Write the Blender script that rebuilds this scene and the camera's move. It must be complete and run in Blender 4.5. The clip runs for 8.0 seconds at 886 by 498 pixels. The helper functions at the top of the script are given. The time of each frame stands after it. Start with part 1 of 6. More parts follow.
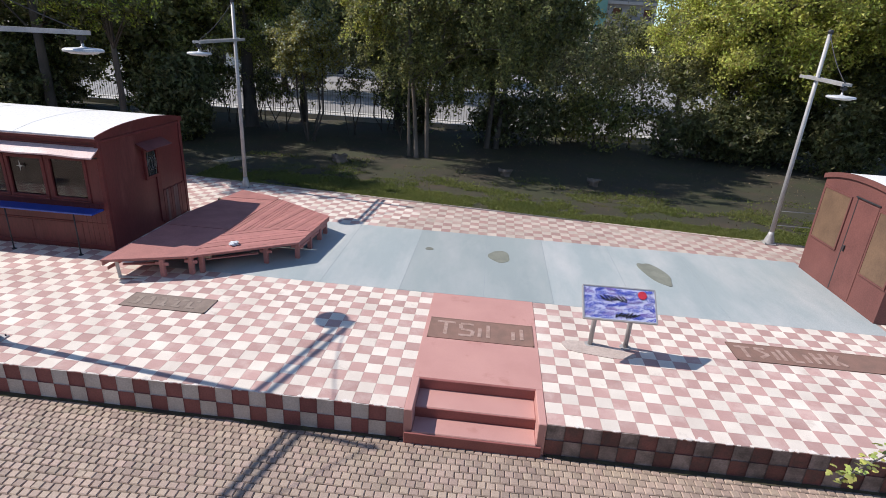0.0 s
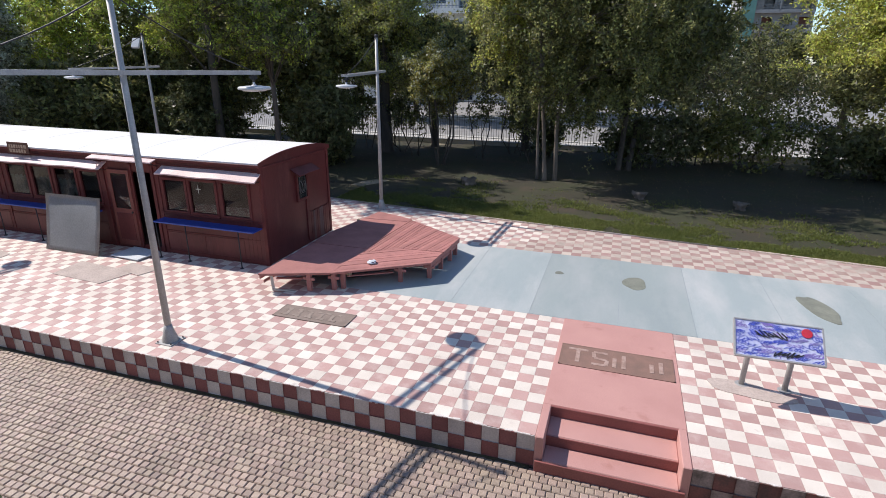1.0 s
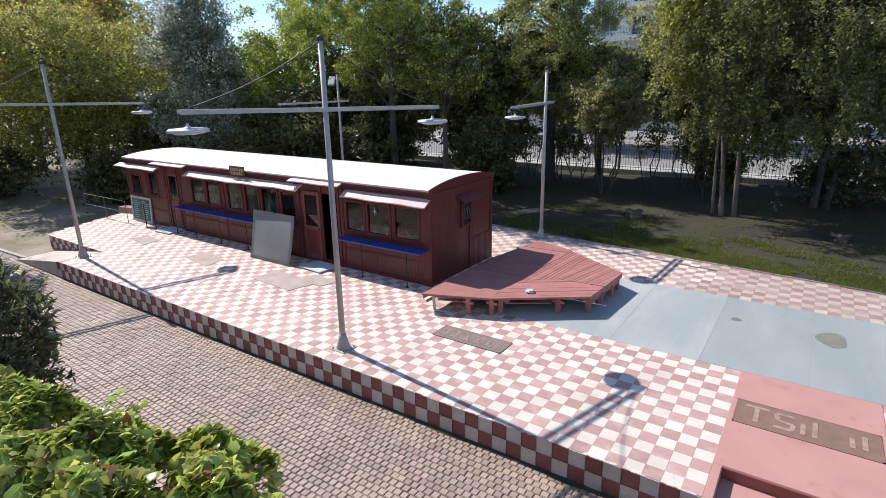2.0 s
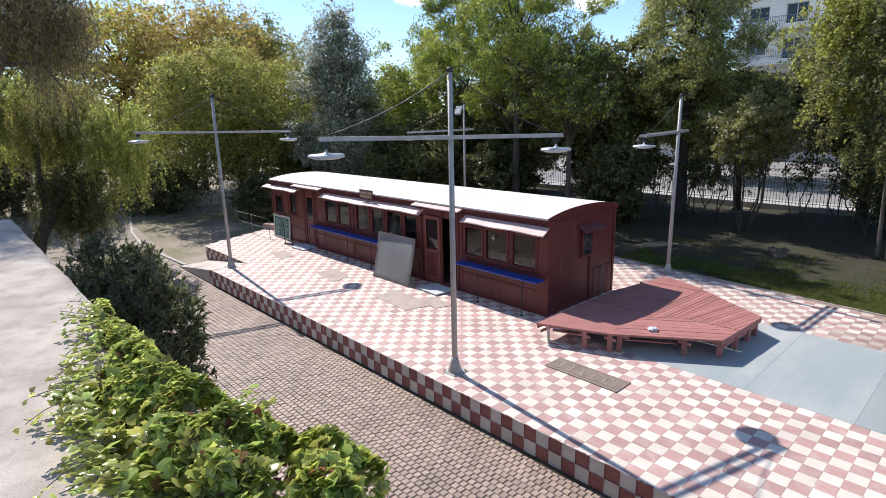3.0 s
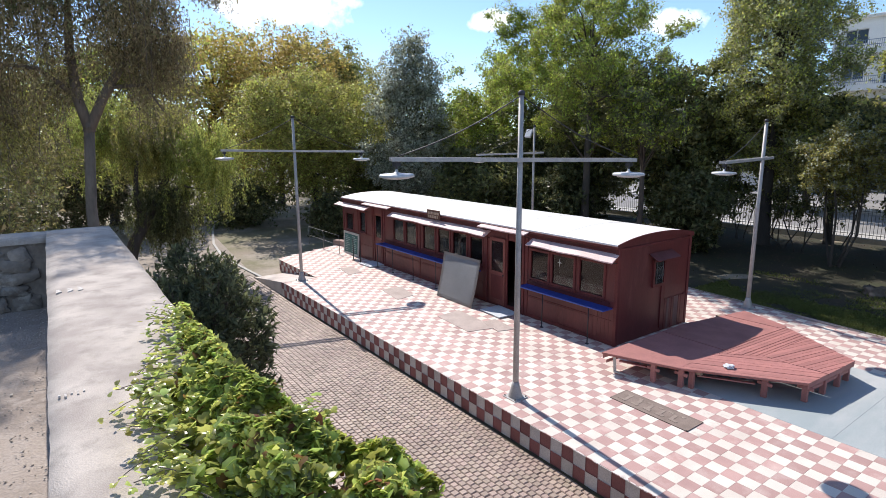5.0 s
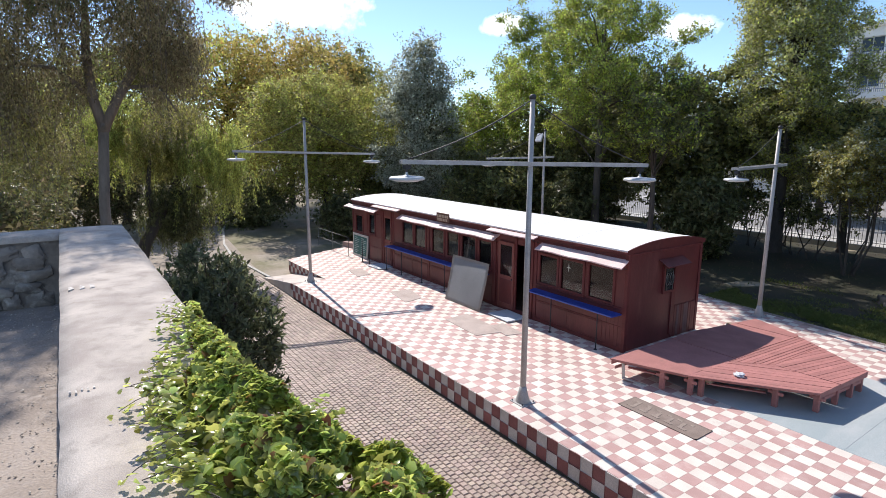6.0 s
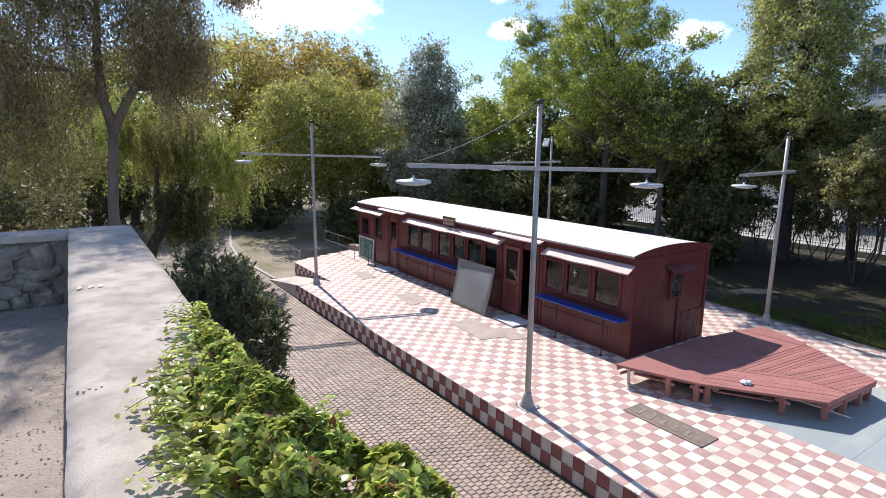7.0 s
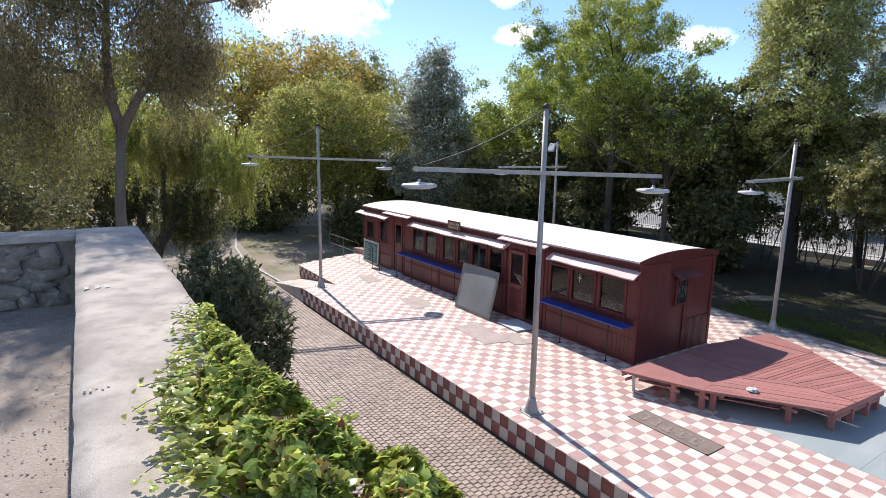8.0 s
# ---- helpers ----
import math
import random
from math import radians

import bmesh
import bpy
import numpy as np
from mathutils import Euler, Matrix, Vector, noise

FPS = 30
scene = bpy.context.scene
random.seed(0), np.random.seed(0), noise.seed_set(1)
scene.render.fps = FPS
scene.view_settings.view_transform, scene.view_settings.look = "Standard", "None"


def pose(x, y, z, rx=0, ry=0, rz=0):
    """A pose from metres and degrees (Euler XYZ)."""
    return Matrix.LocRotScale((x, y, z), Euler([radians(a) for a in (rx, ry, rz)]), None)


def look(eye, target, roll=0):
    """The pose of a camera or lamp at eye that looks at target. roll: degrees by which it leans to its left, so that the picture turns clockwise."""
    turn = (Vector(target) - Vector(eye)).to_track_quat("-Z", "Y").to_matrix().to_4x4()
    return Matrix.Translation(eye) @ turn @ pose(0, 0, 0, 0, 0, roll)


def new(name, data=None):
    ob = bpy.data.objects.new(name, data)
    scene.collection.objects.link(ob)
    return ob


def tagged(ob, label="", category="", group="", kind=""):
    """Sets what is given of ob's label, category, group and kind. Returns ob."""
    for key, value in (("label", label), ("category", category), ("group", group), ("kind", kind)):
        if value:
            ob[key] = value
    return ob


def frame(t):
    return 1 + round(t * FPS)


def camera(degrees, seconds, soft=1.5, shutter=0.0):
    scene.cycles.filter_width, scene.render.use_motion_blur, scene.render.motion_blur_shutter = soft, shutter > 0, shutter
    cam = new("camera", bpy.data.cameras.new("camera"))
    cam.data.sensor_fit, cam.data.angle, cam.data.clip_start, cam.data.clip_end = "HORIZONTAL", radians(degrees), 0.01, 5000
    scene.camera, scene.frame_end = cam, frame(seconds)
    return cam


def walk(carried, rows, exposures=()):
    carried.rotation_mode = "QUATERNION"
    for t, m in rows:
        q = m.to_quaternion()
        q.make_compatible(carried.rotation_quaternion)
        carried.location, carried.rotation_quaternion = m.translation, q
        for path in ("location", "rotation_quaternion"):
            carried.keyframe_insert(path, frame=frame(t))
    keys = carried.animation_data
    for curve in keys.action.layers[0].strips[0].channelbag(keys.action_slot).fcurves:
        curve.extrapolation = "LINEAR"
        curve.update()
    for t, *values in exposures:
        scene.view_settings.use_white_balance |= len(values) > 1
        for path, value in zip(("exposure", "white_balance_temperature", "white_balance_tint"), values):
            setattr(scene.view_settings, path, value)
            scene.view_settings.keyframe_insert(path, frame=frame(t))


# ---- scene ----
cam = camera(78.3, 8.0, soft=0.8)
PATH = [
    (0, (0.877, -6.242, 4.88), (0.737, -4.384, 4.153), 3.6),
    (0.5, (0.767, -6.258, 4.898), (0.438, -4.414, 4.196), 1.6),
    (1, (0.682, -6.289, 4.891), (0.102, -4.494, 4.225), 0.4),
    (1.5, (0.608, -6.371, 4.95), (-0.231, -4.665, 4.327), -0.6),
    (2, (0.582, -6.446, 4.976), (-0.509, -4.87, 4.405), -1.0),
    (2.2, (0.585, -6.453, 4.974), (-0.591, -4.932, 4.425), -1.2),
    (3.3, (0.603, -6.459, 4.969), (-0.883, -5.195, 4.527), -1.2),
    (3.5, (0.607, -6.459, 4.968), (-0.904, -5.22, 4.54), -1.2),
    (4, (0.609, -6.459, 4.964), (-0.943, -5.265, 4.558), -0.8),
    (4.5, (0.599, -6.458, 4.956), (-0.979, -5.293, 4.562), -0.6),
    (5, (0.597, -6.459, 4.958), (-0.997, -5.314, 4.572), -0.4),
    (6.5, (0.587, -6.461, 4.953), (-1.035, -5.349, 4.585), 0.5),
    (7, (0.59, -6.464, 4.953), (-1.038, -5.36, 4.592), 0.7),
    (7.5, (0.588, -6.466, 4.951), (-1.046, -5.368, 4.596), 0.9),
    (8, (0.573, -6.471, 4.946), (-1.066, -5.379, 4.6), 1.1),
]
walk(cam, [(t, look(eye, target, roll)) for t, eye, target, roll in PATH], exposures=[(0.0, 0.41), (1.5, 0.49), (4.0, 0.56), (8.0, 0.59)])

# ---- world and sun ----
SUN = Vector((1.0, -0.122, -1.0)).normalized()
world = bpy.data.worlds.new("sky")
scene.world = world
world.use_nodes = True
wn, wl = world.node_tree.nodes, world.node_tree.links
wn.clear()
sky = wn.new("ShaderNodeTexSky")
sky.sky_type, sky.sun_disc = 'NISHITA', False
sky.sun_elevation, sky.sun_rotation = radians(45), math.atan2(-SUN.x, -SUN.y)
sky.air_density, sky.dust_density, sky.ozone_density = 0.8, 0.15, 3.0
wtc = wn.new("ShaderNodeTexCoord")
cloud = wn.new("ShaderNodeTexNoise")
cloud.inputs["Scale"].default_value, cloud.inputs["Detail"].default_value = 9.0, 8
cloud.inputs["Roughness"].default_value = 0.58
wl.new(wtc.outputs["Generated"], cloud.inputs["Vector"])
cover = None
for way, wide, high in (((-0.915, 0.345, 0.222), 0.15, 0.04), ((-0.735, 0.63, 0.268), 0.07, 0.02), ((-0.735, 0.648, 0.203), 0.03, 0.013), ((-0.522, 0.833, 0.185), 0.05, 0.022),
                        ((0.3, 0.9, 0.4), 0.4, 0.1), ((0.7, -0.5, 0.5), 0.4, 0.12), ((-0.5, -0.8, 0.45), 0.4, 0.12)):
    sub = wn.new("ShaderNodeVectorMath")
    sub.operation, sub.inputs[1].default_value = 'SUBTRACT', way
    wl.new(wtc.outputs["Generated"], sub.inputs[0])
    mul = wn.new("ShaderNodeVectorMath")
    mul.operation, mul.inputs[1].default_value = 'MULTIPLY', (1 / wide, 1 / wide, 1 / high)
    wl.new(sub.outputs["Vector"], mul.inputs[0])
    far_off = wn.new("ShaderNodeVectorMath")
    far_off.operation = 'LENGTH'
    wl.new(mul.outputs["Vector"], far_off.inputs[0])
    if cover is None:
        cover = far_off.outputs["Value"]
    else:
        least = wn.new("ShaderNodeMath")
        least.operation = 'MINIMUM'
        wl.new(cover, least.inputs[0])
        wl.new(far_off.outputs["Value"], least.inputs[1])
        cover = least.outputs["Value"]
ragged = wn.new("ShaderNodeMath")
ragged.operation, ragged.inputs[1].default_value = 'MULTIPLY_ADD', 4.6
wl.new(cloud.outputs["Fac"], ragged.inputs[0])
wl.new(cover, ragged.inputs[2])
cramp = wn.new("ShaderNodeMapRange")
cramp.inputs["From Min"].default_value, cramp.inputs["From Max"].default_value = 3.35, 2.6
cramp.inputs["To Max"].default_value = 0.9
wl.new(ragged.outputs["Value"], cramp.inputs["Value"])
white = wn.new("ShaderNodeMix")
white.data_type = 'RGBA'
white.inputs["B"].default_value = (10.5, 10.8, 11.2, 1)
bgd = wn.new("ShaderNodeBackground")
bgd.inputs["Strength"].default_value = 0.138
wout = wn.new("ShaderNodeOutputWorld")
wl.new(cramp.outputs["Result"], white.inputs["Factor"])
deeper = wn.new("ShaderNodeMix")
deeper.data_type, deeper.blend_type = 'RGBA', 'MULTIPLY'
deeper.inputs["Factor"].default_value, deeper.inputs["B"].default_value = 1.0, (0.92, 0.955, 0.99, 1)
wl.new(sky.outputs["Color"], deeper.inputs["A"])
wl.new(deeper.outputs["Result"], white.inputs["A"])
wl.new(white.outputs["Result"], bgd.inputs["Color"])
wl.new(bgd.outputs["Background"], wout.inputs["Surface"])
sun_data = bpy.data.lights.new("sun", 'SUN')
sun_data.energy, sun_data.angle, sun_data.color = 4.15, radians(0.53), (1.0, 0.922, 0.855)
sun_ob = new("sun", sun_data)
sun_ob.matrix_world = look((-40, 8, 40), (-40 + SUN.x, 8 + SUN.y, 40 + SUN.z))


# ---- materials ----
def material(name, colour, second=None, scale=6.0, fine=60.0, rough=0.8, rough_var=0.1, bump=0.15, metal=0.0,
             spot=None, spot_scale=3.0, spot_at=(0.58, 0.7), random_value=0.0, per="", stretch=(1, 1, 1), spec=0.5, through_light=0.0,
             hue=0.0, coords="Object"):
    """A surface with large and fine variation, stains of a second colour, relief, and a value that differs from piece to piece."""
    m = bpy.data.materials.new(name)
    m.use_nodes = True
    n, l = m.node_tree.nodes, m.node_tree.links
    b = n["Principled BSDF"]
    tc = n.new("ShaderNodeTexCoord")
    mp = n.new("ShaderNodeMapping")
    mp.inputs["Scale"].default_value = stretch
    if coords == "World":
        geo = n.new("ShaderNodeNewGeometry")
        l.new(geo.outputs["Position"], mp.inputs["Vector"])
    else:
        l.new(tc.outputs[coords], mp.inputs["Vector"])
    big = n.new("ShaderNodeTexNoise")
    big.inputs["Scale"].default_value, big.inputs["Detail"].default_value = scale, 5
    small = n.new("ShaderNodeTexNoise")
    small.inputs["Scale"].default_value, small.inputs["Detail"].default_value = fine, 4
    for tex in (big, small):
        l.new(mp.outputs["Vector"], tex.inputs["Vector"])
    second = second or tuple(c * 0.72 for c in colour)
    ramp = n.new("ShaderNodeMapRange")
    ramp.inputs["From Min"].default_value, ramp.inputs["From Max"].default_value = 0.36, 0.66
    l.new(big.outputs["Fac"], ramp.inputs["Value"])
    mix = n.new("ShaderNodeMix")
    mix.data_type = 'RGBA'
    mix.inputs["A"].default_value, mix.inputs["B"].default_value = (*colour, 1), (*second, 1)
    l.new(ramp.outputs["Result"], mix.inputs["Factor"])
    out = mix.outputs["Result"]
    if spot:
        st = n.new("ShaderNodeTexNoise")
        st.inputs["Scale"].default_value, st.inputs["Detail"].default_value = spot_scale, 8
        st.inputs["Roughness"].default_value = 0.65
        l.new(mp.outputs["Vector"], st.inputs["Vector"])
        sr = n.new("ShaderNodeMapRange")
        sr.inputs["From Min"].default_value, sr.inputs["From Max"].default_value = spot_at
        l.new(st.outputs["Fac"], sr.inputs["Value"])
        sm = n.new("ShaderNodeMix")
        sm.data_type = 'RGBA'
        sm.inputs["B"].default_value = (*spot, 1)
        l.new(sr.outputs["Result"], sm.inputs["Factor"])
        l.new(out, sm.inputs["A"])
        out = sm.outputs["Result"]
    hsv = n.new("ShaderNodeHueSaturation")
    fr = n.new("ShaderNodeMapRange")
    fr.inputs["From Min"].default_value, fr.inputs["From Max"].default_value = 0.3, 0.7
    fr.inputs["To Min"].default_value, fr.inputs["To Max"].default_value = 0.86, 1.12
    l.new(small.outputs["Fac"], fr.inputs["Value"])
    value = fr.outputs["Result"]
    if per:
        if per == "object":
            rnd = n.new("ShaderNodeObjectInfo").outputs["Random"]
        else:
            rnd = n.new("ShaderNodeNewGeometry").outputs["Random Per Island"]
        rr = n.new("ShaderNodeMapRange")
        rr.inputs["To Min"].default_value, rr.inputs["To Max"].default_value = 1 - random_value, 1 + random_value
        l.new(rnd, rr.inputs["Value"])
        mul = n.new("ShaderNodeMath")
        mul.operation = 'MULTIPLY'
        l.new(value, mul.inputs[0])
        l.new(rr.outputs["Result"], mul.inputs[1])
        value = mul.outputs["Value"]
        if hue:
            wob = n.new("ShaderNodeMath")
            wob.operation = 'MULTIPLY'
            wob.inputs[1].default_value = 7.31
            l.new(rnd, wob.inputs[0])
            frac = n.new("ShaderNodeMath")
            frac.operation = 'FRACT'
            l.new(wob.outputs["Value"], frac.inputs[0])
            hr = n.new("ShaderNodeMapRange")
            hr.inputs["To Min"].default_value, hr.inputs["To Max"].default_value = 0.5 - hue, 0.5 + hue
            l.new(frac.outputs["Value"], hr.inputs["Value"])
            l.new(hr.outputs["Result"], hsv.inputs["Hue"])
    l.new(value, hsv.inputs["Value"])
    l.new(out, hsv.inputs["Color"])
    l.new(hsv.outputs["Color"], b.inputs["Base Color"])
    b.inputs["Metallic"].default_value = metal
    b.inputs["Specular IOR Level"].default_value = spec
    rg = n.new("ShaderNodeMapRange")
    rg.inputs["To Min"].default_value, rg.inputs["To Max"].default_value = max(0.02, rough - rough_var), min(1, rough + rough_var)
    l.new(big.outputs["Fac"], rg.inputs["Value"])
    l.new(rg.outputs["Result"], b.inputs["Roughness"])
    if bump:
        bp = n.new("ShaderNodeBump")
        bp.inputs["Strength"].default_value, bp.inputs["Distance"].default_value = bump, 0.01
        l.new(small.outputs["Fac"], bp.inputs["Height"])
        l.new(bp.outputs["Normal"], b.inputs["Normal"])
    if through_light:
        tr = n.new("ShaderNodeBsdfTranslucent")
        l.new(hsv.outputs["Color"], tr.inputs["Color"])
        ms = n.new("ShaderNodeMixShader")
        ms.inputs["Fac"].default_value = through_light
        l.new(b.outputs["BSDF"], ms.inputs[1])
        l.new(tr.outputs["BSDF"], ms.inputs[2])
        l.new(ms.outputs["Shader"], n["Material Output"].inputs["Surface"])
    return m


def leaf_material(name, colour, second, spread=0.55, hue=0.025, gloss=0.55, shine=0.35):
    return material(name, colour, second, scale=0.6, fine=9, rough=gloss, bump=0, per="island", random_value=spread, hue=hue,
                    through_light=0.52, spec=shine)


# Top tiles: faded by wear, and paler still with sunlight put into the colour.
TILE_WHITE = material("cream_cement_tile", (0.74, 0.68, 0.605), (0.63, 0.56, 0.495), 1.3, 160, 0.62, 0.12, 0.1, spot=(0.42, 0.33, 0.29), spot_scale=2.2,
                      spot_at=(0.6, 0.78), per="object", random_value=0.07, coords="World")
TILE_PINK = material("sunlit_faded_red_tile", (0.495, 0.318, 0.29), (0.425, 0.268, 0.245), 1.3, 160, 0.62, 0.12, 0.1, spot=(0.60, 0.47, 0.43), spot_scale=1.7,
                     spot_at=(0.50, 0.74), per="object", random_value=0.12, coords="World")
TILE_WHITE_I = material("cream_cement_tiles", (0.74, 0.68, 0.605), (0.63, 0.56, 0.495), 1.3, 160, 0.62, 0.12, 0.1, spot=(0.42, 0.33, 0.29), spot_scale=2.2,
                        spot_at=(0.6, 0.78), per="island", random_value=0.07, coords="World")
TILE_PINK_I = material("sunlit_faded_red_tiles", (0.495, 0.318, 0.29), (0.425, 0.268, 0.245), 1.3, 160, 0.62, 0.12, 0.1, spot=(0.60, 0.47, 0.43), spot_scale=1.7,
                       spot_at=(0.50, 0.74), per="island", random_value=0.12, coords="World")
# Front-face tiles: darker copies that hold the face's shade in their colour.
FACE_WHITE = material("shaded_cream_face_tile", (0.58, 0.55, 0.53), (0.48, 0.45, 0.43), 2, 40, 0.7, 0.1, 0.1, per="island", random_value=0.08, coords="World")
FACE_RED = material("shaded_red_face_tile", (0.265, 0.10, 0.098), (0.205, 0.08, 0.078), 2, 40, 0.7, 0.1, 0.1, per="island", random_value=0.12, coords="World")
# Face right of the steps: dirt stains plus its shadow, both in the colour.
GRIME_SHADE_WHITE = material("grimy_shaded_pale_tile", (0.34, 0.285, 0.265), (0.25, 0.205, 0.19), 2, 40, 0.8, 0.1, 0.2, spot=(0.10, 0.085, 0.075), spot_scale=3.5, spot_at=(0.42, 0.68), per="island", random_value=0.2, coords="World")
GRIME_SHADE_RED = material("grimy_shaded_red_tile", (0.22, 0.09, 0.08), (0.16, 0.07, 0.06), 2, 40, 0.8, 0.1, 0.2, spot=(0.08, 0.06, 0.055), spot_scale=3.5, spot_at=(0.42, 0.68), per="island", random_value=0.2, coords="World")
MORTAR = material("pinkish_mortar", (0.42, 0.30, 0.27), (0.33, 0.24, 0.21), 3, 60, 0.9, 0.05, 0.3)
PAVER = material("worn_concrete_paver", (0.385, 0.295, 0.24), (0.31, 0.238, 0.195), 0.7, 45, 0.62, 0.1, 0.25, per="object", random_value=0.18, hue=0.012, coords="World",
                 spot=(0.36, 0.28, 0.22), spot_scale=0.5, spot_at=(0.5, 0.7))
PAVER_I = material("worn_concrete_pavers", (0.385, 0.295, 0.24), (0.31, 0.238, 0.195), 0.7, 45, 0.62, 0.1, 0.25, per="island", random_value=0.18, hue=0.012,
                   coords="World", spot=(0.36, 0.28, 0.22), spot_scale=0.5, spot_at=(0.5, 0.7))
JOINT = material("sandy_joint", (0.125, 0.10, 0.075), (0.085, 0.07, 0.052), 3, 80, 0.95, 0.04, 0.4)
RED_PAINT = material("salmon_floor_paint", (0.52, 0.285, 0.255), (0.47, 0.25, 0.225), 1.2, 170, 0.6, 0.1, 0.08, spot=(0.40, 0.19, 0.165), spot_scale=1.6, coords="World")
RED_DARK = material("darker_red_riser", (0.30, 0.105, 0.095), (0.25, 0.09, 0.08), 2, 50, 0.6, 0.1, 0.1, coords="World")
BLUE_FLOOR = material("dusty_blue_floor_paint", (0.355, 0.405, 0.41), (0.31, 0.36, 0.37), 0.6, 150, 0.6, 0.15, 0.06, spot=(0.49, 0.50, 0.495), spot_scale=0.8,
                      spot_at=(0.44, 0.72), stretch=(1, 0.3, 1), coords="World")
BLUE_WORN = material("greyed_blue_floor_paint", (0.315, 0.36, 0.36), (0.275, 0.32, 0.325), 0.6, 150, 0.6, 0.15, 0.06, spot=(0.40, 0.42, 0.42), spot_scale=0.8,
                     spot_at=(0.44, 0.72), coords="World", stretch=(1, 0.3, 1))
BLUE_JOINT = material("grey_blue_joint", (0.325, 0.36, 0.38), (0.29, 0.325, 0.345), 2, 60, 0.9, 0.05, 0.1)
DUSTY_WHITE = material("dusty_beige_tiles", (0.53, 0.455, 0.395), (0.45, 0.38, 0.33), 1.3, 160, 0.75, 0.1, 0.1, spot=(0.34, 0.285, 0.245), spot_scale=1.1, spot_at=(0.5, 0.72), per="island", random_value=0.09, coords="World")
DUSTY_PINK = material("dusty_red_brown_tiles", (0.37, 0.235, 0.215), (0.32, 0.20, 0.18), 1.3, 160, 0.75, 0.1, 0.1, spot=(0.45, 0.37, 0.32), spot_scale=1.1, spot_at=(0.46, 0.7), per="island", random_value=0.1, coords="World")
CHIPPED = material("chipped_pale_cement", (0.72, 0.67, 0.63), (0.60, 0.55, 0.51), 8, 60, 0.9, 0.05, 0.2)
STAIN = material("grey_green_bare_cement", (0.22, 0.23, 0.19), (0.17, 0.18, 0.15), 3, 30, 0.9, 0.05, 0.2)
CEMENT = material("patched_grey_cement", (0.48, 0.40, 0.36), (0.40, 0.33, 0.295), 2.5, 30, 0.9, 0.05, 0.3)
COVER = material("rusty_brown_cover_plate", (0.25, 0.145, 0.115), (0.20, 0.125, 0.10), 4, 80, 0.8, 0.1, 0.25)
COVER_GREY = material("worn_grey_brown_cover", (0.25, 0.195, 0.165), (0.20, 0.155, 0.13), 4, 60, 0.85, 0.1, 0.25)
PALE_MARK = material("worn_pale_paint", (0.40, 0.285, 0.245), (0.29, 0.19, 0.155), 9, 50, 0.8, 0.1, 0.1)
CAR_RED = material("oxblood_painted_wood", (0.145, 0.033, 0.032), (0.10, 0.024, 0.025), 1.4, 30, 0.42, 0.12, 0.15, stretch=(1, 1, 0.25), spot=(0.22, 0.075, 0.065),
                   spot_scale=1.4, spot_at=(0.58, 0.8), spec=0.45)
DOOR_RED = material("worn_red_brown_door_paint", (0.23, 0.07, 0.055), (0.17, 0.05, 0.042), 3, 40, 0.55, 0.1, 0.12, stretch=(1, 1, 0.3))
CAR_TRIM = material("brown_red_trim_paint", (0.155, 0.038, 0.036), (0.11, 0.028, 0.028), 3, 40, 0.5, 0.1, 0.1, spec=0.3)
ROOF_WHITE = material("white_roof_sheet", (0.84, 0.84, 0.82), (0.79, 0.78, 0.75), 0.8, 20, 0.45, 0.1, 0.05, spot=(0.55, 0.52, 0.48), spot_scale=0.9, spot_at=(0.62, 0.8))
AWNING = material("dusty_pink_awning_sheet", (0.68, 0.50, 0.48), (0.60, 0.43, 0.41), 2, 30, 0.6, 0.1, 0.1)
BLUE_SHELF = material("royal_blue_paint", (0.02, 0.065, 0.36), (0.018, 0.055, 0.30), 2, 30, 0.4, 0.1, 0.05)
DARK_METAL = material("dark_grey_metal", (0.05, 0.05, 0.055), (0.035, 0.035, 0.04), 6, 50, 0.55, 0.1, 0.1, metal=0.4)
GALV = material("dull_galvanised_steel", (0.43, 0.425, 0.42), (0.35, 0.345, 0.345), 4, 50, 0.6, 0.12, 0.1, metal=0.35)
LAMP_GREY = material("pale_grey_enamel", (0.55, 0.57, 0.59), (0.47, 0.49, 0.51), 4, 50, 0.45, 0.1, 0.05, metal=0.1)
LAMP_GLASS = material("frosted_lamp_glass", (0.70, 0.72, 0.72), (0.62, 0.64, 0.64), 6, 50, 0.3, 0.1, 0)
DECK = material("faded_red_deck_paint", (0.43, 0.185, 0.165), (0.35, 0.15, 0.135), 2.2, 40, 0.65, 0.1, 0.25, per="object", random_value=0.12, stretch=(1, 1, 1),
                spot=(0.30, 0.15, 0.125), spot_scale=4, spot_at=(0.58, 0.75))
WOOD_RAW = material("bare_weathered_wood", (0.34, 0.26, 0.19), (0.26, 0.20, 0.145), 6, 60, 0.8, 0.1, 0.3)
SHEET = material("grey_fibre_sheet", (0.43, 0.44, 0.45), (0.37, 0.38, 0.39), 1.2, 30, 0.6, 0.1, 0.06)
PALE_MAT = material("pale_blue_grey_board", (0.60, 0.63, 0.67), (0.53, 0.57, 0.61), 2, 40, 0.7, 0.1, 0.06)
GREEN_BOARD = material("dark_teal_chalkboard", (0.035, 0.14, 0.125), (0.03, 0.115, 0.105), 3, 40, 0.6, 0.1, 0.05)
CHALK = material("white_chalk_marks", (0.50, 0.58, 0.56), (0.36, 0.46, 0.44), 9, 60, 0.9, 0.05, 0)
CREAM_FRAME = material("off_white_frame_paint", (0.56, 0.54, 0.50), (0.47, 0.45, 0.41), 5, 50, 0.6, 0.1, 0.05)
CURTAIN = material("pale_grey_lace_curtain", (0.25, 0.24, 0.235), (0.16, 0.155, 0.155), 9, 60, 0.9, 0.05, 0.2)
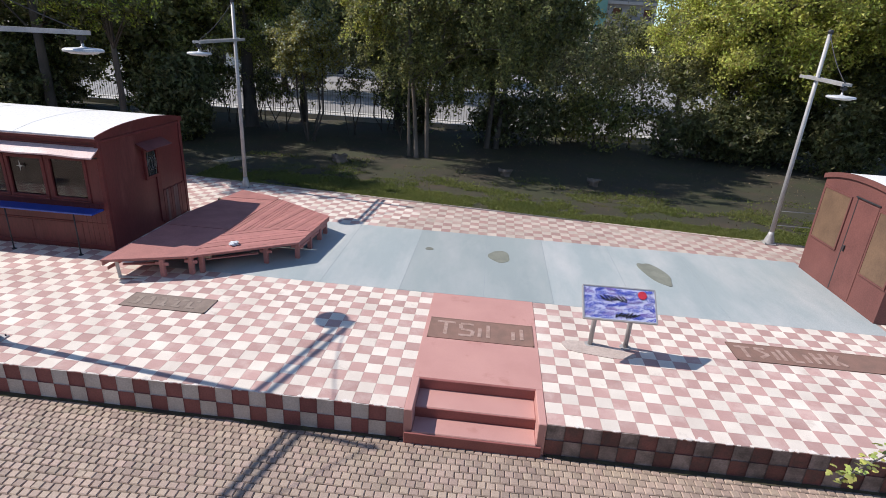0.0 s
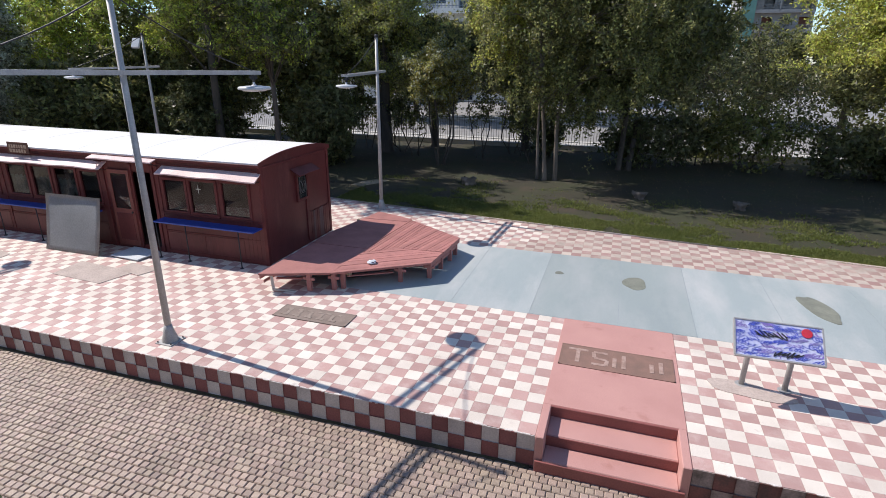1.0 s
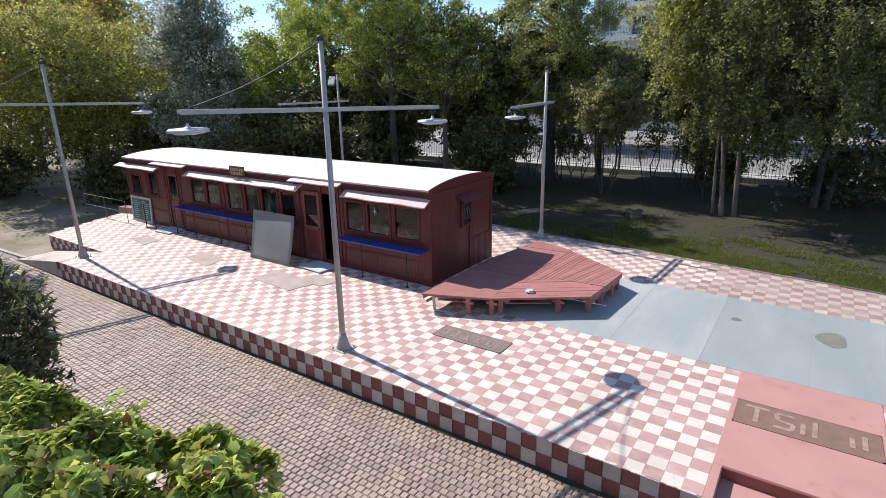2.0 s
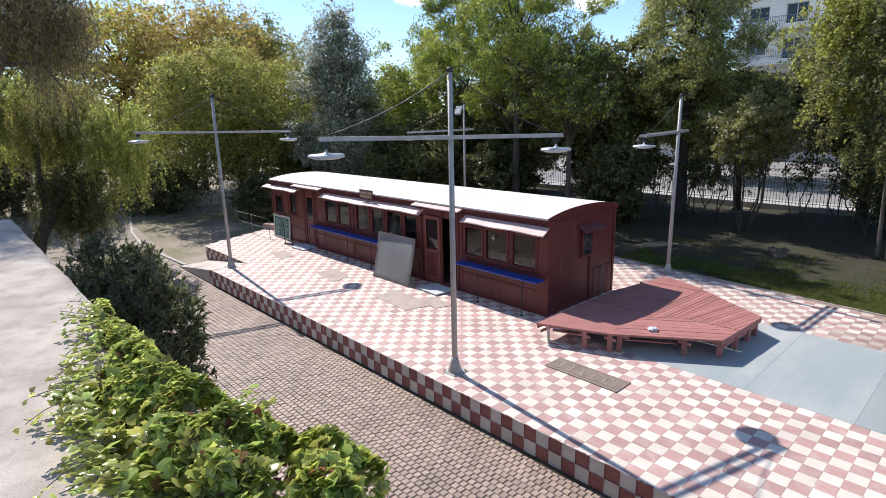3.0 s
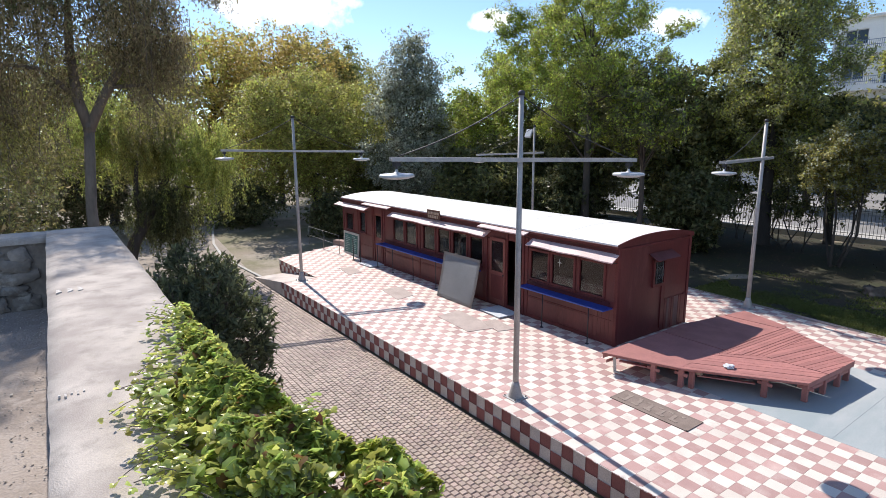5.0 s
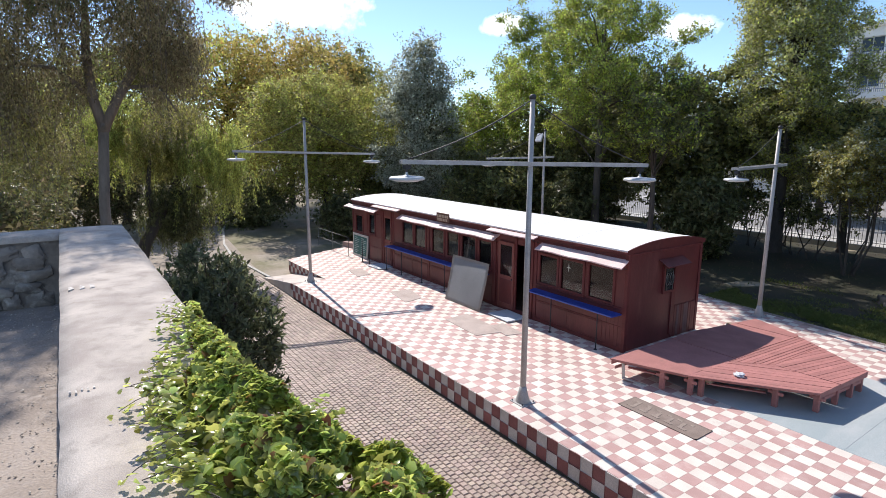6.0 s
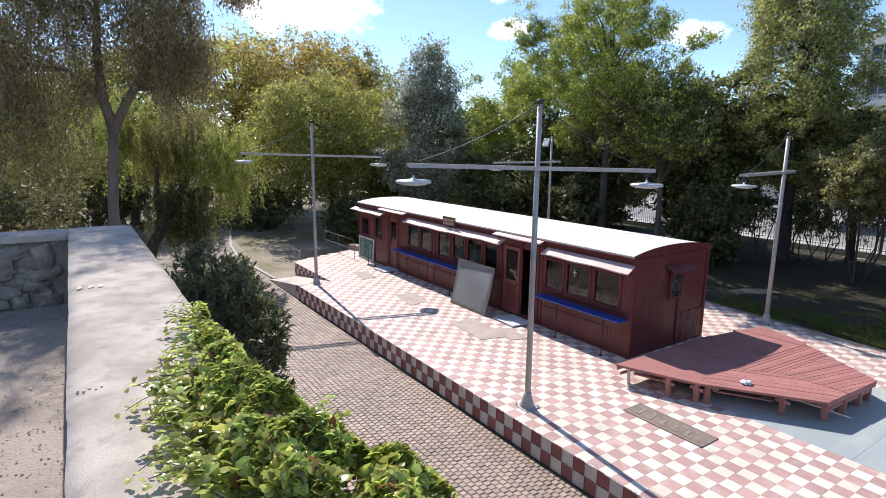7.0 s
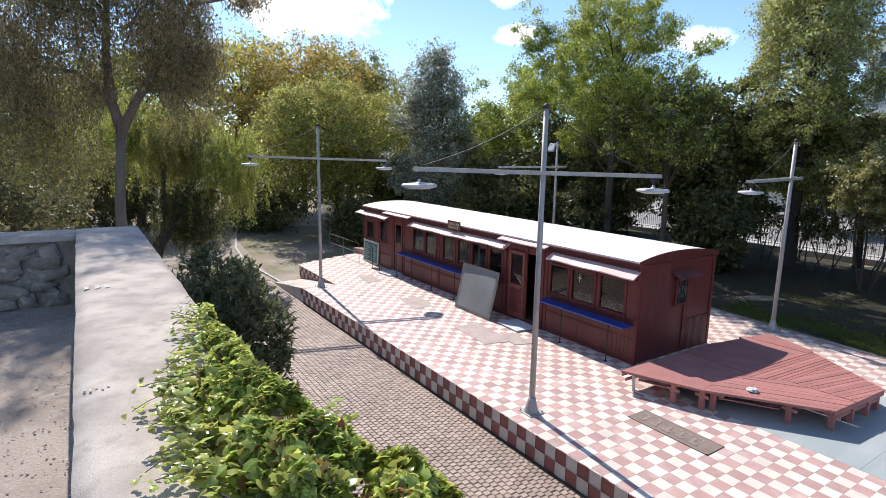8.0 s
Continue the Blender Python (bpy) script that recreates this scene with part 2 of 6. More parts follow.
INSIDE = material("dim_brown_interior", (0.10, 0.06, 0.05), (0.08, 0.05, 0.04), 3, 30, 0.8, 0.1, 0.05)
PARAPET = material("weathered_cement_render", (0.51, 0.455, 0.40), (0.35, 0.305, 0.27), 5.0, 260, 0.92, 0.05, 0.3, spot=(0.27, 0.235, 0.205), spot_scale=9,
                   spot_at=(0.50, 0.76), coords="World")
STONE = material("grey_brown_rubble_stone", (0.30, 0.265, 0.23), (0.20, 0.175, 0.155), 5, 25, 0.9, 0.05, 0.6, per="object", random_value=0.35, spot=(0.42, 0.39, 0.35), spot_scale=6, spot_at=(0.56, 0.66), coords="World")
DIRT = material("pale_gravelly_dirt", (0.33, 0.285, 0.24), (0.255, 0.22, 0.185), 1.2, 60, 0.95, 0.04, 0.5, spot=(0.40, 0.36, 0.31), spot_scale=8, coords="World")
PEBBLE = material("pale_pebble", (0.55, 0.49, 0.42), (0.36, 0.31, 0.26), 6, 40, 0.95, 0.04, 0.2)
LITTER = material("dry_fallen_leaves", (0.11, 0.085, 0.05), (0.16, 0.125, 0.075), 2, 30, 0.9, 0.05, 0, per="island", random_value=0.5, hue=0.03, coords="World")
BARK = material("grey_brown_bark", (0.10, 0.082, 0.068), (0.065, 0.054, 0.045), 4, 30, 0.95, 0.04, 0.7, stretch=(1, 1, 0.3))
BARK_PALE = material("pale_grey_bark", (0.20, 0.165, 0.135), (0.115, 0.095, 0.078), 4, 30, 0.95, 0.04, 0.5, stretch=(1, 1, 0.3))
FENCE = material("grey_painted_iron", (0.21, 0.21, 0.20), (0.15, 0.15, 0.145), 6, 50, 0.6, 0.1, 0.1, metal=0.3)
KERB = material("whitewashed_kerb", (0.50, 0.49, 0.465), (0.40, 0.39, 0.37), 2, 30, 0.9, 0.05, 0.2)
ASPHALT = material("pale_dusty_asphalt", (0.27, 0.265, 0.26), (0.22, 0.215, 0.21), 0.4, 50, 0.9, 0.05, 0.3, coords="World")
PLASTER = material("off_white_plaster", (0.80, 0.78, 0.74), (0.72, 0.70, 0.66), 0.3, 20, 0.85, 0.08, 0.05)
PLASTER_GREY = material("raw_grey_concrete", (0.30, 0.29, 0.285), (0.24, 0.235, 0.23), 0.4, 20, 0.9, 0.08, 0.1)
BRICK_RED = material("red_clay_infill", (0.36, 0.155, 0.11), (0.29, 0.125, 0.09), 0.8, 30, 0.9, 0.08, 0.1)
NETTING = material("green_scaffold_netting", (0.13, 0.26, 0.225), (0.10, 0.21, 0.18), 0.5, 20, 0.9, 0.08, 0.1)
BALCONY_BLUE = material("blue_grey_railing", (0.16, 0.21, 0.29), (0.12, 0.165, 0.24), 2, 30, 0.5, 0.1, 0)
DARK_GLASS = material("dark_window_glass", (0.03, 0.035, 0.04), (0.02, 0.025, 0.03), 2, 20, 0.08, 0.03, 0)
BLUE_INK = material("blue_spray_paint", (0.06, 0.09, 0.55), (0.10, 0.14, 0.62), 5, 30, 0.6, 0.1, 0)
BLACK_INK = material("black_spray_paint", (0.02, 0.02, 0.025), (0.03, 0.03, 0.035), 5, 30, 0.6, 0.1, 0)
VIOLET_INK = material("violet_spray_paint", (0.22, 0.16, 0.52), (0.30, 0.22, 0.56), 5, 30, 0.6, 0.1, 0)
RED_INK = material("red_spray_paint", (0.60, 0.03, 0.06), (0.5, 0.03, 0.05), 5, 30, 0.6, 0.1, 0)
BOARD_FACE = material("pale_lilac_sign_face", (0.55, 0.57, 0.72), (0.46, 0.49, 0.72), 3, 30, 0.5, 0.1, 0)

LEAF_DARK = leaf_material("dark_green_leaves", (0.125, 0.138, 0.058), (0.185, 0.192, 0.084), 0.6, 0.03, 0.42, 0.45)
LEAF_MID = leaf_material("mid_green_leaves", (0.205, 0.222, 0.07), (0.29, 0.292, 0.10))
LEAF_BRIGHT = leaf_material("bright_green_leaves", (0.31, 0.40, 0.06), (0.42, 0.49, 0.09))
LEAF_YELLOW = leaf_material("yellow_green_leaves", (0.46, 0.50, 0.10), (0.55, 0.57, 0.15))
LEAF_GOLD = leaf_material("golden_autumn_leaves", (0.50, 0.375, 0.10), (0.46, 0.39, 0.12))
LEAF_SILVER = leaf_material("silvery_green_leaves", (0.34, 0.37, 0.28), (0.46, 0.49, 0.40), gloss=0.45)
LEAF_LIME = leaf_material("lime_hanging_leaves", (0.36, 0.40, 0.10), (0.46, 0.49, 0.14))
LEAF_OLIVE = leaf_material("olive_green_leaves", (0.31, 0.295, 0.09), (0.40, 0.375, 0.125))
LEAF_POPLAR = leaf_material("pale_poplar_leaves", (0.30, 0.315, 0.13), (0.39, 0.395, 0.22))
LEAF_GREY = leaf_material("grey_olive_fine_leaves", (0.215, 0.185, 0.098), (0.29, 0.245, 0.14), 0.55, 0.025, 0.6, 0.25)
LEAF_LAUREL = leaf_material("glossy_laurel_leaves", (0.12, 0.138, 0.068), (0.18, 0.195, 0.10), 0.55, 0.02, 0.34, 0.5)
LEAF_IVY = leaf_material("fresh_ivy_leaves", (0.37, 0.44, 0.10), (0.50, 0.54, 0.16), 0.6, 0.03, 0.24, 0.6)
LEAF_IVY_OLD = leaf_material("browning_ivy_leaves", (0.22, 0.10, 0.05), (0.30, 0.18, 0.06), 0.4, 0.03)
GRASS = leaf_material("grass_blades", (0.135, 0.165, 0.042), (0.185, 0.205, 0.06), 0.4, 0.02, 0.6)


def glass_material():
    m = bpy.data.materials.new("window_glass")
    m.use_nodes = True
    b = m.node_tree.nodes["Principled BSDF"]
    b.inputs["Base Color"].default_value = (0.42, 0.44, 0.43, 1)
    b.inputs["Roughness"].default_value = 0.03
    b.inputs["Transmission Weight"].default_value = 1.0
    b.inputs["IOR"].default_value = 1.5
    return m


GLASS = glass_material()


# ---- building helpers ----
def thing(name, label, category, at=(0, 0, 0), turn=0.0, group="", kind=""):
    ob = new(name)
    ob.matrix_basis = pose(*at, 0, 0, turn)
    ob.empty_display_size = 0.2
    return tagged(ob, label, category, group, kind)


def link_mesh(name, me, mat, parent=None, label=""):
    if mat and not me.materials:
        me.materials.append(mat)
    ob = new(name, me)
    ob.parent = parent
    if label:
        ob["label"] = label
    return ob


def part(name, bm, mat, parent=None, label=""):
    me = bpy.data.meshes.new(name)
    bm.normal_update()
    bm.to_mesh(me)
    bm.free()
    return link_mesh(name, me, mat, parent, label)


def box(bm, x0, x1, y0, y1, z0, z1, bevel=0.0, m=None):
    """An upright block, with bevelled edges where a bevel is given."""
    centre = Matrix.Translation(((x0 + x1) / 2, (y0 + y1) / 2, (z0 + z1) / 2))
    mat = centre @ Matrix.Diagonal((abs(x1 - x0), abs(y1 - y0), abs(z1 - z0), 1))
    if m is not None:
        mat = m @ mat
    vs = bmesh.ops.create_cube(bm, size=1.0, matrix=mat)["verts"]
    if bevel:
        es = list({e for v in vs for e in v.link_edges})
        bmesh.ops.bevel(bm, geom=es, offset=bevel, segments=1, affect='EDGES', profile=0.7)
    return bm


def B(*a, bevel=0.0, m=None):
    return box(bmesh.new(), *a, bevel=bevel, m=m)


def tube(bm, pts, radii, seg=8, cap=True):
    """A round bar along points, with a radius at each."""
    pts = [Vector(p) for p in pts]
    if not isinstance(radii, (list, tuple)):
        radii = [radii] * len(pts)
    rings, side = [], None
    for i, p in enumerate(pts):
        d = (pts[min(i + 1, len(pts) - 1)] - pts[max(i - 1, 0)]).normalized()
        if side is None:
            side = d.cross(Vector((0.31, 0.22, 0.93)) if abs(d.z) < 0.9 else Vector((1, 0, 0))).normalized()
        side = (side - d * side.dot(d)).normalized()
        up = d.cross(side)
        rings.append([bm.verts.new(p + (side * math.cos(a) + up * math.sin(a)) * radii[i]) for a in (2 * math.pi * k / seg for k in range(seg))])
    for a, b in zip(rings, rings[1:]):
        for k in range(seg):
            f = bm.faces.new((a[k], a[(k + 1) % seg], b[(k + 1) % seg], b[k]))
            f.smooth = True
    if cap:
        bm.faces.new(rings[0][::-1])
        bm.faces.new(rings[-1])
    return bm


def lathe(bm, profile, seg=24, centre=(0, 0, 0)):
    """A turned form from (radius, height) pairs, bottom to top."""
    c = Vector(centre)
    rings = [[bm.verts.new(c + Vector((r * math.cos(2 * math.pi * k / seg), r * math.sin(2 * math.pi * k / seg), z))) for k in range(seg)] for r, z in profile]
    for a, b in zip(rings, rings[1:]):
        for k in range(seg):
            bm.faces.new((a[k], a[(k + 1) % seg], b[(k + 1) % seg], b[k])).smooth = True
    bm.faces.new(rings[0][::-1])
    bm.faces.new(rings[-1])
    return bm


def prism(bm, poly, z0, z1, tilt=None):
    """An upright block over a plan; tilt gives the top's height over a place."""
    lo = [bm.verts.new((x, y, z0)) for x, y in poly]
    hi = [bm.verts.new((x, y, z1 if tilt is None else tilt(x, y))) for x, y in poly]
    bm.faces.new(hi)
    bm.faces.new(lo[::-1])
    n = len(poly)
    for i in range(n):
        bm.faces.new((lo[i], lo[(i + 1) % n], hi[(i + 1) % n], hi[i]))
    bmesh.ops.recalc_face_normals(bm, faces=bm.faces)
    return bm


def clip(poly, nx, ny, d):
    """The part of a convex plan where nx*x + ny*y <= d."""
    out = []
    for (ax, ay), (bx, by) in zip(poly, poly[1:] + poly[:1]):
        da, db = nx * ax + ny * ay - d, nx * bx + ny * by - d
        if da <= 0:
            out.append((ax, ay))
        if (da < 0 < db) or (db < 0 < da):
            s = da / (da - db)
            out.append((ax + s * (bx - ax), ay + s * (by - ay)))
    return out


def wall_holes(bm, x0, x1, z0, z1, y0, y1, holes):
    """A wall along x with openings that go through it."""
    xs = sorted({x0, x1, *[h[0] for h in holes], *[h[1] for h in holes]})
    for a, b in zip(xs, xs[1:]):
        cuts = sorted([(h[2], h[3]) for h in holes if h[0] < (a + b) / 2 < h[1]])
        z = z0
        for lo, hi in cuts:
            if lo > z:
                box(bm, a, b, y0, y1, z, lo)
            z = hi
        if z1 > z:
            box(bm, a, b, y0, y1, z, z1)
    bmesh.ops.remove_doubles(bm, verts=bm.verts, dist=1e-5)
    return bm


def from_arrays(name, verts, loops, mat, parent=None, label="", smooth=False):
    """One mesh object of many equal-sided faces, from arrays: verts (n, 3), loops (f, k)."""
    me = bpy.data.meshes.new(name)
    f, k = loops.shape
    me.vertices.add(len(verts))
    me.vertices.foreach_set("co", np.ascontiguousarray(verts, dtype=np.float32).ravel())
    me.loops.add(f * k)
    me.loops.foreach_set("vertex_index", np.ascontiguousarray(loops, dtype=np.int32).ravel())
    me.polygons.add(f)
    me.polygons.foreach_set("loop_start", np.arange(0, f * k, k, dtype=np.int32))
    me.polygons.foreach_set("use_smooth", np.full(f, smooth, dtype=bool))
    me.update(calc_edges=True)
    return link_mesh(name, me, mat, parent, label)


def block_shape(sx, sy, h, cut):
    """Corners and quads of a slab with a chamfered top, its top at 0."""
    v = []
    for z, c in ((-h, 0.0), (-cut, 0.0), (0.0, cut)):
        for x, y in ((-1, -1), (1, -1), (1, 1), (-1, 1)):
            v.append((x * (sx / 2 - c), y * (sy / 2 - c), z))
    q = [(8, 9, 10, 11)]
    for r in (0, 4):
        for k in range(4):
            q.append((r + k, r + (k + 1) % 4, r + 4 + (k + 1) % 4, r + 4 + k))
    return np.array(v), np.array(q)


def many(name, shape, places, mat, parent, label="", tilt=0.0, lift=0.0, turn=0.0, grow=0.0, seed=1):
    """Many alike blocks in one mesh, each a little uneven."""
    rng = np.random.default_rng(seed)
    v, q = shape
    n, k = len(places), len(v)
    co = np.repeat(v[None], n, 0)
    co[:, :, :2] *= 1 + rng.normal(0, 1, (n, 1, 2)) * grow
    ang = rng.normal(0, 1, n) * turn
    c, s = np.cos(ang)[:, None], np.sin(ang)[:, None]
    x, y = co[:, :, 0] * c - co[:, :, 1] * s, co[:, :, 0] * s + co[:, :, 1] * c
    z = co[:, :, 2] + x * rng.normal(0, 1, (n, 1)) * tilt + y * rng.normal(0, 1, (n, 1)) * tilt + rng.normal(0, 1, (n, 1)) * lift
    co = np.stack([x, y, z], 2) + np.asarray(places)[:, None, :]
    loops = (q[None] + (np.arange(n) * k)[:, None, None]).reshape(-1, 4)
    ob = from_arrays(name, co.reshape(-1, 3), loops, mat, parent, label)
    ob["kind"] = "stuff"
    return ob

T = 0.25


def rear(x):
    """The platform's rear edge, which runs slightly askew."""
    return 9.9 - 0.105 * x


# ---- ground ----
def lay_ground():
    ax = np.concatenate([[-900, -300, -120, -70], np.arange(-50, 50, 1.0), [60, 90, 150, 400, 900]])
    gx, gy = np.meshgrid(ax, ax, indexing="ij")
    rng = np.random.default_rng(3)
    z = np.full(gx.shape, -0.60)
    up = np.clip((gy - 9.0) / 2.5, 0, 1) * np.clip((gx + 27) / 3.0, 0, 1)
    z = z + up * 0.53
    z = np.where(gy < 0, -0.64, z) + rng.normal(0, 0.012, gx.shape) * (np.abs(gx) < 60)
    n = len(ax)
    idx = np.arange(n * n).reshape(n, n)
    q = np.stack([idx[:-1, :-1], idx[1:, :-1], idx[1:, 1:], idx[:-1, 1:]], -1).reshape(-1, 4)
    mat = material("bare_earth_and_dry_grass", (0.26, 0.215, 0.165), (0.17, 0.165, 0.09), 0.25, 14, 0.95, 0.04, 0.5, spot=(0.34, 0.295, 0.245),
                   spot_scale=0.35, spot_at=(0.48, 0.66), coords="World")
    ob = from_arrays("ground", np.stack([gx, gy, z], -1).reshape(-1, 3), q, mat, smooth=True)
    tagged(ob, "pale earth ground with dry patches of grass", "ground", kind="structure")


lay_ground()


def lay_lawn():
    xs = np.linspace(-26, 48, 150)
    vs, q = [], []
    ny = 40
    for x in xs:
        for k in range(ny):
            y0 = rear(x) - 0.02
            y = y0 + (25.2 - y0) * k / (ny - 1)
            vs.append((x, y, -0.03 + 0.05 * noise.noise(Vector((x * 0.5, y * 0.5, 0))) * min(1, k / 4)))
    for i in range(len(xs) - 1):
        for k in range(ny - 1):
            a = i * ny + k
            q.append((a, a + ny, a + ny + 1, a + 1))
    # Grass and soil tones are darkened to carry the trees' shade.
    mat = material("shade_darkened_lawn_soil", (0.032, 0.036, 0.014), (0.034, 0.029, 0.019), 0.5, 25, 0.95, 0.03, 0.9, spot=(0.050, 0.037, 0.024), spot_scale=0.55,
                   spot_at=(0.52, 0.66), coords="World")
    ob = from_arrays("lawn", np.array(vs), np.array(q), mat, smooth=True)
    tagged(ob, "patchy green lawn with bare earth, coloured dark for tree shade", "lawn", kind="structure")
    rng = np.random.default_rng(5)
    n = 150000
    x = rng.uniform(-9, 13, n)
    d = rng.exponential(1.5, n)
    y = rear(x) + 0.02 + d
    # Real tufts, but their bright patches also imitate sun dapples on the lawn.
    tuft = np.array([noise.noise(Vector((p * 0.55, q * 0.9, 2.0))) + 0.5 * noise.noise(Vector((p * 2.1, q * 2.6, 5.0))) for p, q in zip(x, y)])
    keep = (d < 5.5) & (tuft + 0.25 - 0.12 * d + rng.normal(0, 0.12, n) > 0)
    x, y = x[keep], y[keep]
    n = len(x)
    h, a = rng.uniform(0.03, 0.09, n), rng.uniform(0, 2 * np.pi, n)
    w = 0.010 + 0.014 * rng.random(n)
    lean = rng.normal(0, 0.05, (n, 2))
    z = np.full(n, -0.03)
    p0 = np.stack([x - np.cos(a) * w, y - np.sin(a) * w, z], 1)
    p1 = np.stack([x + np.cos(a) * w, y + np.sin(a) * w, z], 1)
    p2 = np.stack([x + lean[:, 0], y + lean[:, 1], z + h], 1)
    v = np.stack([p0, p1, p2], 1).reshape(-1, 3)
    ob = from_arrays("grass", v, np.arange(3 * n).reshape(-1, 3), GRASS)
    tagged(ob, "short uneven grass along the platform edge", "grass", kind="stuff")


lay_lawn()

# ---- platform ----
platform = thing("platform", "raised terrace of red and cream checkered tiles", "platform", kind="structure")
bm = bmesh.new()
prism(bm, [(-22.6, 1.35), (-18.3, 1.35), (-18.3, 0.006), (0.05, 0.006), (0.05, rear(0.05)), (-24.5, rear(-24.5)), (-24.2, 5.1)], -0.62, -0.012)
prism(bm, [(0.05, 0.80), (1.93, 0.80), (1.93, rear(1.93)), (0.05, rear(0.05))], -0.62, -0.012)
prism(bm, [(1.93, 0.006), (34, 0.006), (34, rear(34)), (1.93, rear(1.93))], -0.62, -0.012)
part("slab", bm, MORTAR, platform)
edge = bmesh.new()
for a, b in ((-24.5, -6.9), (-6.9, 4.0), (4.0, 34)):
    tube(edge, [(a, rear(a) + 0.04, -0.01), (b, rear(b) + 0.04, -0.01)], 0.035, 6)
part("edging", edge, CEMENT, platform, "rounded cement edging against the lawn")

# ---- blue floor ----
blue = thing("blue_floor", "faded sky-blue painted cement floor with bare stains", "floor", kind="structure")
BLUE = (-6.0, 8.9, 3.73, 7.5)
JOINTS = (-2.4, -0.73, 1.0, 2.42, 4.1, 5.9)
part("slab", B(BLUE[0], BLUE[1], BLUE[2], BLUE[3], -0.05, 0.004, bevel=0.004), BLUE_FLOOR, blue)
bm = bmesh.new()
part("panel", B(JOINTS[1], JOINTS[3], BLUE[2] + 0.01, BLUE[3] - 0.01, -0.02, 0.0072), BLUE_WORN, blue, "greyer worn panel of the floor")
for x in JOINTS:
    box(bm, x, x + 0.010, BLUE[2] + 0.01, BLUE[3] - 0.01, 0.0, 0.0092 if JOINTS[1] <= x <= JOINTS[3] else 0.0062)
part("joint", bm, BLUE_JOINT, blue, "thin casting joints")


def blob(cx, cy, rx, ry, turn, z0, z1, seed, n=26, wob=0.18):
    rng = random.Random(seed)
    ph = [rng.uniform(0, 6.28) for _ in range(3)]
    pts = []
    for k in range(n):
        a = 2 * math.pi * k / n
        r = 1 + wob * (0.6 * math.sin(2 * a + ph[0]) + 0.4 * math.sin(3 * a + ph[1]) + 0.25 * math.sin(5 * a + ph[2]))
        x, y = rx * r * math.cos(a), ry * r * math.sin(a)
        c, s = math.cos(turn), math.sin(turn)
        pts.append((cx + x * c - y * s, cy + x * s + y * c))
    return prism(bmesh.new(), pts, z0, z1)


part("bare_patch", blob(1.33, 6.04, 0.24, 0.40, 0.2, 0.0, 0.0125, 1), STAIN, blue, "worn drop-shaped patch of bare cement")
part("bare_patch", blob(4.97, 5.86, 0.24, 0.72, 0.25, 0.0, 0.0125, 4), STAIN, blue, "long worn patch of bare cement")
part("bare_patch", blob(-0.39, 6.15, 0.09, 0.10, 0.2, 0.0, 0.0125, 3), STAIN, blue)

# ---- red walkway and steps ----
steps = thing("entrance_steps", "salmon-painted cement walkway with three steps", "steps", kind="structure")
part("walkway", B(-0.004, 1.995, 0.78, 3.75, -0.4, 0.005, bevel=0.004), RED_PAINT, steps)
part("riser_top", B(0.05, 1.93, 0.74, 0.79, -0.6, 0.002, bevel=0.01), RED_DARK, steps, "darker red riser face")
part("tread_upper", B(0.12, 1.88, 0.30, 0.75, -0.6, -0.17, bevel=0.012), RED_PAINT, steps)
part("riser_middle", B(0.12, 1.88, 0.285, 0.302, -0.6, -0.182, bevel=0.004), RED_DARK, steps, "darker red riser face")
part("tread_lower", B(0.12, 1.88, -0.06, 0.29, -0.6, -0.34, bevel=0.012), RED_PAINT, steps)
part("riser_lower", B(0.02, 1.95, -0.085, -0.055, -0.6, -0.356, bevel=0.006), RED_DARK, steps, "darker red riser face")
part("cheek", B(0.0, 0.122, -0.03, 0.785, -0.6, 0.004, bevel=0.01), RED_PAINT, steps, "low salmon side wall")
part("cheek", B(1.878, 1.995, -0.03, 0.785, -0.6, 0.004, bevel=0.01), RED_PAINT, steps, "low salmon side wall")


def painted_cover(name, x0, x1, y0, y1, mat, label, strokes, paint=None):
    """A plate let into the floor with worn pale strokes on it."""
    c = thing(name, label, "cover plate", ((x0 + x1) / 2, (y0 + y1) / 2, 0))
    w, d = (x1 - x0) / 2, (y1 - y0) / 2
    part("plate", B(-w, w, -d, d, -0.01, 0.013, bevel=0.004), mat, c)
    rim = bmesh.new()
    for a in ((-w, w, -d, -d + 0.025), (-w, w, d - 0.025, d), (-w, -w + 0.025, -d, d), (w - 0.025, w, -d, d)):
        box(rim, *a, 0.0, 0.015)
    part("rim", rim, mat, c)
    for lay, (u0, v0, u1, v1) in enumerate(strokes):
        s = bmesh.new()
        a, b = Vector((u0 * w, v0 * d, 0)), Vector((u1 * w, v1 * d, 0))
        side = (b - a).normalized().cross(Vector((0, 0, 1))) * 0.034
        prism(s, [(p.x, p.y) for p in (a - side, a + side, b + side, b - side)][::-1], 0.008, 0.0158 + 0.0003 * lay)
        part("mark", s, paint or PALE_MARK, c, "worn pale painted stroke")
    return c


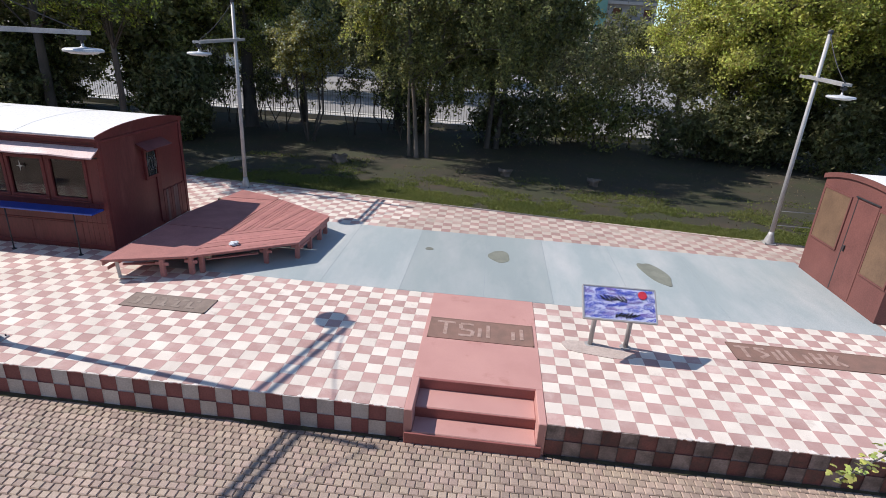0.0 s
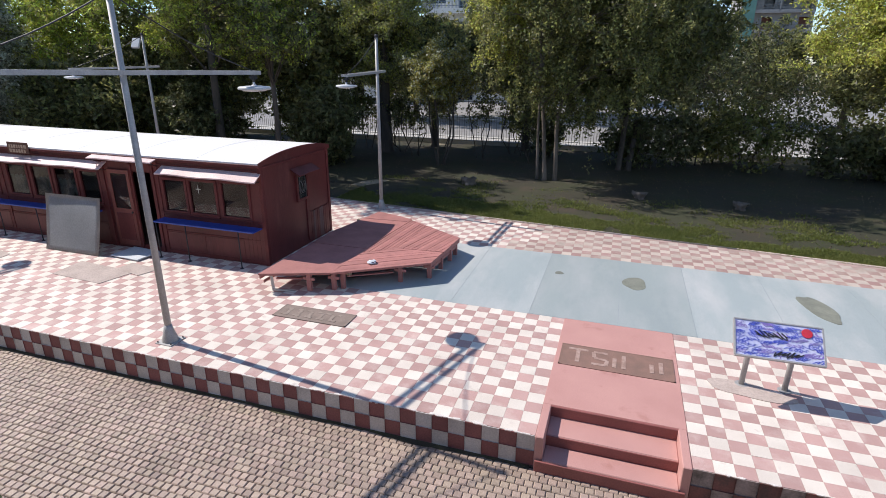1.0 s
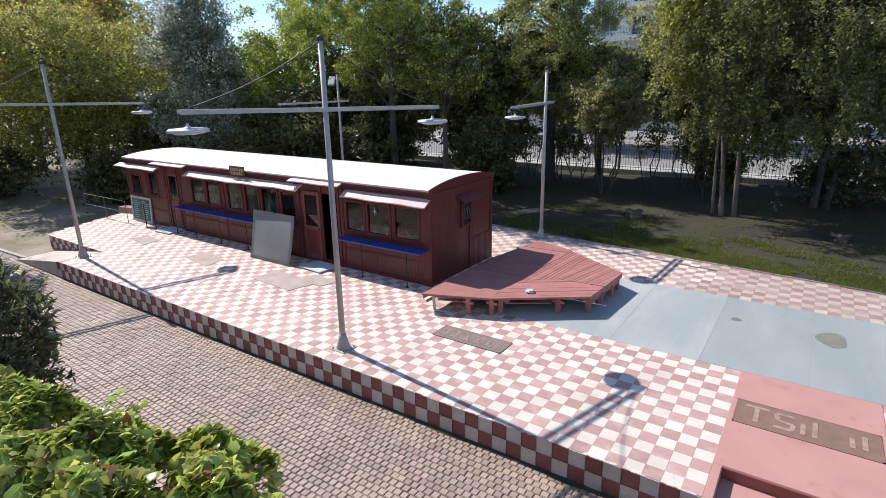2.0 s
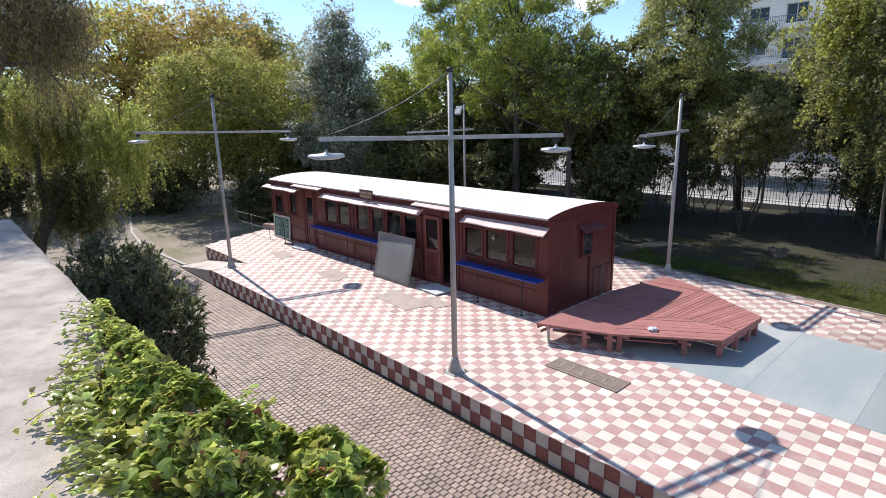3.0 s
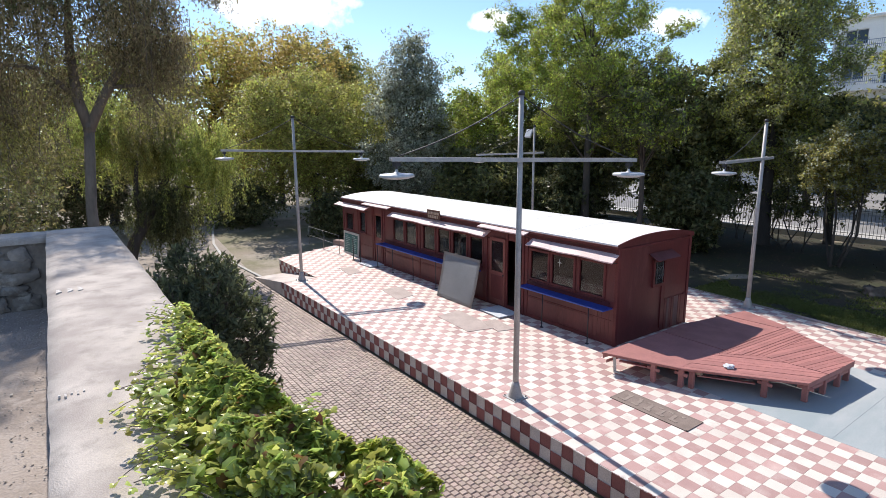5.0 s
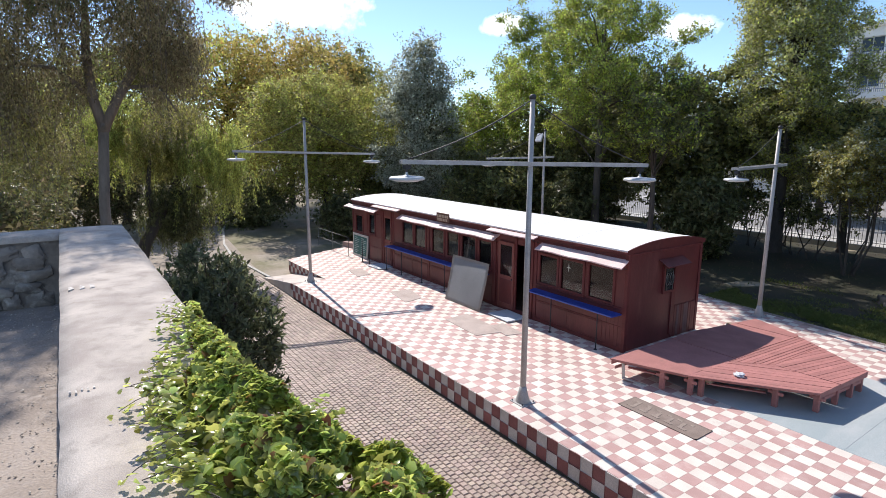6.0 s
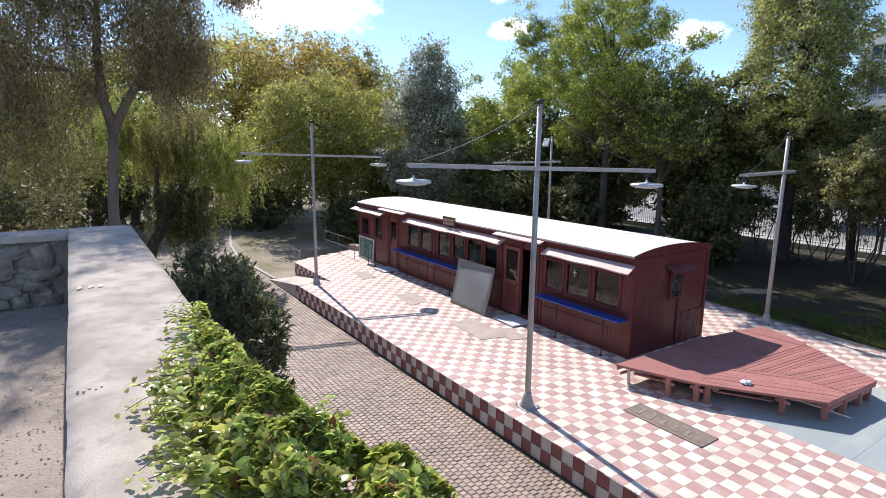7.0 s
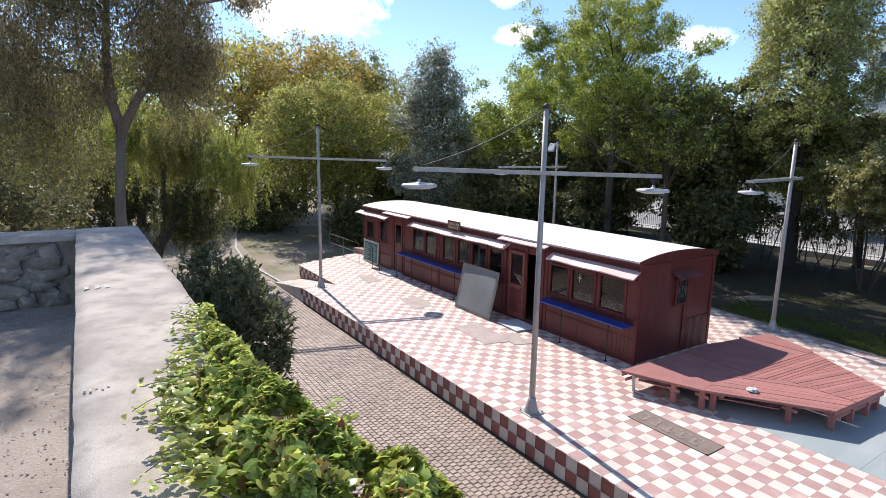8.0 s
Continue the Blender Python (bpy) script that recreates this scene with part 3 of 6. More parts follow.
STROKES = [(-0.86, 0.6, -0.5, 0.6), (-0.68, 0.55, -0.68, -0.6), (-0.40, 0.55, -0.15, 0.55), (-0.40, 0.5, -0.38, 0.05), (-0.38, 0.02, -0.15, -0.1),
           (-0.15, -0.1, -0.17, -0.55), (-0.42, -0.55, -0.17, -0.55), (-0.02, 0.25, -0.02, -0.6), (0.14, 0.6, 0.14, -0.6), (0.62, 0.2, 0.62, -0.55), (0.78, 0.5, 0.78, -0.5)]
painted_cover("cover_plate", 0.07, 1.93, 1.98, 2.71, COVER, "rusty brown cover plate with worn pale lettering strokes", STROKES)
painted_cover("cover_plate", -5.57, -3.96, 1.99, 2.52, COVER_GREY, "worn grey-brown cover plate in the tiles",
              [(-0.8 + 0.27 * k + 0.05 * math.sin(3 * k), 0.5, -0.68 + 0.27 * k, 0.45) for k in range(6)] + [(-0.72 + 0.3 * k, 0.35, -0.70 + 0.3 * k, -0.45) for k in range(5)]
              + [(-0.86 + 0.33 * k, -0.45, -0.66 + 0.33 * k, -0.5) for k in range(5)],
              material("faint_worn_paint", (0.295, 0.24, 0.205), (0.235, 0.185, 0.155), 14, 60, 0.85, 0.1, 0.2))
painted_cover("cover_plate", 5.43, 8.4, 2.26, 2.86, COVER, "long worn brown cover plate with slanted pale strokes",
              [(-0.93, 0.55, -0.75, 0.55), (-0.84, 0.5, -0.84, -0.6), (-0.70, 0.5, -0.58, 0.55), (-0.70, 0.45, -0.58, -0.1), (-0.58, -0.1, -0.70, -0.55), (-0.50, 0.3, -0.50, -0.6),
               (-0.42, 0.6, -0.42, -0.6), (-0.32, 0.6, -0.32, -0.6), (-0.32, -0.6, -0.22, -0.6), (-0.14, 0.3, -0.14, -0.6), (-0.04, 0.6, -0.04, -0.6), (-0.04, 0.0, 0.06, 0.0), (0.06, 0.6, 0.06, -0.6),
               (0.16, 0.6, 0.16, -0.6), (0.26, 0.55, 0.17, 0.0), (0.17, 0.0, 0.27, -0.6)])
patch = thing("cement_patch", "grey cement patch smeared over broken tiles", "patch", kind="structure")
for poly in ([(-11.75, 2.2), (-10.2, 2.1), (-10.0, 2.9), (-11.85, 3.05)], [(-10.6, 2.92), (-9.75, 2.75), (-9.6, 3.25), (-10.55, 3.35)],
             [(-15.3, 2.35), (-13.9, 2.15), (-14.05, 2.85), (-15.2, 3.1)], [(-19.2, 2.6), (-17.9, 2.4), (-18.0, 3.0), (-19.0, 3.15)]):
    part("patch", prism(bmesh.new(), poly, 0.0, 0.011 if poly[0][0] != -10.6 else 0.0135), CEMENT, patch)
part("patch", blob(3.0, 2.12, 0.60, 0.22, -0.1, 0.0, 0.011, 9), CEMENT, patch)

rng = random.Random(31)
chips = bmesh.new()
for k in range(260):
    x = rng.uniform(-18, 12)
    if -0.1 < x < 2.1:
        continue
    w, d = rng.uniform(0.015, 0.09), rng.uniform(0.006, 0.03) * (2.2 if rng.random() < 0.12 else 1)
    pts = [(x + w * math.cos(u) * rng.uniform(0.6, 1.2), max(-0.019, d * 0.6 - 0.012 + d * math.sin(u) * rng.uniform(0.6, 1.2))) for u in (0, 1.05, 2.1, 3.14, 4.2, 5.25)]
    prism(chips, pts[::-1], -0.012, 0.0028 + 0.00008 * (k % 24))
part("edge_wear", chips, CHIPPED, platform, "chipped pale cement along the front edge")["kind"] = "stuff"

dirt = bmesh.new()
x = -18.2
while x < 16:
    step = 0.11
    w0, w1 = [0.025 + 0.075 * max(0.0, 0.35 + noise.noise(Vector((q * 0.9, 3.0, 0))) + 0.4 * noise.noise(Vector((q * 5.0, 8.0, 0)))) for q in (x, x + step)]
    if not -0.1 < x < 2.0:
        vs = [dirt.verts.new(p) for p in ((x, -0.012, -0.505), (x + step, -0.012, -0.505), (x + step, -0.02 - w1, -0.519), (x, -0.02 - w0, -0.519))]
        dirt.faces.new(vs[::-1])
    x += step
part("dirt_line", dirt, material("dark_soil_and_moss", (0.055, 0.046, 0.032), (0.075, 0.07, 0.035), 5, 60, 0.95, 0.04, 0.8, coords="World"), platform, "dark soil gathered along the foot")["kind"] = "stuff"

# ---- ramp at the platform's end ----
ramp = thing("ramp", "pale worn cement ramp down from the terrace", "ramp", kind="structure")
bm = bmesh.new()
lo = [bm.verts.new(p) for p in ((-18.3, 0.0, -0.62), (-21.9, 0.0, -0.62), (-21.9, 1.34, -0.62), (-18.3, 1.34, -0.62))]
hi = [bm.verts.new(p) for p in ((-18.3, 0.0, -0.003), (-21.9, 0.0, -0.52), (-21.9, 1.34, -0.52), (-18.3, 1.34, -0.003))]
bm.faces.new(lo), bm.faces.new(hi[::-1])
for k in range(4):
    bm.faces.new((lo[k], hi[k], hi[(k + 1) % 4], lo[(k + 1) % 4]))
bmesh.ops.recalc_face_normals(bm, faces=bm.faces)
part("slope", bm, material("pale_trodden_cement", (0.58, 0.52, 0.48), (0.50, 0.44, 0.40), 2, 40, 0.85, 0.05, 0.2), ramp)


# ---- lamp posts ----
def lamp(parent, at):
    """A round flat lamp that hangs from an arm's end."""
    x, y, z = at
    body = part("lamp_head", lathe(bmesh.new(), [(0.24, -0.012), (0.30, 0.0), (0.305, 0.03), (0.28, 0.05), (0.16, 0.062), (0.06, 0.068), (0.022, 0.09), (0.018, 0.2)], 28, at), LAMP_GREY, parent,
                "round flat pale grey lamp head")
    part("lens", lathe(bmesh.new(), [(0.12, -0.035), (0.2, -0.028), (0.235, -0.011)], 24, at), LAMP_GLASS, body, "frosted lamp glass")
    bm = bmesh.new()
    tube(bm, [(x, y, z + 0.13), (x, y, z + 0.30)], 0.022, 8)
    box(bm, x - 0.05, x + 0.05, y - 0.05, y + 0.05, z + 0.18, z + 0.25)
    part("bracket", bm, DARK_METAL, body, "dark bracket")


def lamp_post(at, arms, height, arm_z, label, box_turn=None, lean=(0.0, 0.0)):
    p = thing("lamp_post", label, "lamp post", at, group="lamp posts of the terrace")
    bm = bmesh.new()
    tube(bm, [(0, 0, 0.02), (lean[0] * 0.5, lean[1] * 0.5, height / 2), (lean[0], lean[1], height)], [0.062, 0.054, 0.046], 12)
    part("pole", bm, GALV, p, "tapered dull steel pole")
    part("base_flare", lathe(bmesh.new(), [(0.15, 0.0), (0.145, 0.03), (0.085, 0.24), (0.066, 0.33)], 10), GALV, p)
    plate = part("base_plate", B(-0.18, 0.18, -0.18, 0.18, -0.004, 0.018, bevel=0.005), GALV, p)
    for sx, sy in ((-1, -1), (1, -1), (1, 1), (-1, 1)):
        part("bolt", lathe(bmesh.new(), [(0.012, 0.0), (0.012, 0.028)], 6, (sx * 0.145, sy * 0.145, 0.016)), DARK_METAL, plate)
    part("cap", lathe(bmesh.new(), [(0.062, -0.02), (0.062, 0.04), (0.03, 0.07)], 10, (lean[0], lean[1], height)), DARK_METAL, p)
    for dx, dy, length, dz, lit in arms:
        d = Vector((dx, dy, 0)).normalized()
        s = Vector((-d.y, d.x, 0)) * 0.085
        end = d * length
        bm = bmesh.new()
        o = Vector((lean[0], lean[1], 0)) * arm_z / height
        for k in (-1, 1):
            m = look(tuple(o + s * k + Vector((0, 0, arm_z))), tuple(o + s * k + end + Vector((0, 0, arm_z + dz))))
            span = math.hypot(length, dz)
            box(bm, -0.022, 0.022, -0.035, 0.035, -span, 0, m=m)
        for f in (0.25, 0.5, 0.75, 0.99) if lit else (0.95,):
            c = o + d * length * f + Vector((0, 0, arm_z + dz * f))
            box(bm, -0.015, 0.015, -0.1, 0.1, -0.02, 0.02, m=Matrix.Translation(c) @ Matrix.Rotation(math.atan2(d.y, d.x), 4, 'Z'))
        arm = part("arm", bm, GALV, p, "twin-rail steel arm")
        if lit:
            lamp(arm, tuple(o + d * (length - 0.1) + Vector((0, 0, arm_z + dz - 0.30))))
            sag = []
            a, b = Vector((lean[0], lean[1], height - 0.02)), o + d * (length - 0.12) + Vector((0, 0, arm_z + dz + 0.04))
            for k in range(9):
                f = k / 8
                sag.append(a.lerp(b, f) + Vector((0, 0, -0.10 * math.sin(math.pi * f))))
            part("cable", tube(bmesh.new(), sag, 0.011, 6), DARK_METAL, arm, "slack black cable")
    if box_turn is not None:
        bx = part("floodlight", B(-0.14, 0.14, -0.05, 0.05, -0.2, 0.2, bevel=0.012,
                                  m=Matrix.Translation((-0.17, -0.17, height - 0.30)) @ Euler((radians(-35), 0, radians(box_turn))).to_matrix().to_4x4()),
                  LAMP_GREY, p, "small tilted floodlight box")
        part("stay", tube(bmesh.new(), [(0.0, 0.0, height - 0.30), (-0.14, -0.14, height - 0.30)], 0.015, 6), DARK_METAL, bx)
    return p


lamp_post((-18.2, 0.65, 0), [(0.30, 0.954, 2.45, -0.04, True), (-0.30, -0.954, 2.4, 0.05, True)], 5.82, 4.68, "dull steel lamp post with two arms on checkered tiles")
lamp_post((-6.7, 0.52, 0), [(0.30, 0.954, 2.45, -0.04, True), (-0.30, -0.954, 2.4, 0.05, True)], 5.78, 4.63, "tall dull steel lamp post with two arms near the terrace edge")
lamp_post((-6.83, 10.13, 0), [(-0.03, -1.0, 2.08, -0.06, True), (0.03, 1.0, 0.42, 0.02, False)], 5.46, 4.43, "steel lamp post with one arm beside the lawn")
lamp_post((-16.9, 11.1, 0), [(-0.42, -0.91, 2.6, -0.05, True), (0.42, 0.91, 0.42, 0.02, False)], 5.6, 4.45, "steel lamp post with one arm behind the railway carriage", 20)
lamp_post((8.91, 8.98, 0), [(-0.05, -1.0, 1.45, -0.06, True), (0.05, 1.0, 0.72, 0.02, False)], 5.52, 4.44, "steel lamp post with one arm beside the lawn and brown carriage")


# ---- the railway carriage used as a cafe ----
def window_unit(parent, x0, x1, z0, z1, y, curtain=False, facing=-1):
    """A framed window set into the carriage's side."""
    fr = bmesh.new()
    x0, x1, z0, z1 = x0 - 0.06, x1 + 0.06, z0 - 0.05, z1 + 0.05
    t = 0.042
    for a in ((x0 - 0.03, x1 + 0.03, z1 - t, z1 + 0.03), (x0 - 0.03, x1 + 0.03, z0 - 0.03, z0 + t), (x0 - 0.03, x0 + t, z0 + t, z1 - t), (x1 - t, x1 + 0.03, z0 + t, z1 - t)):
        box(fr, a[0], a[1], y - 0.025, y + 0.055, a[2], a[3], bevel=0.006)
    w = part("window", fr, CAR_TRIM, parent, "brown-red wooden window frame")
    part("pane", B(x0 + t, x1 - t, y + 0.02, y + 0.026, z0 + t, z1 - t), GLASS, w).visible_shadow = False
    part("sill", B(x0 - 0.05, x1 + 0.05, y - 0.055, y - 0.02, z0 - 0.05, z0 - 0.015, bevel=0.006), CAR_TRIM, w)
    if curtain:
        bm = bmesh.new()
        n = 14
        for k in range(n):
            xa, xb = x0 + t + (x1 - x0 - 2 * t) * k / n, x0 + t + (x1 - x0 - 2 * t) * (k + 1) / n
            za = z0 + t + 0.01 + 0.03 * math.sin(k * 2.1)
            h = (z1 - z0) * (0.55 if curtain == 1 else 0.9)
            ya, yb = y + 0.09 + 0.012 * math.sin(k * 1.7), y + 0.09 + 0.012 * math.sin((k + 1) * 1.7)
            vs = [bm.verts.new(p) for p in ((xa, ya, za), (xb, yb, za), (xb, yb, za + h), (xa, ya, za + h))]
            bm.faces.new(vs)
        part("curtain", bm, CURTAIN, w, "pale lace half curtain")


def awning(parent, x0, x1, y, z_in, z_out, out, wave=0.0):
    bm = bmesh.new()
    n = max(4, int((x1 - x0) / 0.3))
    rows = []
    for k in range(n + 1):
        x = x0 + (x1 - x0) * k / n
        w = wave * math.sin(k * 1.3) + wave * 0.6 * math.sin(k * 0.47 + 1)
        rows.append([bm.verts.new((x, y, z_in)), bm.verts.new((x, y - out, z_out + w)), bm.verts.new((x, y - out, z_out + w - 0.03)), bm.verts.new((x, y, z_in - 0.02))])
    for a, b in zip(rows, rows[1:]):
        for k in range(4):
            bm.faces.new((a[k], a[(k + 1) % 4], b[(k + 1) % 4], b[k]))
    bm.faces.new(rows[0][::-1]), bm.faces.new(rows[-1])
    bmesh.ops.recalc_face_normals(bm, faces=bm.faces)
    aw = part("awning", bm, AWNING, parent, "dusty pink sheet-metal awning")
    for x in (x0 + 0.06, x1 - 0.06):
        part("strut", tube(bmesh.new(), [(x, y, z_in - 0.22), (x, y - out * 0.85, z_out - 0.035)], 0.009, 6), DARK_METAL, aw)


def arch_points(d, eave, rise, n=24, over=0.06):
    """The roof's cross line, from front to back."""
    pts = []
    for k in range(n + 1):
        f = k / n
        pts.append((-over + (d + 2 * over) * f, eave + rise * (1 - abs(2 * f - 1) ** 2.3)))
    return pts


def carriage_shell(car, length, depth, eave, rise, holes, mat, end_holes=()):
    """Walls with openings, floor, arched ends and an arched roof. Local: the front wall at y = 0, x from -length to 0."""
    part("front_wall", wall_holes(bmesh.new(), -length, 0, 0.0, eave, 0, 0.06, holes), mat, car)
    part("back_wall", B(-length, 0, depth - 0.06, depth, 0, eave), mat, car)
    part("floor", B(-length + 0.06, -0.06, 0.06, depth - 0.06, 0.0, 0.12), INSIDE, car)
    for x in (-length, -0.06):
        bm = bmesh.new()
        prof = [(0.06, 0.0), *[(min(max(y, 0.06), depth - 0.06), z - 0.01) for y, z in arch_points(depth, eave, rise)], (depth - 0.06, 0.0)]
        a = [bm.verts.new((x, y, z)) for y, z in prof]
        b = [bm.verts.new((x + 0.06, y, z)) for y, z in prof]
        bm.faces.new(a), bm.faces.new(b[::-1])
        for k in range(len(prof)):
            bm.faces.new((a[k], b[k], b[(k + 1) % len(prof)], a[(k + 1) % len(prof)]))
        bmesh.ops.recalc_face_normals(bm, faces=bm.faces)
        part("end_wall", bm, mat, car)
    bm = bmesh.new()
    pts = arch_points(depth, eave, rise)
    a = [[bm.verts.new((x, y, z + dz)) for y, z in pts] for x, dz in ((-length - 0.02, 0.0), (0.02, 0.0))]
    c = [[bm.verts.new((x, y, z + dz)) for y, z in pts] for x, dz in ((-length - 0.02, 0.045), (0.02, 0.045))]
    for k in range(len(pts) - 1):
        bm.faces.new((a[0][k], a[0][k + 1], a[1][k + 1], a[1][k]))
        bm.faces.new((c[0][k], c[1][k], c[1][k + 1], c[0][k + 1]))
        bm.faces.new((a[0][k], c[0][k], c[0][k + 1], a[0][k + 1]))
        bm.faces.new((a[1][k], a[1][k + 1], c[1][k + 1], c[1][k]))
    for k in (0, -1):
        bm.faces.new((a[0][k], a[1][k], c[1][k], c[0][k]))
    bmesh.ops.recalc_face_normals(bm, faces=bm.faces)
    roof = part("roof", bm, ROOF_WHITE, car, "arched white sheet roof")
    for x in np.arange(-length + 1.8, -0.5, 1.9):
        seam = bmesh.new()
        for (y0, z0), (y1, z1) in zip(pts, pts[1:]):
            tube(seam, [(x, y0, z0 + 0.045), (x, y1, z1 + 0.045)], 0.006, 4)
        part("seam", seam, ROOF_WHITE, roof)
    for x0, x1 in ((0.021, 0.045), (-length - 0.045, -length - 0.021)):
        band = bmesh.new()
        ring = [[band.verts.new((x, y, z + dz)) for y, z in pts] for x, dz in ((x0, -0.06), (x1, -0.06), (x1, 0.052), (x0, 0.052))]
        for k in range(len(pts) - 1):
            for q in range(4):
                band.faces.new((ring[q][k], ring[(q + 1) % 4][k], ring[(q + 1) % 4][k + 1], ring[q][k + 1]))
        for k in (0, -1):
            band.faces.new([ring[q][k] for q in range(4)])
        bmesh.ops.recalc_face_normals(band, faces=band.faces)
        part("end_band", band, mat, roof, "dark red band round the roof end")
    part("gutter", B(-length - 0.05, 0.05, -0.085, -0.055, eave - 0.05, eave + 0.012, bevel=0.005), CAR_TRIM, roof)
    return roof


CX, CY, CL, CD, CE = -7.24, 4.29, 14.95, 3.13, 2.49
carriage = thing("railway_carriage", "old oxblood wooden railway carriage turned into a cafe", "railway carriage", (CX, CY, 0))
WINS = [(-10.09, -9.49, 1.19, 1.95, 0), (-9.29, -8.59, 1.19, 1.97, 0), (-8.34, -7.64, 1.19, 1.99, 0),
        (-17.65, -16.94, 1.22, 2.0, 2), (-16.74, -16.07, 1.22, 2.0, 2), (-15.55, -14.87, 1.2, 2.0, 1), (-14.61, -14.0, 1.2, 2.0, 1), (-13.76, -13.07, 1.2, 2.0, 1),
        (-12.83, -12.27, 1.2, 1.98, 0), (-21.82, -21.2, 1.15, 1.84, 0), (-20.5, -20.04, 1.21, 2.0, 2)]
DOORS = [(-11.12, -10.42, 0.12, 2.1), (-19.25, -18.6, 0.12, 2.1)]
holes = [(a - CX - 0.06, b - CX + 0.06, c - 0.05, d + 0.05) for a, b, c, d, _ in WINS] + [(a - CX, b - CX, c, d) for a, b, c, d in DOORS]
carriage_shell(carriage, CL, CD, CE, 0.165, holes, CAR_RED)
for a, b, c, d, cur in WINS:
    window_unit(carriage, a - CX, b - CX, c, d, 0.0, cur)


def leaf_door(name, parent, x0, x1, z0, z1, y, glass_from, label):
    """A door leaf with a glazed upper part."""
    bm = bmesh.new()
    s = 0.09
    wall_holes(bm, x0, x1, z0, z1, y, y + 0.04, [(x0 + s, x1 - s, glass_from, z1 - 0.1)])
    d = part(name, bm, DOOR_RED, parent, label)
    part("pane", B(x0 + s, x1 - s, y + 0.015, y + 0.02, glass_from, z1 - 0.1), GLASS, d).visible_shadow = False
    part("panel", B(x0 + s, x1 - s, y - 0.012, y + 0.004, z0 + 0.14, glass_from - 0.12, bevel=0.006), CAR_RED, d)
    part("handle", lathe(bmesh.new(), [(0.02, 0.0), (0.025, 0.03), (0.012, 0.05)], 10, (x1 - 0.05, y - 0.03, 1.0)), DARK_METAL, d)
    return d


leaf_door("door_leaf", carriage, -11.84 - CX, -11.14 - CX, 0.1, 2.12, -0.062, 1.1, "red door leaf folded open against the wall")
leaf_door("door_leaf", carriage, -19.24 - CX, -18.61 - CX, 0.12, 2.1, 0.01, 1.1, "closed red door with a glazed top")
for x in (-11.12, -10.42, -19.27, -18.58, -12.05):
    part("door_post", B(x - 0.045 - CX, x + 0.045 - CX, -0.03, 0.0, 0.0, 2.3, bevel=0.006), CAR_TRIM, carriage)
for x0, x1, zi, zo, w in ((-22.55, -19.62, 2.30, 2.20, 0.012), (-19.85, -17.72, 2.50, 2.44, 0.004), (-17.72, -11.85, 2.30, 2.16, 0.010), (-12.2, -10.15, 2.50, 2.42, 0.006), (-10.08, -7.2, 2.31, 2.16, 0.012)):
    awning(carriage, x0 - CX, x1 - CX, -0.005, zi, zo, 0.27, w)
# belts and corner boards
for z, h in ((1.07, 0.05), (2.32, 0.04), (0.02, 0.09), (0.62, 0.025)):
    for a, b in ((-22.15, -19.32), (-18.5, -11.95), (-10.3, -7.2)):
        part("belt", B(a - CX, b - CX, -0.016, 0.0, z, z + h, bevel=0.004), CAR_TRIM, carriage)
for x in (-22.13, -20.72, -19.42, -18.42, -15.82, -12.12, -10.28, -7.24):
    part("pilaster", B(x - 0.05 - CX, x + 0.05 - CX, -0.02, 0.0, 0.0, 2.46, bevel=0.005), CAR_TRIM, carriage)
for k in range(5):
    x = -7.86 + k * 0.115 - CX
    part("board", B(x + 0.003, x + 0.112, -0.010, 0.0, 0.11, 1.06), CAR_RED, carriage)
for x0, x1 in ((-22.05, -20.8), (-20.65, -19.5), (-18.35, -16.95), (-16.93, -15.9), (-15.75, -14.2), (-14.18, -12.2), (-10.2, -9.05), (-9.03, -7.88)):
    part("lower_sheet", B(x0 - CX, x1 - CX, -0.010, 0.0, 0.12, 0.60, bevel=0.004), CAR_RED, carriage)
# the name board on the eave, unreadable strokes
LETTERING = material("pale_tan_lettering", (0.55, 0.42, 0.31), (0.42, 0.31, 0.22), 9, 60, 0.8, 0.1, 0)
sign = part("name_board", B(-15.12 - CX, -14.36 - CX, -0.14, -0.11, 2.36, 2.66, bevel=0.006), material("brown_sign_wood", (0.16, 0.075, 0.05), (0.12, 0.06, 0.04), 6, 40, 0.7, 0.1, 0.2), carriage, "small brown wooden board with worn lettering bars")
rng = random.Random(4)
for row, z in ((0, 2.55), (1, 2.43)):
    x = -15.05
    while x < -14.5:
        w = rng.uniform(0.05, 0.1)
        part("bar", B(x - CX, x + w - CX, -0.146, -0.139, z - 0.045, z + 0.045), LETTERING, sign)
        x += w + 0.03
for x in (-14.95, -14.5):
    part("bracket", B(x - 0.02 - CX, x + 0.02 - CX, -0.115, -0.05, 2.40, 2.62), DARK_METAL, sign)
# end wall dressing
part("end_post", B(0.0, 0.03, 0.0, 0.10, 0.0, 2.46, bevel=0.006), CAR_TRIM, carriage)
part("end_post", B(0.0, 0.03, CD - 0.10, CD, 0.0, 2.46, bevel=0.006), CAR_TRIM, carriage)
part("end_rail", B(0.0, 0.022, 0.1, CD - 0.1, 2.38, 2.44, bevel=0.004), CAR_TRIM, carriage)
ew = part("end_window", wall_holes(bmesh.new(), -0.27, 0.27, 1.30, 2.02, -0.03, 0.03, [(-0.2, 0.2, 1.37, 1.95)]), CAR_TRIM, carriage, "small barred end window")
ew.matrix_basis = pose(0.03, 1.69, -0.03, 0, 0, 90)
part("pane", B(-0.2, 0.2, 0.0, 0.012, 1.37, 1.95), DARK_GLASS, ew)
grille = bmesh.new()
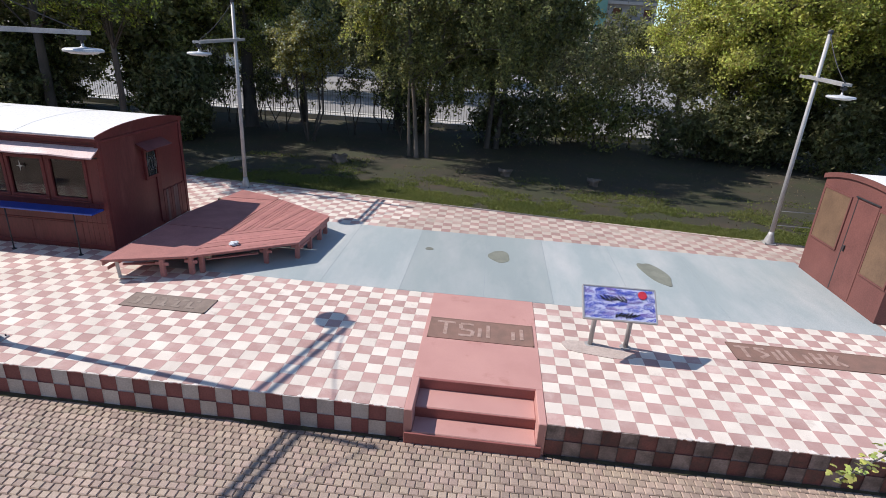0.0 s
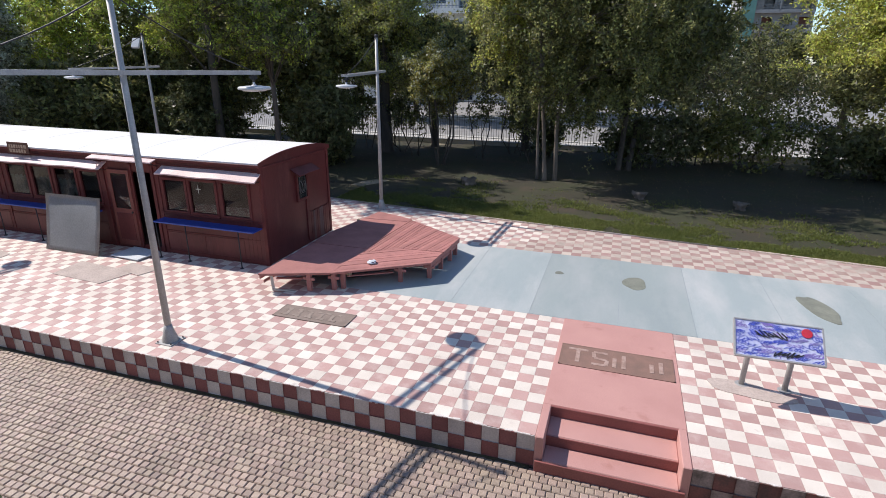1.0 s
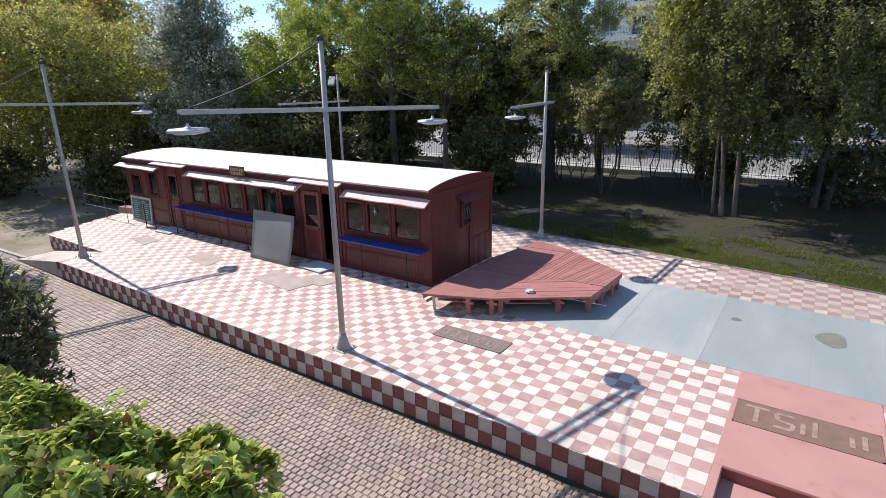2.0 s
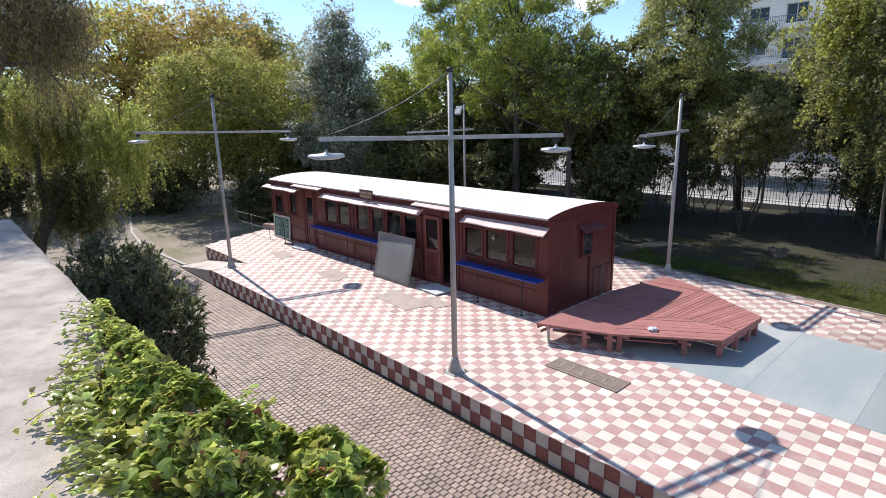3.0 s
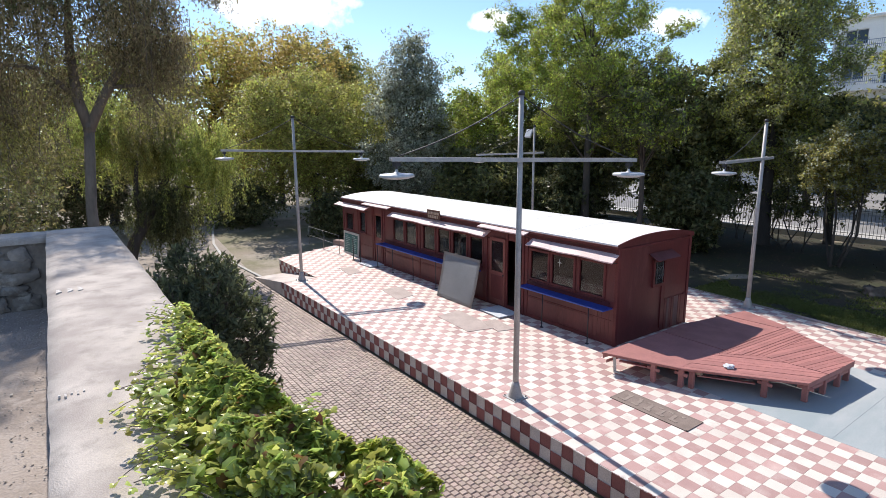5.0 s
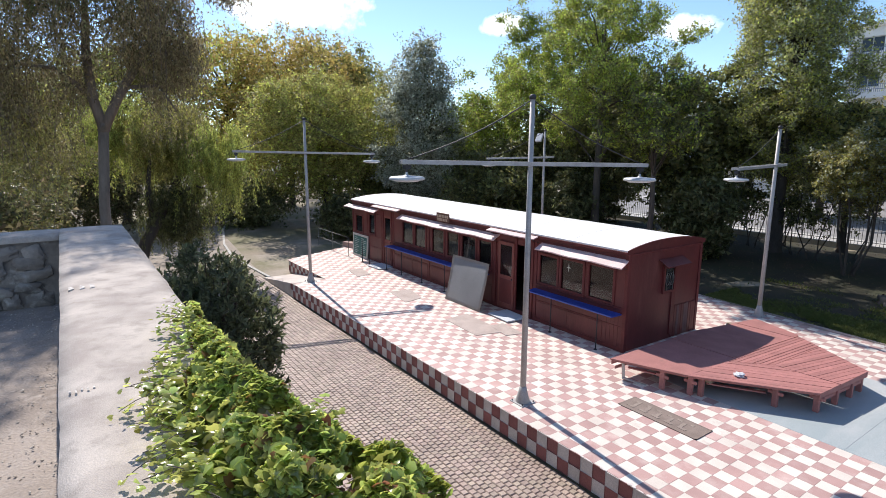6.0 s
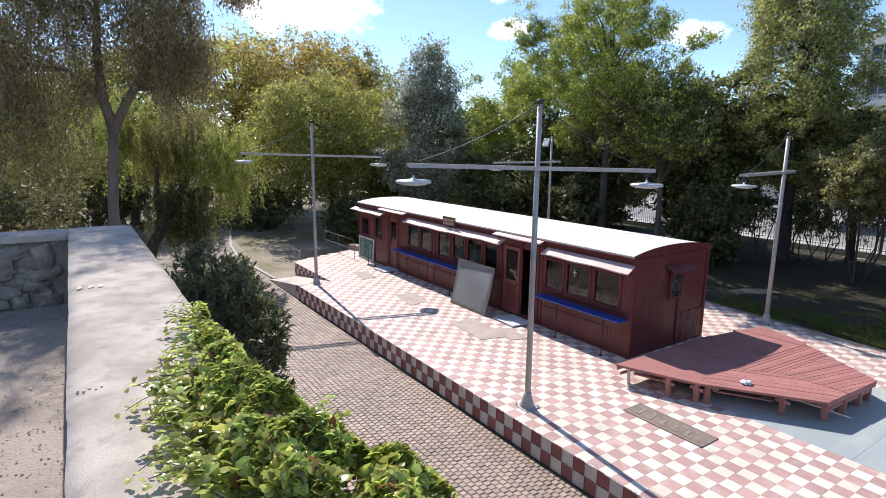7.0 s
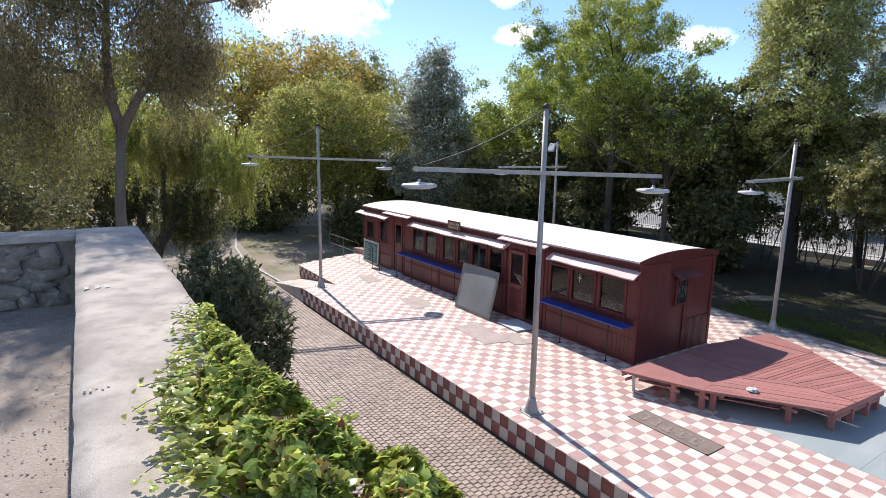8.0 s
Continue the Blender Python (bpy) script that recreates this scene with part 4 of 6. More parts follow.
for k in range(3):
    pts = [(0.09 * math.sin(a) + (-0.09 + 0.09 * k), -0.025, 1.66 + 0.16 * math.cos(a)) for a in (2 * math.pi * i / 14 for i in range(15))]
    tube(grille, pts, 0.006, 5)
for x in (-0.13, 0.13):
    tube(grille, [(x, -0.025, 1.37), (x, -0.025, 1.95)], 0.008, 5)
part("grille", grille, FENCE, ew, "curled iron grille")
eaw = bmesh.new()
prism(eaw, [(0.02, 1.22), (0.29, 1.22), (0.29, 2.24), (0.02, 2.24)], 2.0, 2.2, tilt=lambda x, y: 2.19 - 0.55 * x)
for v in eaw.verts:
    if v.co.z < 2.01:
        v.co.z = 2.19 - 0.55 * v.co.x - 0.025
part("end_awning", eaw, CAR_TRIM, carriage, "small brown hood over the end window")
part("end_door", B(0.0, 0.03, 1.86, 2.02, 0.1, 2.15, bevel=0.006), CAR_TRIM, carriage)
GREYED = material("greyed_red_planks", (0.19, 0.105, 0.095), (0.14, 0.075, 0.07), 3, 40, 0.8, 0.1, 0.2, stretch=(1, 1, 0.2))
for k in range(10):
    y = 1.94 + k * 0.108
    part("plank", B(0.003, 0.022 + 0.003 * (k % 3), y, y + 0.101, 0.02, 0.86 + 0.012 * math.sin(k * 2.3), bevel=0.003), GREYED if k in (2, 5, 6) else CAR_TRIM, carriage)


def bar_shelf(x0, x1, legs, label):
    """A blue counter board fixed along the carriage on thin legs."""
    s = thing("bar_counter", label, "counter", ((x0 + x1) / 2, CY - 0.21, 0), group="blue counters")
    w = (x1 - x0) / 2
    part("board", B(-w, w, -0.19, 0.19, 0.94, 0.975, bevel=0.006), BLUE_SHELF, s)
    # Paler strip paints in the light caught by the board's front edge.
    part("edge_strip", B(-w, w, -0.200, -0.191, 0.945, 0.977, bevel=0.003), material("highlight_blue_edge", (0.07, 0.12, 0.40), (0.035, 0.085, 0.36), 6, 30, 0.5, 0.1, 0.05), s, "pale blue strip painted as the edge highlight")
    for lx in legs:
        leg = part("leg", tube(bmesh.new(), [(lx - (x0 + x1) / 2, -0.15, 0.0), (lx - (x0 + x1) / 2, -0.15, 0.94)], 0.014, 8), DARK_METAL, s, "thin dark metal leg")
        part("foot", lathe(bmesh.new(), [(0.05, 0.0), (0.045, 0.012)], 10, (lx - (x0 + x1) / 2, -0.15, 0.0)), DARK_METAL, leg)


bar_shelf(-10.25, -7.3, (-10.2, -9.3, -7.75), "long royal blue counter board on thin legs under carriage windows")
bar_shelf(-18.45, -12.3, (-18.4, -17.2, -15.75, -14.3, -12.6), "very long royal blue counter board on thin legs under carriage windows")

star = thing("window_star", "small white four-pointed star hung in a carriage window", "ornament", (-9.02, CY - 0.045, 1.80))
bm = bmesh.new()
rim = [bm.verts.new(((0.13 if k % 4 == 0 else 0.09 if k % 4 == 2 else 0.022) * math.sin(k * math.pi / 4), 0.0, (0.13 if k % 4 == 0 else 0.09 if k % 4 == 2 else 0.022) * math.cos(k * math.pi / 4))) for k in range(8)]
front, back = bm.verts.new((0, -0.012, 0)), bm.verts.new((0, 0.006, 0))
for k in range(8):
    bm.faces.new((front, rim[k], rim[(k + 1) % 8]))
    bm.faces.new((back, rim[(k + 1) % 8], rim[k]))
part("star", bm, CREAM_FRAME, star)
part("string", tube(bmesh.new(), [(0, 0, 0.12), (0, 0.01, 0.32)], 0.002, 4), DARK_METAL, star)
# leaning sheet, thresholds, chalkboard
sh = thing("leaning_sheet", "large bent grey sheet leaning on the blue counter", "sheet", (-12.66, 3.44, 0))
bm = bmesh.new()
N = 12
rows = []
for i in range(N + 1):
    r = []
    for j in range(N + 1):
        u, v = i / N - 0.5, j / N
        x = u * (1.80 + 0.10 * v) - 0.28 * v + 0.13 * math.sin(v * 3.1) * (u + 0.5)
        y = 0.56 * v ** 0.9 - 0.10 * math.sin(math.pi * v) * (u + 0.5)
        r.append(bm.verts.new((x, y, v * 1.38 + 0.01 * (1 - v))))
    rows.append(r)
for i in range(N):
    for j in range(N):
        bm.faces.new((rows[i][j], rows[i + 1][j], rows[i + 1][j + 1], rows[i][j + 1])).smooth = True
bmesh.ops.solidify(bm, geom=bm.faces[:], thickness=0.008)
part("sheet", bm, SHEET, sh)
for at, turn, label in (((-10.95, 3.86, 0), -4, "pale blue-grey board lying as doorstep on tiles"), ((-18.95, 3.95, 0), 3, "pale grey doorstep board below the carriage door")):
    d = thing("doorstep_board", label, "board", at, turn)
    part("board", B(-0.48, 0.48, -0.36, 0.36, 0.02, 0.055, bevel=0.01), PALE_MAT, d)
    part("batten", B(-0.40, -0.34, -0.34, 0.34, 0.0, 0.021), WOOD_RAW, d)
    part("batten", B(0.34, 0.40, -0.34, 0.34, 0.0, 0.021), WOOD_RAW, d)
cb = thing("chalkboard", "green chalkboard menu in a white frame, on the carriage", "chalkboard", (-21.35, CY - 0.09, 0), 0)
lean = Matrix.Rotation(radians(-3), 4, 'X')
part("panel", B(-0.66, 0.66, 0.0, 0.02, 0.08, 0.95, m=lean), GREEN_BOARD, cb)
fr = bmesh.new()
for a in ((-0.74, 0.74, 0.93, 1.02), (-0.74, 0.74, 0.0, 0.09), (-0.74, -0.65, 0.09, 0.93), (0.65, 0.74, 0.09, 0.93)):
    box(fr, a[0], a[1], -0.015, 0.03, a[2], a[3], bevel=0.006, m=lean)
part("frame", fr, CREAM_FRAME, cb, "white painted wooden frame")
for k in range(9):
    for side in (-1, 1):
        w = rng.uniform(0.25, 0.5)
        x0 = -0.58 if side < 0 else 0.06
        part("bar", B(x0, x0 + w, -0.004, 0.002, 0.82 - k * 0.082, 0.845 - k * 0.082, m=lean), CHALK, cb, "unreadable chalk line")
# pipe rails at the far door
rail = thing("pipe_rail", "thin grey pipe rail at the terrace end", "railing", (-22.6, 3.6, 0), 20)
for z in (0.42, 0.86):
    part("rail", tube(bmesh.new(), [(-2.4, 1.1, z), (0.9, -0.1, z)], 0.011, 6), FENCE, rail)
for x, y in ((-2.4, 1.1), (-0.75, 0.5), (0.9, -0.1)):
    part("post", tube(bmesh.new(), [(x, y, -0.02), (x, y, 0.87)], 0.014, 6), FENCE, rail)
for x in (-20.2, -19.55):
    p = thing("rail_post", "short dark metal post beside the carriage door", "post", (x, 3.75, 0), group="door posts")
    part("shaft", tube(bmesh.new(), [(0, 0, 0), (0, 0, 0.95)], 0.02, 8), DARK_METAL, p)
    part("foot", lathe(bmesh.new(), [(0.07, 0.0), (0.06, 0.015)], 10), DARK_METAL, p)
kb = thing("end_kerb", "low reddish cement kerb at the terrace end", "kerb", kind="structure")
part("kerb", prism(bmesh.new(), [(-24.1, 4.6), (-22.3, 5.1), (-22.3, 5.4), (-24.2, 4.95)], -0.1, 0.24), MORTAR, kb)

# ---- timber deck ----
deck = thing("timber_deck", "low deck of faded red pallet boards on short legs", "deck", (-5.0, 5.5, 0))
OX, OY = -5.0, 5.5
DZ = 0.44


def boards(poly, ang, width, gap, z, thick, seed, dark=()):
    """Boards laid over a convex plan, each its own piece."""
    rng = random.Random(seed)
    c, s = math.cos(ang), math.sin(ang)
    ds = [-s * x + c * y for x, y in poly]
    d = min(ds)
    while d < max(ds):
        w = width * rng.uniform(0.9, 1.1)
        p = clip(clip(poly, -s, c, d + w - gap), s, -c, -d)
        if len(p) >= 3 and max(-s * x + c * y for x, y in p) - min(-s * x + c * y for x, y in p) > 0.02:
            dz = rng.uniform(-0.004, 0.004)
            b = prism(bmesh.new(), [(x - OX, y - OY) for x, y in p], z - thick + dz, z + dz)
            bmesh.ops.recalc_face_normals(b, faces=b.faces)
            part("plank", b, DECK, deck)
        d += w


FL, MID, FR, RR, RE, RL = (-6.48, 2.86), (-5.02, 3.42), (-3.16, 4.72), (-3.04, 6.70), (-4.86, 7.88), (-6.08, 8.32)
boards([FL, MID, (-4.97, 5.1), (-6.46, 5.1)], 0.03, 1.22, 0.010, DZ, 0.03, 1)
boards([(-6.46, 5.11), (-4.97, 5.11), RE, RL, (-6.45, 6.1)], 0.05, 1.24, 0.010, DZ + 0.004, 0.03, 2)
boards([MID, FR, (-3.12, 5.48), (-4.30, 5.42), (-4.99, 4.75)], math.atan2(FR[1] - MID[1], FR[0] - MID[0]), 0.125, 0.008, DZ, 0.025, 3)
boards([(-4.98, 4.78), (-4.31, 5.44), (-4.22, 7.42), (-4.88, 7.84)], radians(86), 0.098, 0.013, DZ, 0.025, 4)
boards([(-4.30, 5.44), (-3.11, 5.50), (-3.05, 6.68), (-4.21, 7.42)], radians(78), 0.11, 0.010, DZ, 0.025, 5)
# rim boards and bearers
OUT = [(-6.45, 6.1), FL, MID, FR, RR, RE, RL]
for (ax, ay), (bx, by) in list(zip(OUT, OUT[1:] + OUT[:1]))[:6]:
    length = math.hypot(bx - ax, by - ay)
    m = pose(ax - OX, ay - OY, 0, 0, 0, math.degrees(math.atan2(by - ay, bx - ax)))
    front = by - ay > 0 and ax > -6.6 and bx < -3.1
    part("rim_board", B(0.02, length - 0.02, 0.012, 0.035, DZ - (0.055 if front else 0.125), DZ - 0.03, bevel=0.004, m=m), DECK, deck)
    if not front:
        part("lower_board", B(0.1, length - 0.1, 0.05, 0.07, DZ - 0.24, DZ - 0.17, bevel=0.004, m=m), DECK, deck)
    else:
        part("loose_board", B(0.35, length * 0.62, 0.06, 0.14, DZ - 0.15, DZ - 0.128, bevel=0.003, m=m @ pose(0, 0, 0.0, 0, 2.5, 3)), DECK, deck, "loose sagging red board")
for k in range(6):
    y = 3.7 + k * 0.75
    part("bearer", B(-1.40, 0.6 if k > 1 else 0.3, y - OY, y - OY + 0.09, DZ - 0.13, DZ - 0.032), WOOD_RAW, deck)
LEGS = [(-6.26, 3.06), (-5.50, 3.31), (-5.02, 3.54), (-4.86, 3.66), (-3.80, 4.42), (-3.25, 4.85), (-3.18, 5.5), (-3.14, 6.1), (-3.14, 6.58), (-4.1, 7.25), (-4.8, 7.7), (-5.6, 4.6), (-6.38, 4.2), (-4.5, 5.4), (-5.9, 6.4), (-6.0, 8.1)]
for k, (x, y) in enumerate(LEGS):
    if k == 0:
        part("prop", B(-0.03, 0.03, -0.012, 0.012, 0, DZ - 0.03, m=pose(x - OX, y - OY, 0, 0, -4, 20)), CREAM_FRAME, deck, "thin pale prop under the corner")
        part("prop", B(-0.25, 0.25, -0.03, 0.03, 0.02, 0.045, m=pose(x - OX + 0.25, y - OY + 0.02, 0, 0, 8, 25)), CREAM_FRAME, deck, "pale stick fallen below the deck")
        continue
    part("leg", B(x - OX - 0.05, x - OX + 0.05, y - OY - 0.04, y - OY + 0.04, 0, DZ - 0.03, bevel=0.006), DECK, deck, "square red timber leg")
    if k in (1, 2, 4, 5):
        part("brace", B(x - OX - 0.14, x - OX + 0.14, y - OY - 0.03, y - OY + 0.01, DZ - 0.19, DZ - 0.12, bevel=0.01), DECK, deck)
rag = thing("crumpled_rag", "small pale crumpled rag lying on the deck", "rag", (-4.42, 4.25, DZ), 30)
bm = bmesh.new()
bmesh.ops.create_icosphere(bm, subdivisions=3, radius=0.13)
for v in bm.verts:
    v.co *= 0.75 + 0.5 * noise.noise(v.co * 14)
    v.co.z = max(0.002, v.co.z * 0.45 + 0.03)
part("cloth", bm, PALE_MAT, rag)

# ---- information board ----
ib = thing("information_board", "tilted metal information board covered in blue graffiti", "notice board", (3.23, 2.30, 0), 1.2)
tm = Matrix.Translation((0.0, -0.415, 0.735)) @ Matrix.Rotation(radians(-47), 4, 'X')
bd = part("panel", B(-0.59, 0.59, 0.0, 0.03, 0, 0.575, bevel=0.004, m=tm), BOARD_FACE, ib)
fr = bmesh.new()
for a in ((-0.60, 0.60, 0.565, 0.585), (-0.60, 0.60, -0.02, 0.003), (-0.605, -0.582, 0.0, 0.57), (0.582, 0.605, 0.0, 0.57)):
    box(fr, a[0], a[1], -0.012, 0.04, a[2], a[3], m=tm)
part("frame", fr, GALV, bd)
rng = random.Random(8)


def scribble(x, z, w, h, mat, thick, loops, depth):
    pts = []
    n = loops * 12
    ph = rng.uniform(0, 6)
    for k in range(n + 1):
        f = k / n
        pts.append((x + w * (f - 0.5) + 0.42 * h * math.cos(f * loops * 6.28 + ph), depth, z + h * 0.5 * math.sin(f * loops * 6.28 + ph * 2) * (0.7 + 0.3 * math.sin(f * 11 + ph))))
    bm = bmesh.new()
    vs = []
    for p, q in zip(pts, pts[1:] + [pts[-1]]):
        d = Vector((q[0] - p[0], 0, q[2] - p[2]))
        s = Vector((-d.z, 0, d.x))
        s = s.normalized() * thick if s.length > 0 else Vector((0, 0, thick))
        c = Vector(p)
        c.x, c.z = min(max(c.x, -0.57), 0.57), min(max(c.z, 0.02), 0.55)
        vs.append((bm.verts.new(tm @ (c + s)), bm.verts.new(tm @ (c - s)), bm.verts.new(tm @ (c - s + Vector((0, 0.003, 0)))), bm.verts.new(tm @ (c + s + Vector((0, 0.003, 0))))))
    for a, b in zip(vs, vs[1:]):
        for k in range(4):
            bm.faces.new((a[k], a[(k + 1) % 4], b[(k + 1) % 4], b[k]))
    part("scrawl", bm, mat, bd, "sprayed scrawl")


for row in range(8):
    for col in range(7):
        scribble(-0.50 + 0.167 * col + rng.uniform(-0.05, 0.05), 0.05 + 0.067 * row + rng.uniform(-0.02, 0.02), rng.uniform(0.10, 0.2), rng.uniform(0.05, 0.09), VIOLET_INK if rng.random() < 0.25 else BLUE_INK,
                 rng.uniform(0.0025, 0.0045), rng.randint(2, 5), -0.004 - 0.0001 * (row * 7 + col))
scribble(-0.10, 0.37, 0.42, 0.12, BLACK_INK, 0.008, 7, -0.011)
scribble(0.12, 0.09, 0.34, 0.10, BLACK_INK, 0.008, 6, -0.011)
bm = bmesh.new()
lathe(bm, [(0.075, 0.0), (0.07, 0.004)], 14)
bmesh.ops.transform(bm, matrix=tm @ Matrix.Translation((0.38, -0.012, 0.46)) @ Matrix.Rotation(radians(90), 4, 'X'), verts=bm.verts)
part("blot", bm, RED_INK, bd, "red spray blot")
for x in (-0.31, 0.30):
    post = part("post", tube(bmesh.new(), [(x, 0.0, 0.0), (x, -0.02, 0.6), (x, -0.03, 1.07)], 0.042, 12), GALV, ib, "round grey steel post")
    part("base_disc", lathe(bmesh.new(), [(0.10, 0.0), (0.095, 0.014)], 16, (x, 0.0, 0.0)), GALV, post)

# ---- second carriage at the other end ----
c2 = thing("railway_carriage", "dull red carriage with boarded brown panels beyond the blue floor", "railway carriage", (20.85, 4.25, 0), 0)
C2_RED = material("dull_red_carriage_paint", (0.175, 0.072, 0.063), (0.14, 0.058, 0.052), 1.5, 30, 0.6, 0.1, 0.1, spec=0.3)
carriage_shell(c2, 12.0, 2.95, 2.35, 0.22, [], C2_RED)
PANEL = material("dark_tan_board", (0.17, 0.105, 0.065), (0.13, 0.08, 0.05), 2, 30, 0.6, 0.1, 0.1)
for y0, y1, z0, z1 in ((1.86, 2.83, 0.92, 2.10), (0.06, 0.84, 0.75, 2.08)):
    board = part("panel", B(-12.02, -11.998, y0, y1, z0, z1, bevel=0.004), PANEL, c2, "dark tan board")
    rims = bmesh.new()
    for q in ((y0 - 0.04, y1 + 0.04, z1, z1 + 0.035), (y0 - 0.04, y1 + 0.04, z0 - 0.035, z0), (y0 - 0.04, y0, z0, z1), (y1, y1 + 0.04, z0, z1)):
        box(rims, -12.028, -11.998, *q)
    part("bead", rims, C2_RED, board)
part("door_leaf", B(-12.014, -11.998, 0.92, 1.62, 0.06, 2.14, bevel=0.006), C2_RED, c2, "plain dull red end door")
# Solid dark strip imitates the shade inside the gap by the door.
part("gap_shade_strip", B(-12.006, -11.998, 1.63, 1.66, 0.04, 2.16), DARK_METAL, c2, "dark strip in place of the shaded door gap")
part("door_handle", B(-12.05, -12.014, 1.52, 1.56, 0.98, 1.12, bevel=0.008), DARK_METAL, c2)
part("drip_rail", B(-12.03, -11.998, 0.9, 1.7, 2.17, 2.20, bevel=0.004), DARK_METAL, c2)
low = thing("pipe_rail", "thin low pipe rail between lamp post and carriage", "railing", (8.98, 8.92, 0))
for z in (0.55, 0.96):
    part("rail", tube(bmesh.new(), [(0, 0, z), (1.6, 0, z - 0.01)], 0.012, 6), GALV, low)
part("post", tube(bmesh.new(), [(1.6, 0, -0.02), (1.6, 0, 0.98)], 0.018, 6), GALV, low)

# ---- viewing terrace with parapet ----
par = thing("parapet_wall", "rubble retaining wall with a flat cement coping", "wall", kind="structure")
PX, PO, PI, PZ = -5.48, -6.04, -6.54, 4.20
part("core", B(PX + 0.04, 16, PI + 0.05, PO - 0.04, -0.7, PZ - 0.055), material("rubble_mortar", (0.25, 0.225, 0.195), (0.19, 0.17, 0.15), 3, 30, 0.95, 0.04, 0.5), par)
part("core", B(PX + 0.04, PX + 0.36, -16, PI + 0.05, -0.7, PZ - 0.055), STONE, par)


def coping(x0, x1, y0, y1):
    bm = bmesh.new()
    nx, ny = max(2, int((x1 - x0) / 0.06)), max(2, int((y1 - y0) / 0.06))
    v = []
    for i in range(nx + 1):
        for j in range(ny + 1):
            x, y = x0 + (x1 - x0) * i / nx, y0 + (y1 - y0) * j / ny
            e = min(i, nx - i, j, ny - j)
            dx = 0.003 * noise.noise(Vector((x * 3, y * 3, 1))) + 0.003 * noise.noise(Vector((x * 17, y * 17, 4)))
            v.append(bm.verts.new((x + dx * (e == 0), y + dx * (e == 0) * 1.5, PZ + 0.004 * noise.noise(Vector((x * 5, y * 5, 2))) - (0.012 if e == 0 else 0))))
    for i in range(nx):
        for j in range(ny):
            a = i * (ny + 1) + j
            bm.faces.new((v[a], v[a + ny + 1], v[a + ny + 2], v[a + 1])).smooth = True
    rim = [e for e in bm.edges if e.is_boundary]
    r = bmesh.ops.extrude_edge_only(bm, edges=rim)
    for g in r["geom"]:
        if isinstance(g, bmesh.types.BMVert):
            g.co.z = PZ - 0.06
    return bm


part("coping", coping(PX, 2.8, PI, PO), PARAPET, par, "flat weathered cement coping")
part("coping", B(2.8, 16, PI, PO, PZ - 0.06, PZ - 0.002, bevel=0.01), PARAPET, par)
part("coping", coping(PX, PX + 0.40, -9.0, PI), PARAPET, par, "flat weathered cement coping")
part("coping", B(PX, PX + 0.40, -16, -9.0, PZ - 0.06, PZ - 0.002, bevel=0.01), PARAPET, par)
rng = random.Random(11)
for row in range(5):
    y = -6.58 - rng.uniform(0.0, 0.12)
    z = 3.56 + 0.118 * row
    while y > -9.8:
        w, h = rng.uniform(0.10, 0.27), rng.uniform(0.10, 0.165)
        bm = bmesh.new()
        cy, cz, turn = y - w / 2, min(z + rng.uniform(-0.02, 0.025) + h / 2, 4.09 - h * 0.35), rng.uniform(-0.35, 0.35)
        bmesh.ops.create_icosphere(bm, subdivisions=3, radius=0.5)
        for v in bm.verts:
            k = 1 + 0.75 * noise.noise(v.co * 2.3 + Vector((cy * 9, cz * 9, 0))) + 0.3 * noise.noise(v.co * 7 + Vector((cy * 9, cz * 9, 5)))
            p, q = max(-0.44, min(0.44, v.co.y * k * 1.15)) * w * 1.15, max(-0.44, min(0.44, v.co.z * k * 1.15)) * h * 1.1
            v.co = Vector((PX + 0.345 + v.co.x * 0.13, cy + p * math.cos(turn) - q * math.sin(turn), cz + p * math.sin(turn) + q * math.cos(turn)))
        part("stone", bm, STONE, par)
        y -= w + rng.uniform(0.005, 0.05)
WHITE_MARK = material("white_paint_marks", (0.62, 0.59, 0.55), (0.34, 0.305, 0.27), 60, 90, 0.9, 0.05, 0.2)
for k, (dy, slant) in enumerate(((0.0, 0.03), (0.05, 0.03), (0.095, 0.02))):
    part("mark", prism(bmesh.new(), [(-2.90 + slant, -6.497 + dy), (-2.87 + slant, -6.478 + dy), (-2.80, -6.474 + dy), (-2.765 - slant, -6.482 + dy), (-2.78, -6.50 + dy)][::-1], PZ - 0.002, PZ + 0.0045), WHITE_MARK, par, "smudged white paint mark")
for k in range(5):
    part("mark", B(-1.36, -1.33 if k % 2 else -1.345, -6.515 + 0.016 * k, -6.509 + 0.016 * k, PZ - 0.002, PZ + 0.0042), WHITE_MARK, par, "small white paint mark")
# terrace floor
tf = thing("upper_terrace", "gravelly earth floor of the upper terrace", "terrace", kind="structure")
bm = bmesh.new()
n = 60
g = [[bm.verts.new((PX + 0.3 + 21 * (i / n) ** 1.6, PI + 0.06 - 9.5 * (j / n) ** 1.6, 3.57 + 0.02 * noise.noise(Vector((i * 0.4, j * 0.4, 0))))) for j in range(n + 1)] for i in range(n + 1)]
for i in range(n):
    for j in range(n):
        bm.faces.new((g[i][j], g[i][j + 1], g[i + 1][j + 1], g[i + 1][j])).smooth = True
bmesh.ops.recalc_face_normals(bm, faces=bm.faces)
part("floor", bm, material("brown_grey_gravelly_earth", (0.37, 0.315, 0.27), (0.28, 0.235, 0.20), 2.2, 70, 0.95, 0.04, 0.8, spot=(0.37, 0.32, 0.28), spot_scale=11, spot_at=(0.5, 0.62), coords="World"), tf)
rng_n = np.random.default_rng(7)
n = 4600
peb = np.stack([rng_n.uniform(PX + 0.45, 1.5, n), rng_n.uniform(-9.5, PI - 0.02, n), np.full(n, 3.579)], 1)
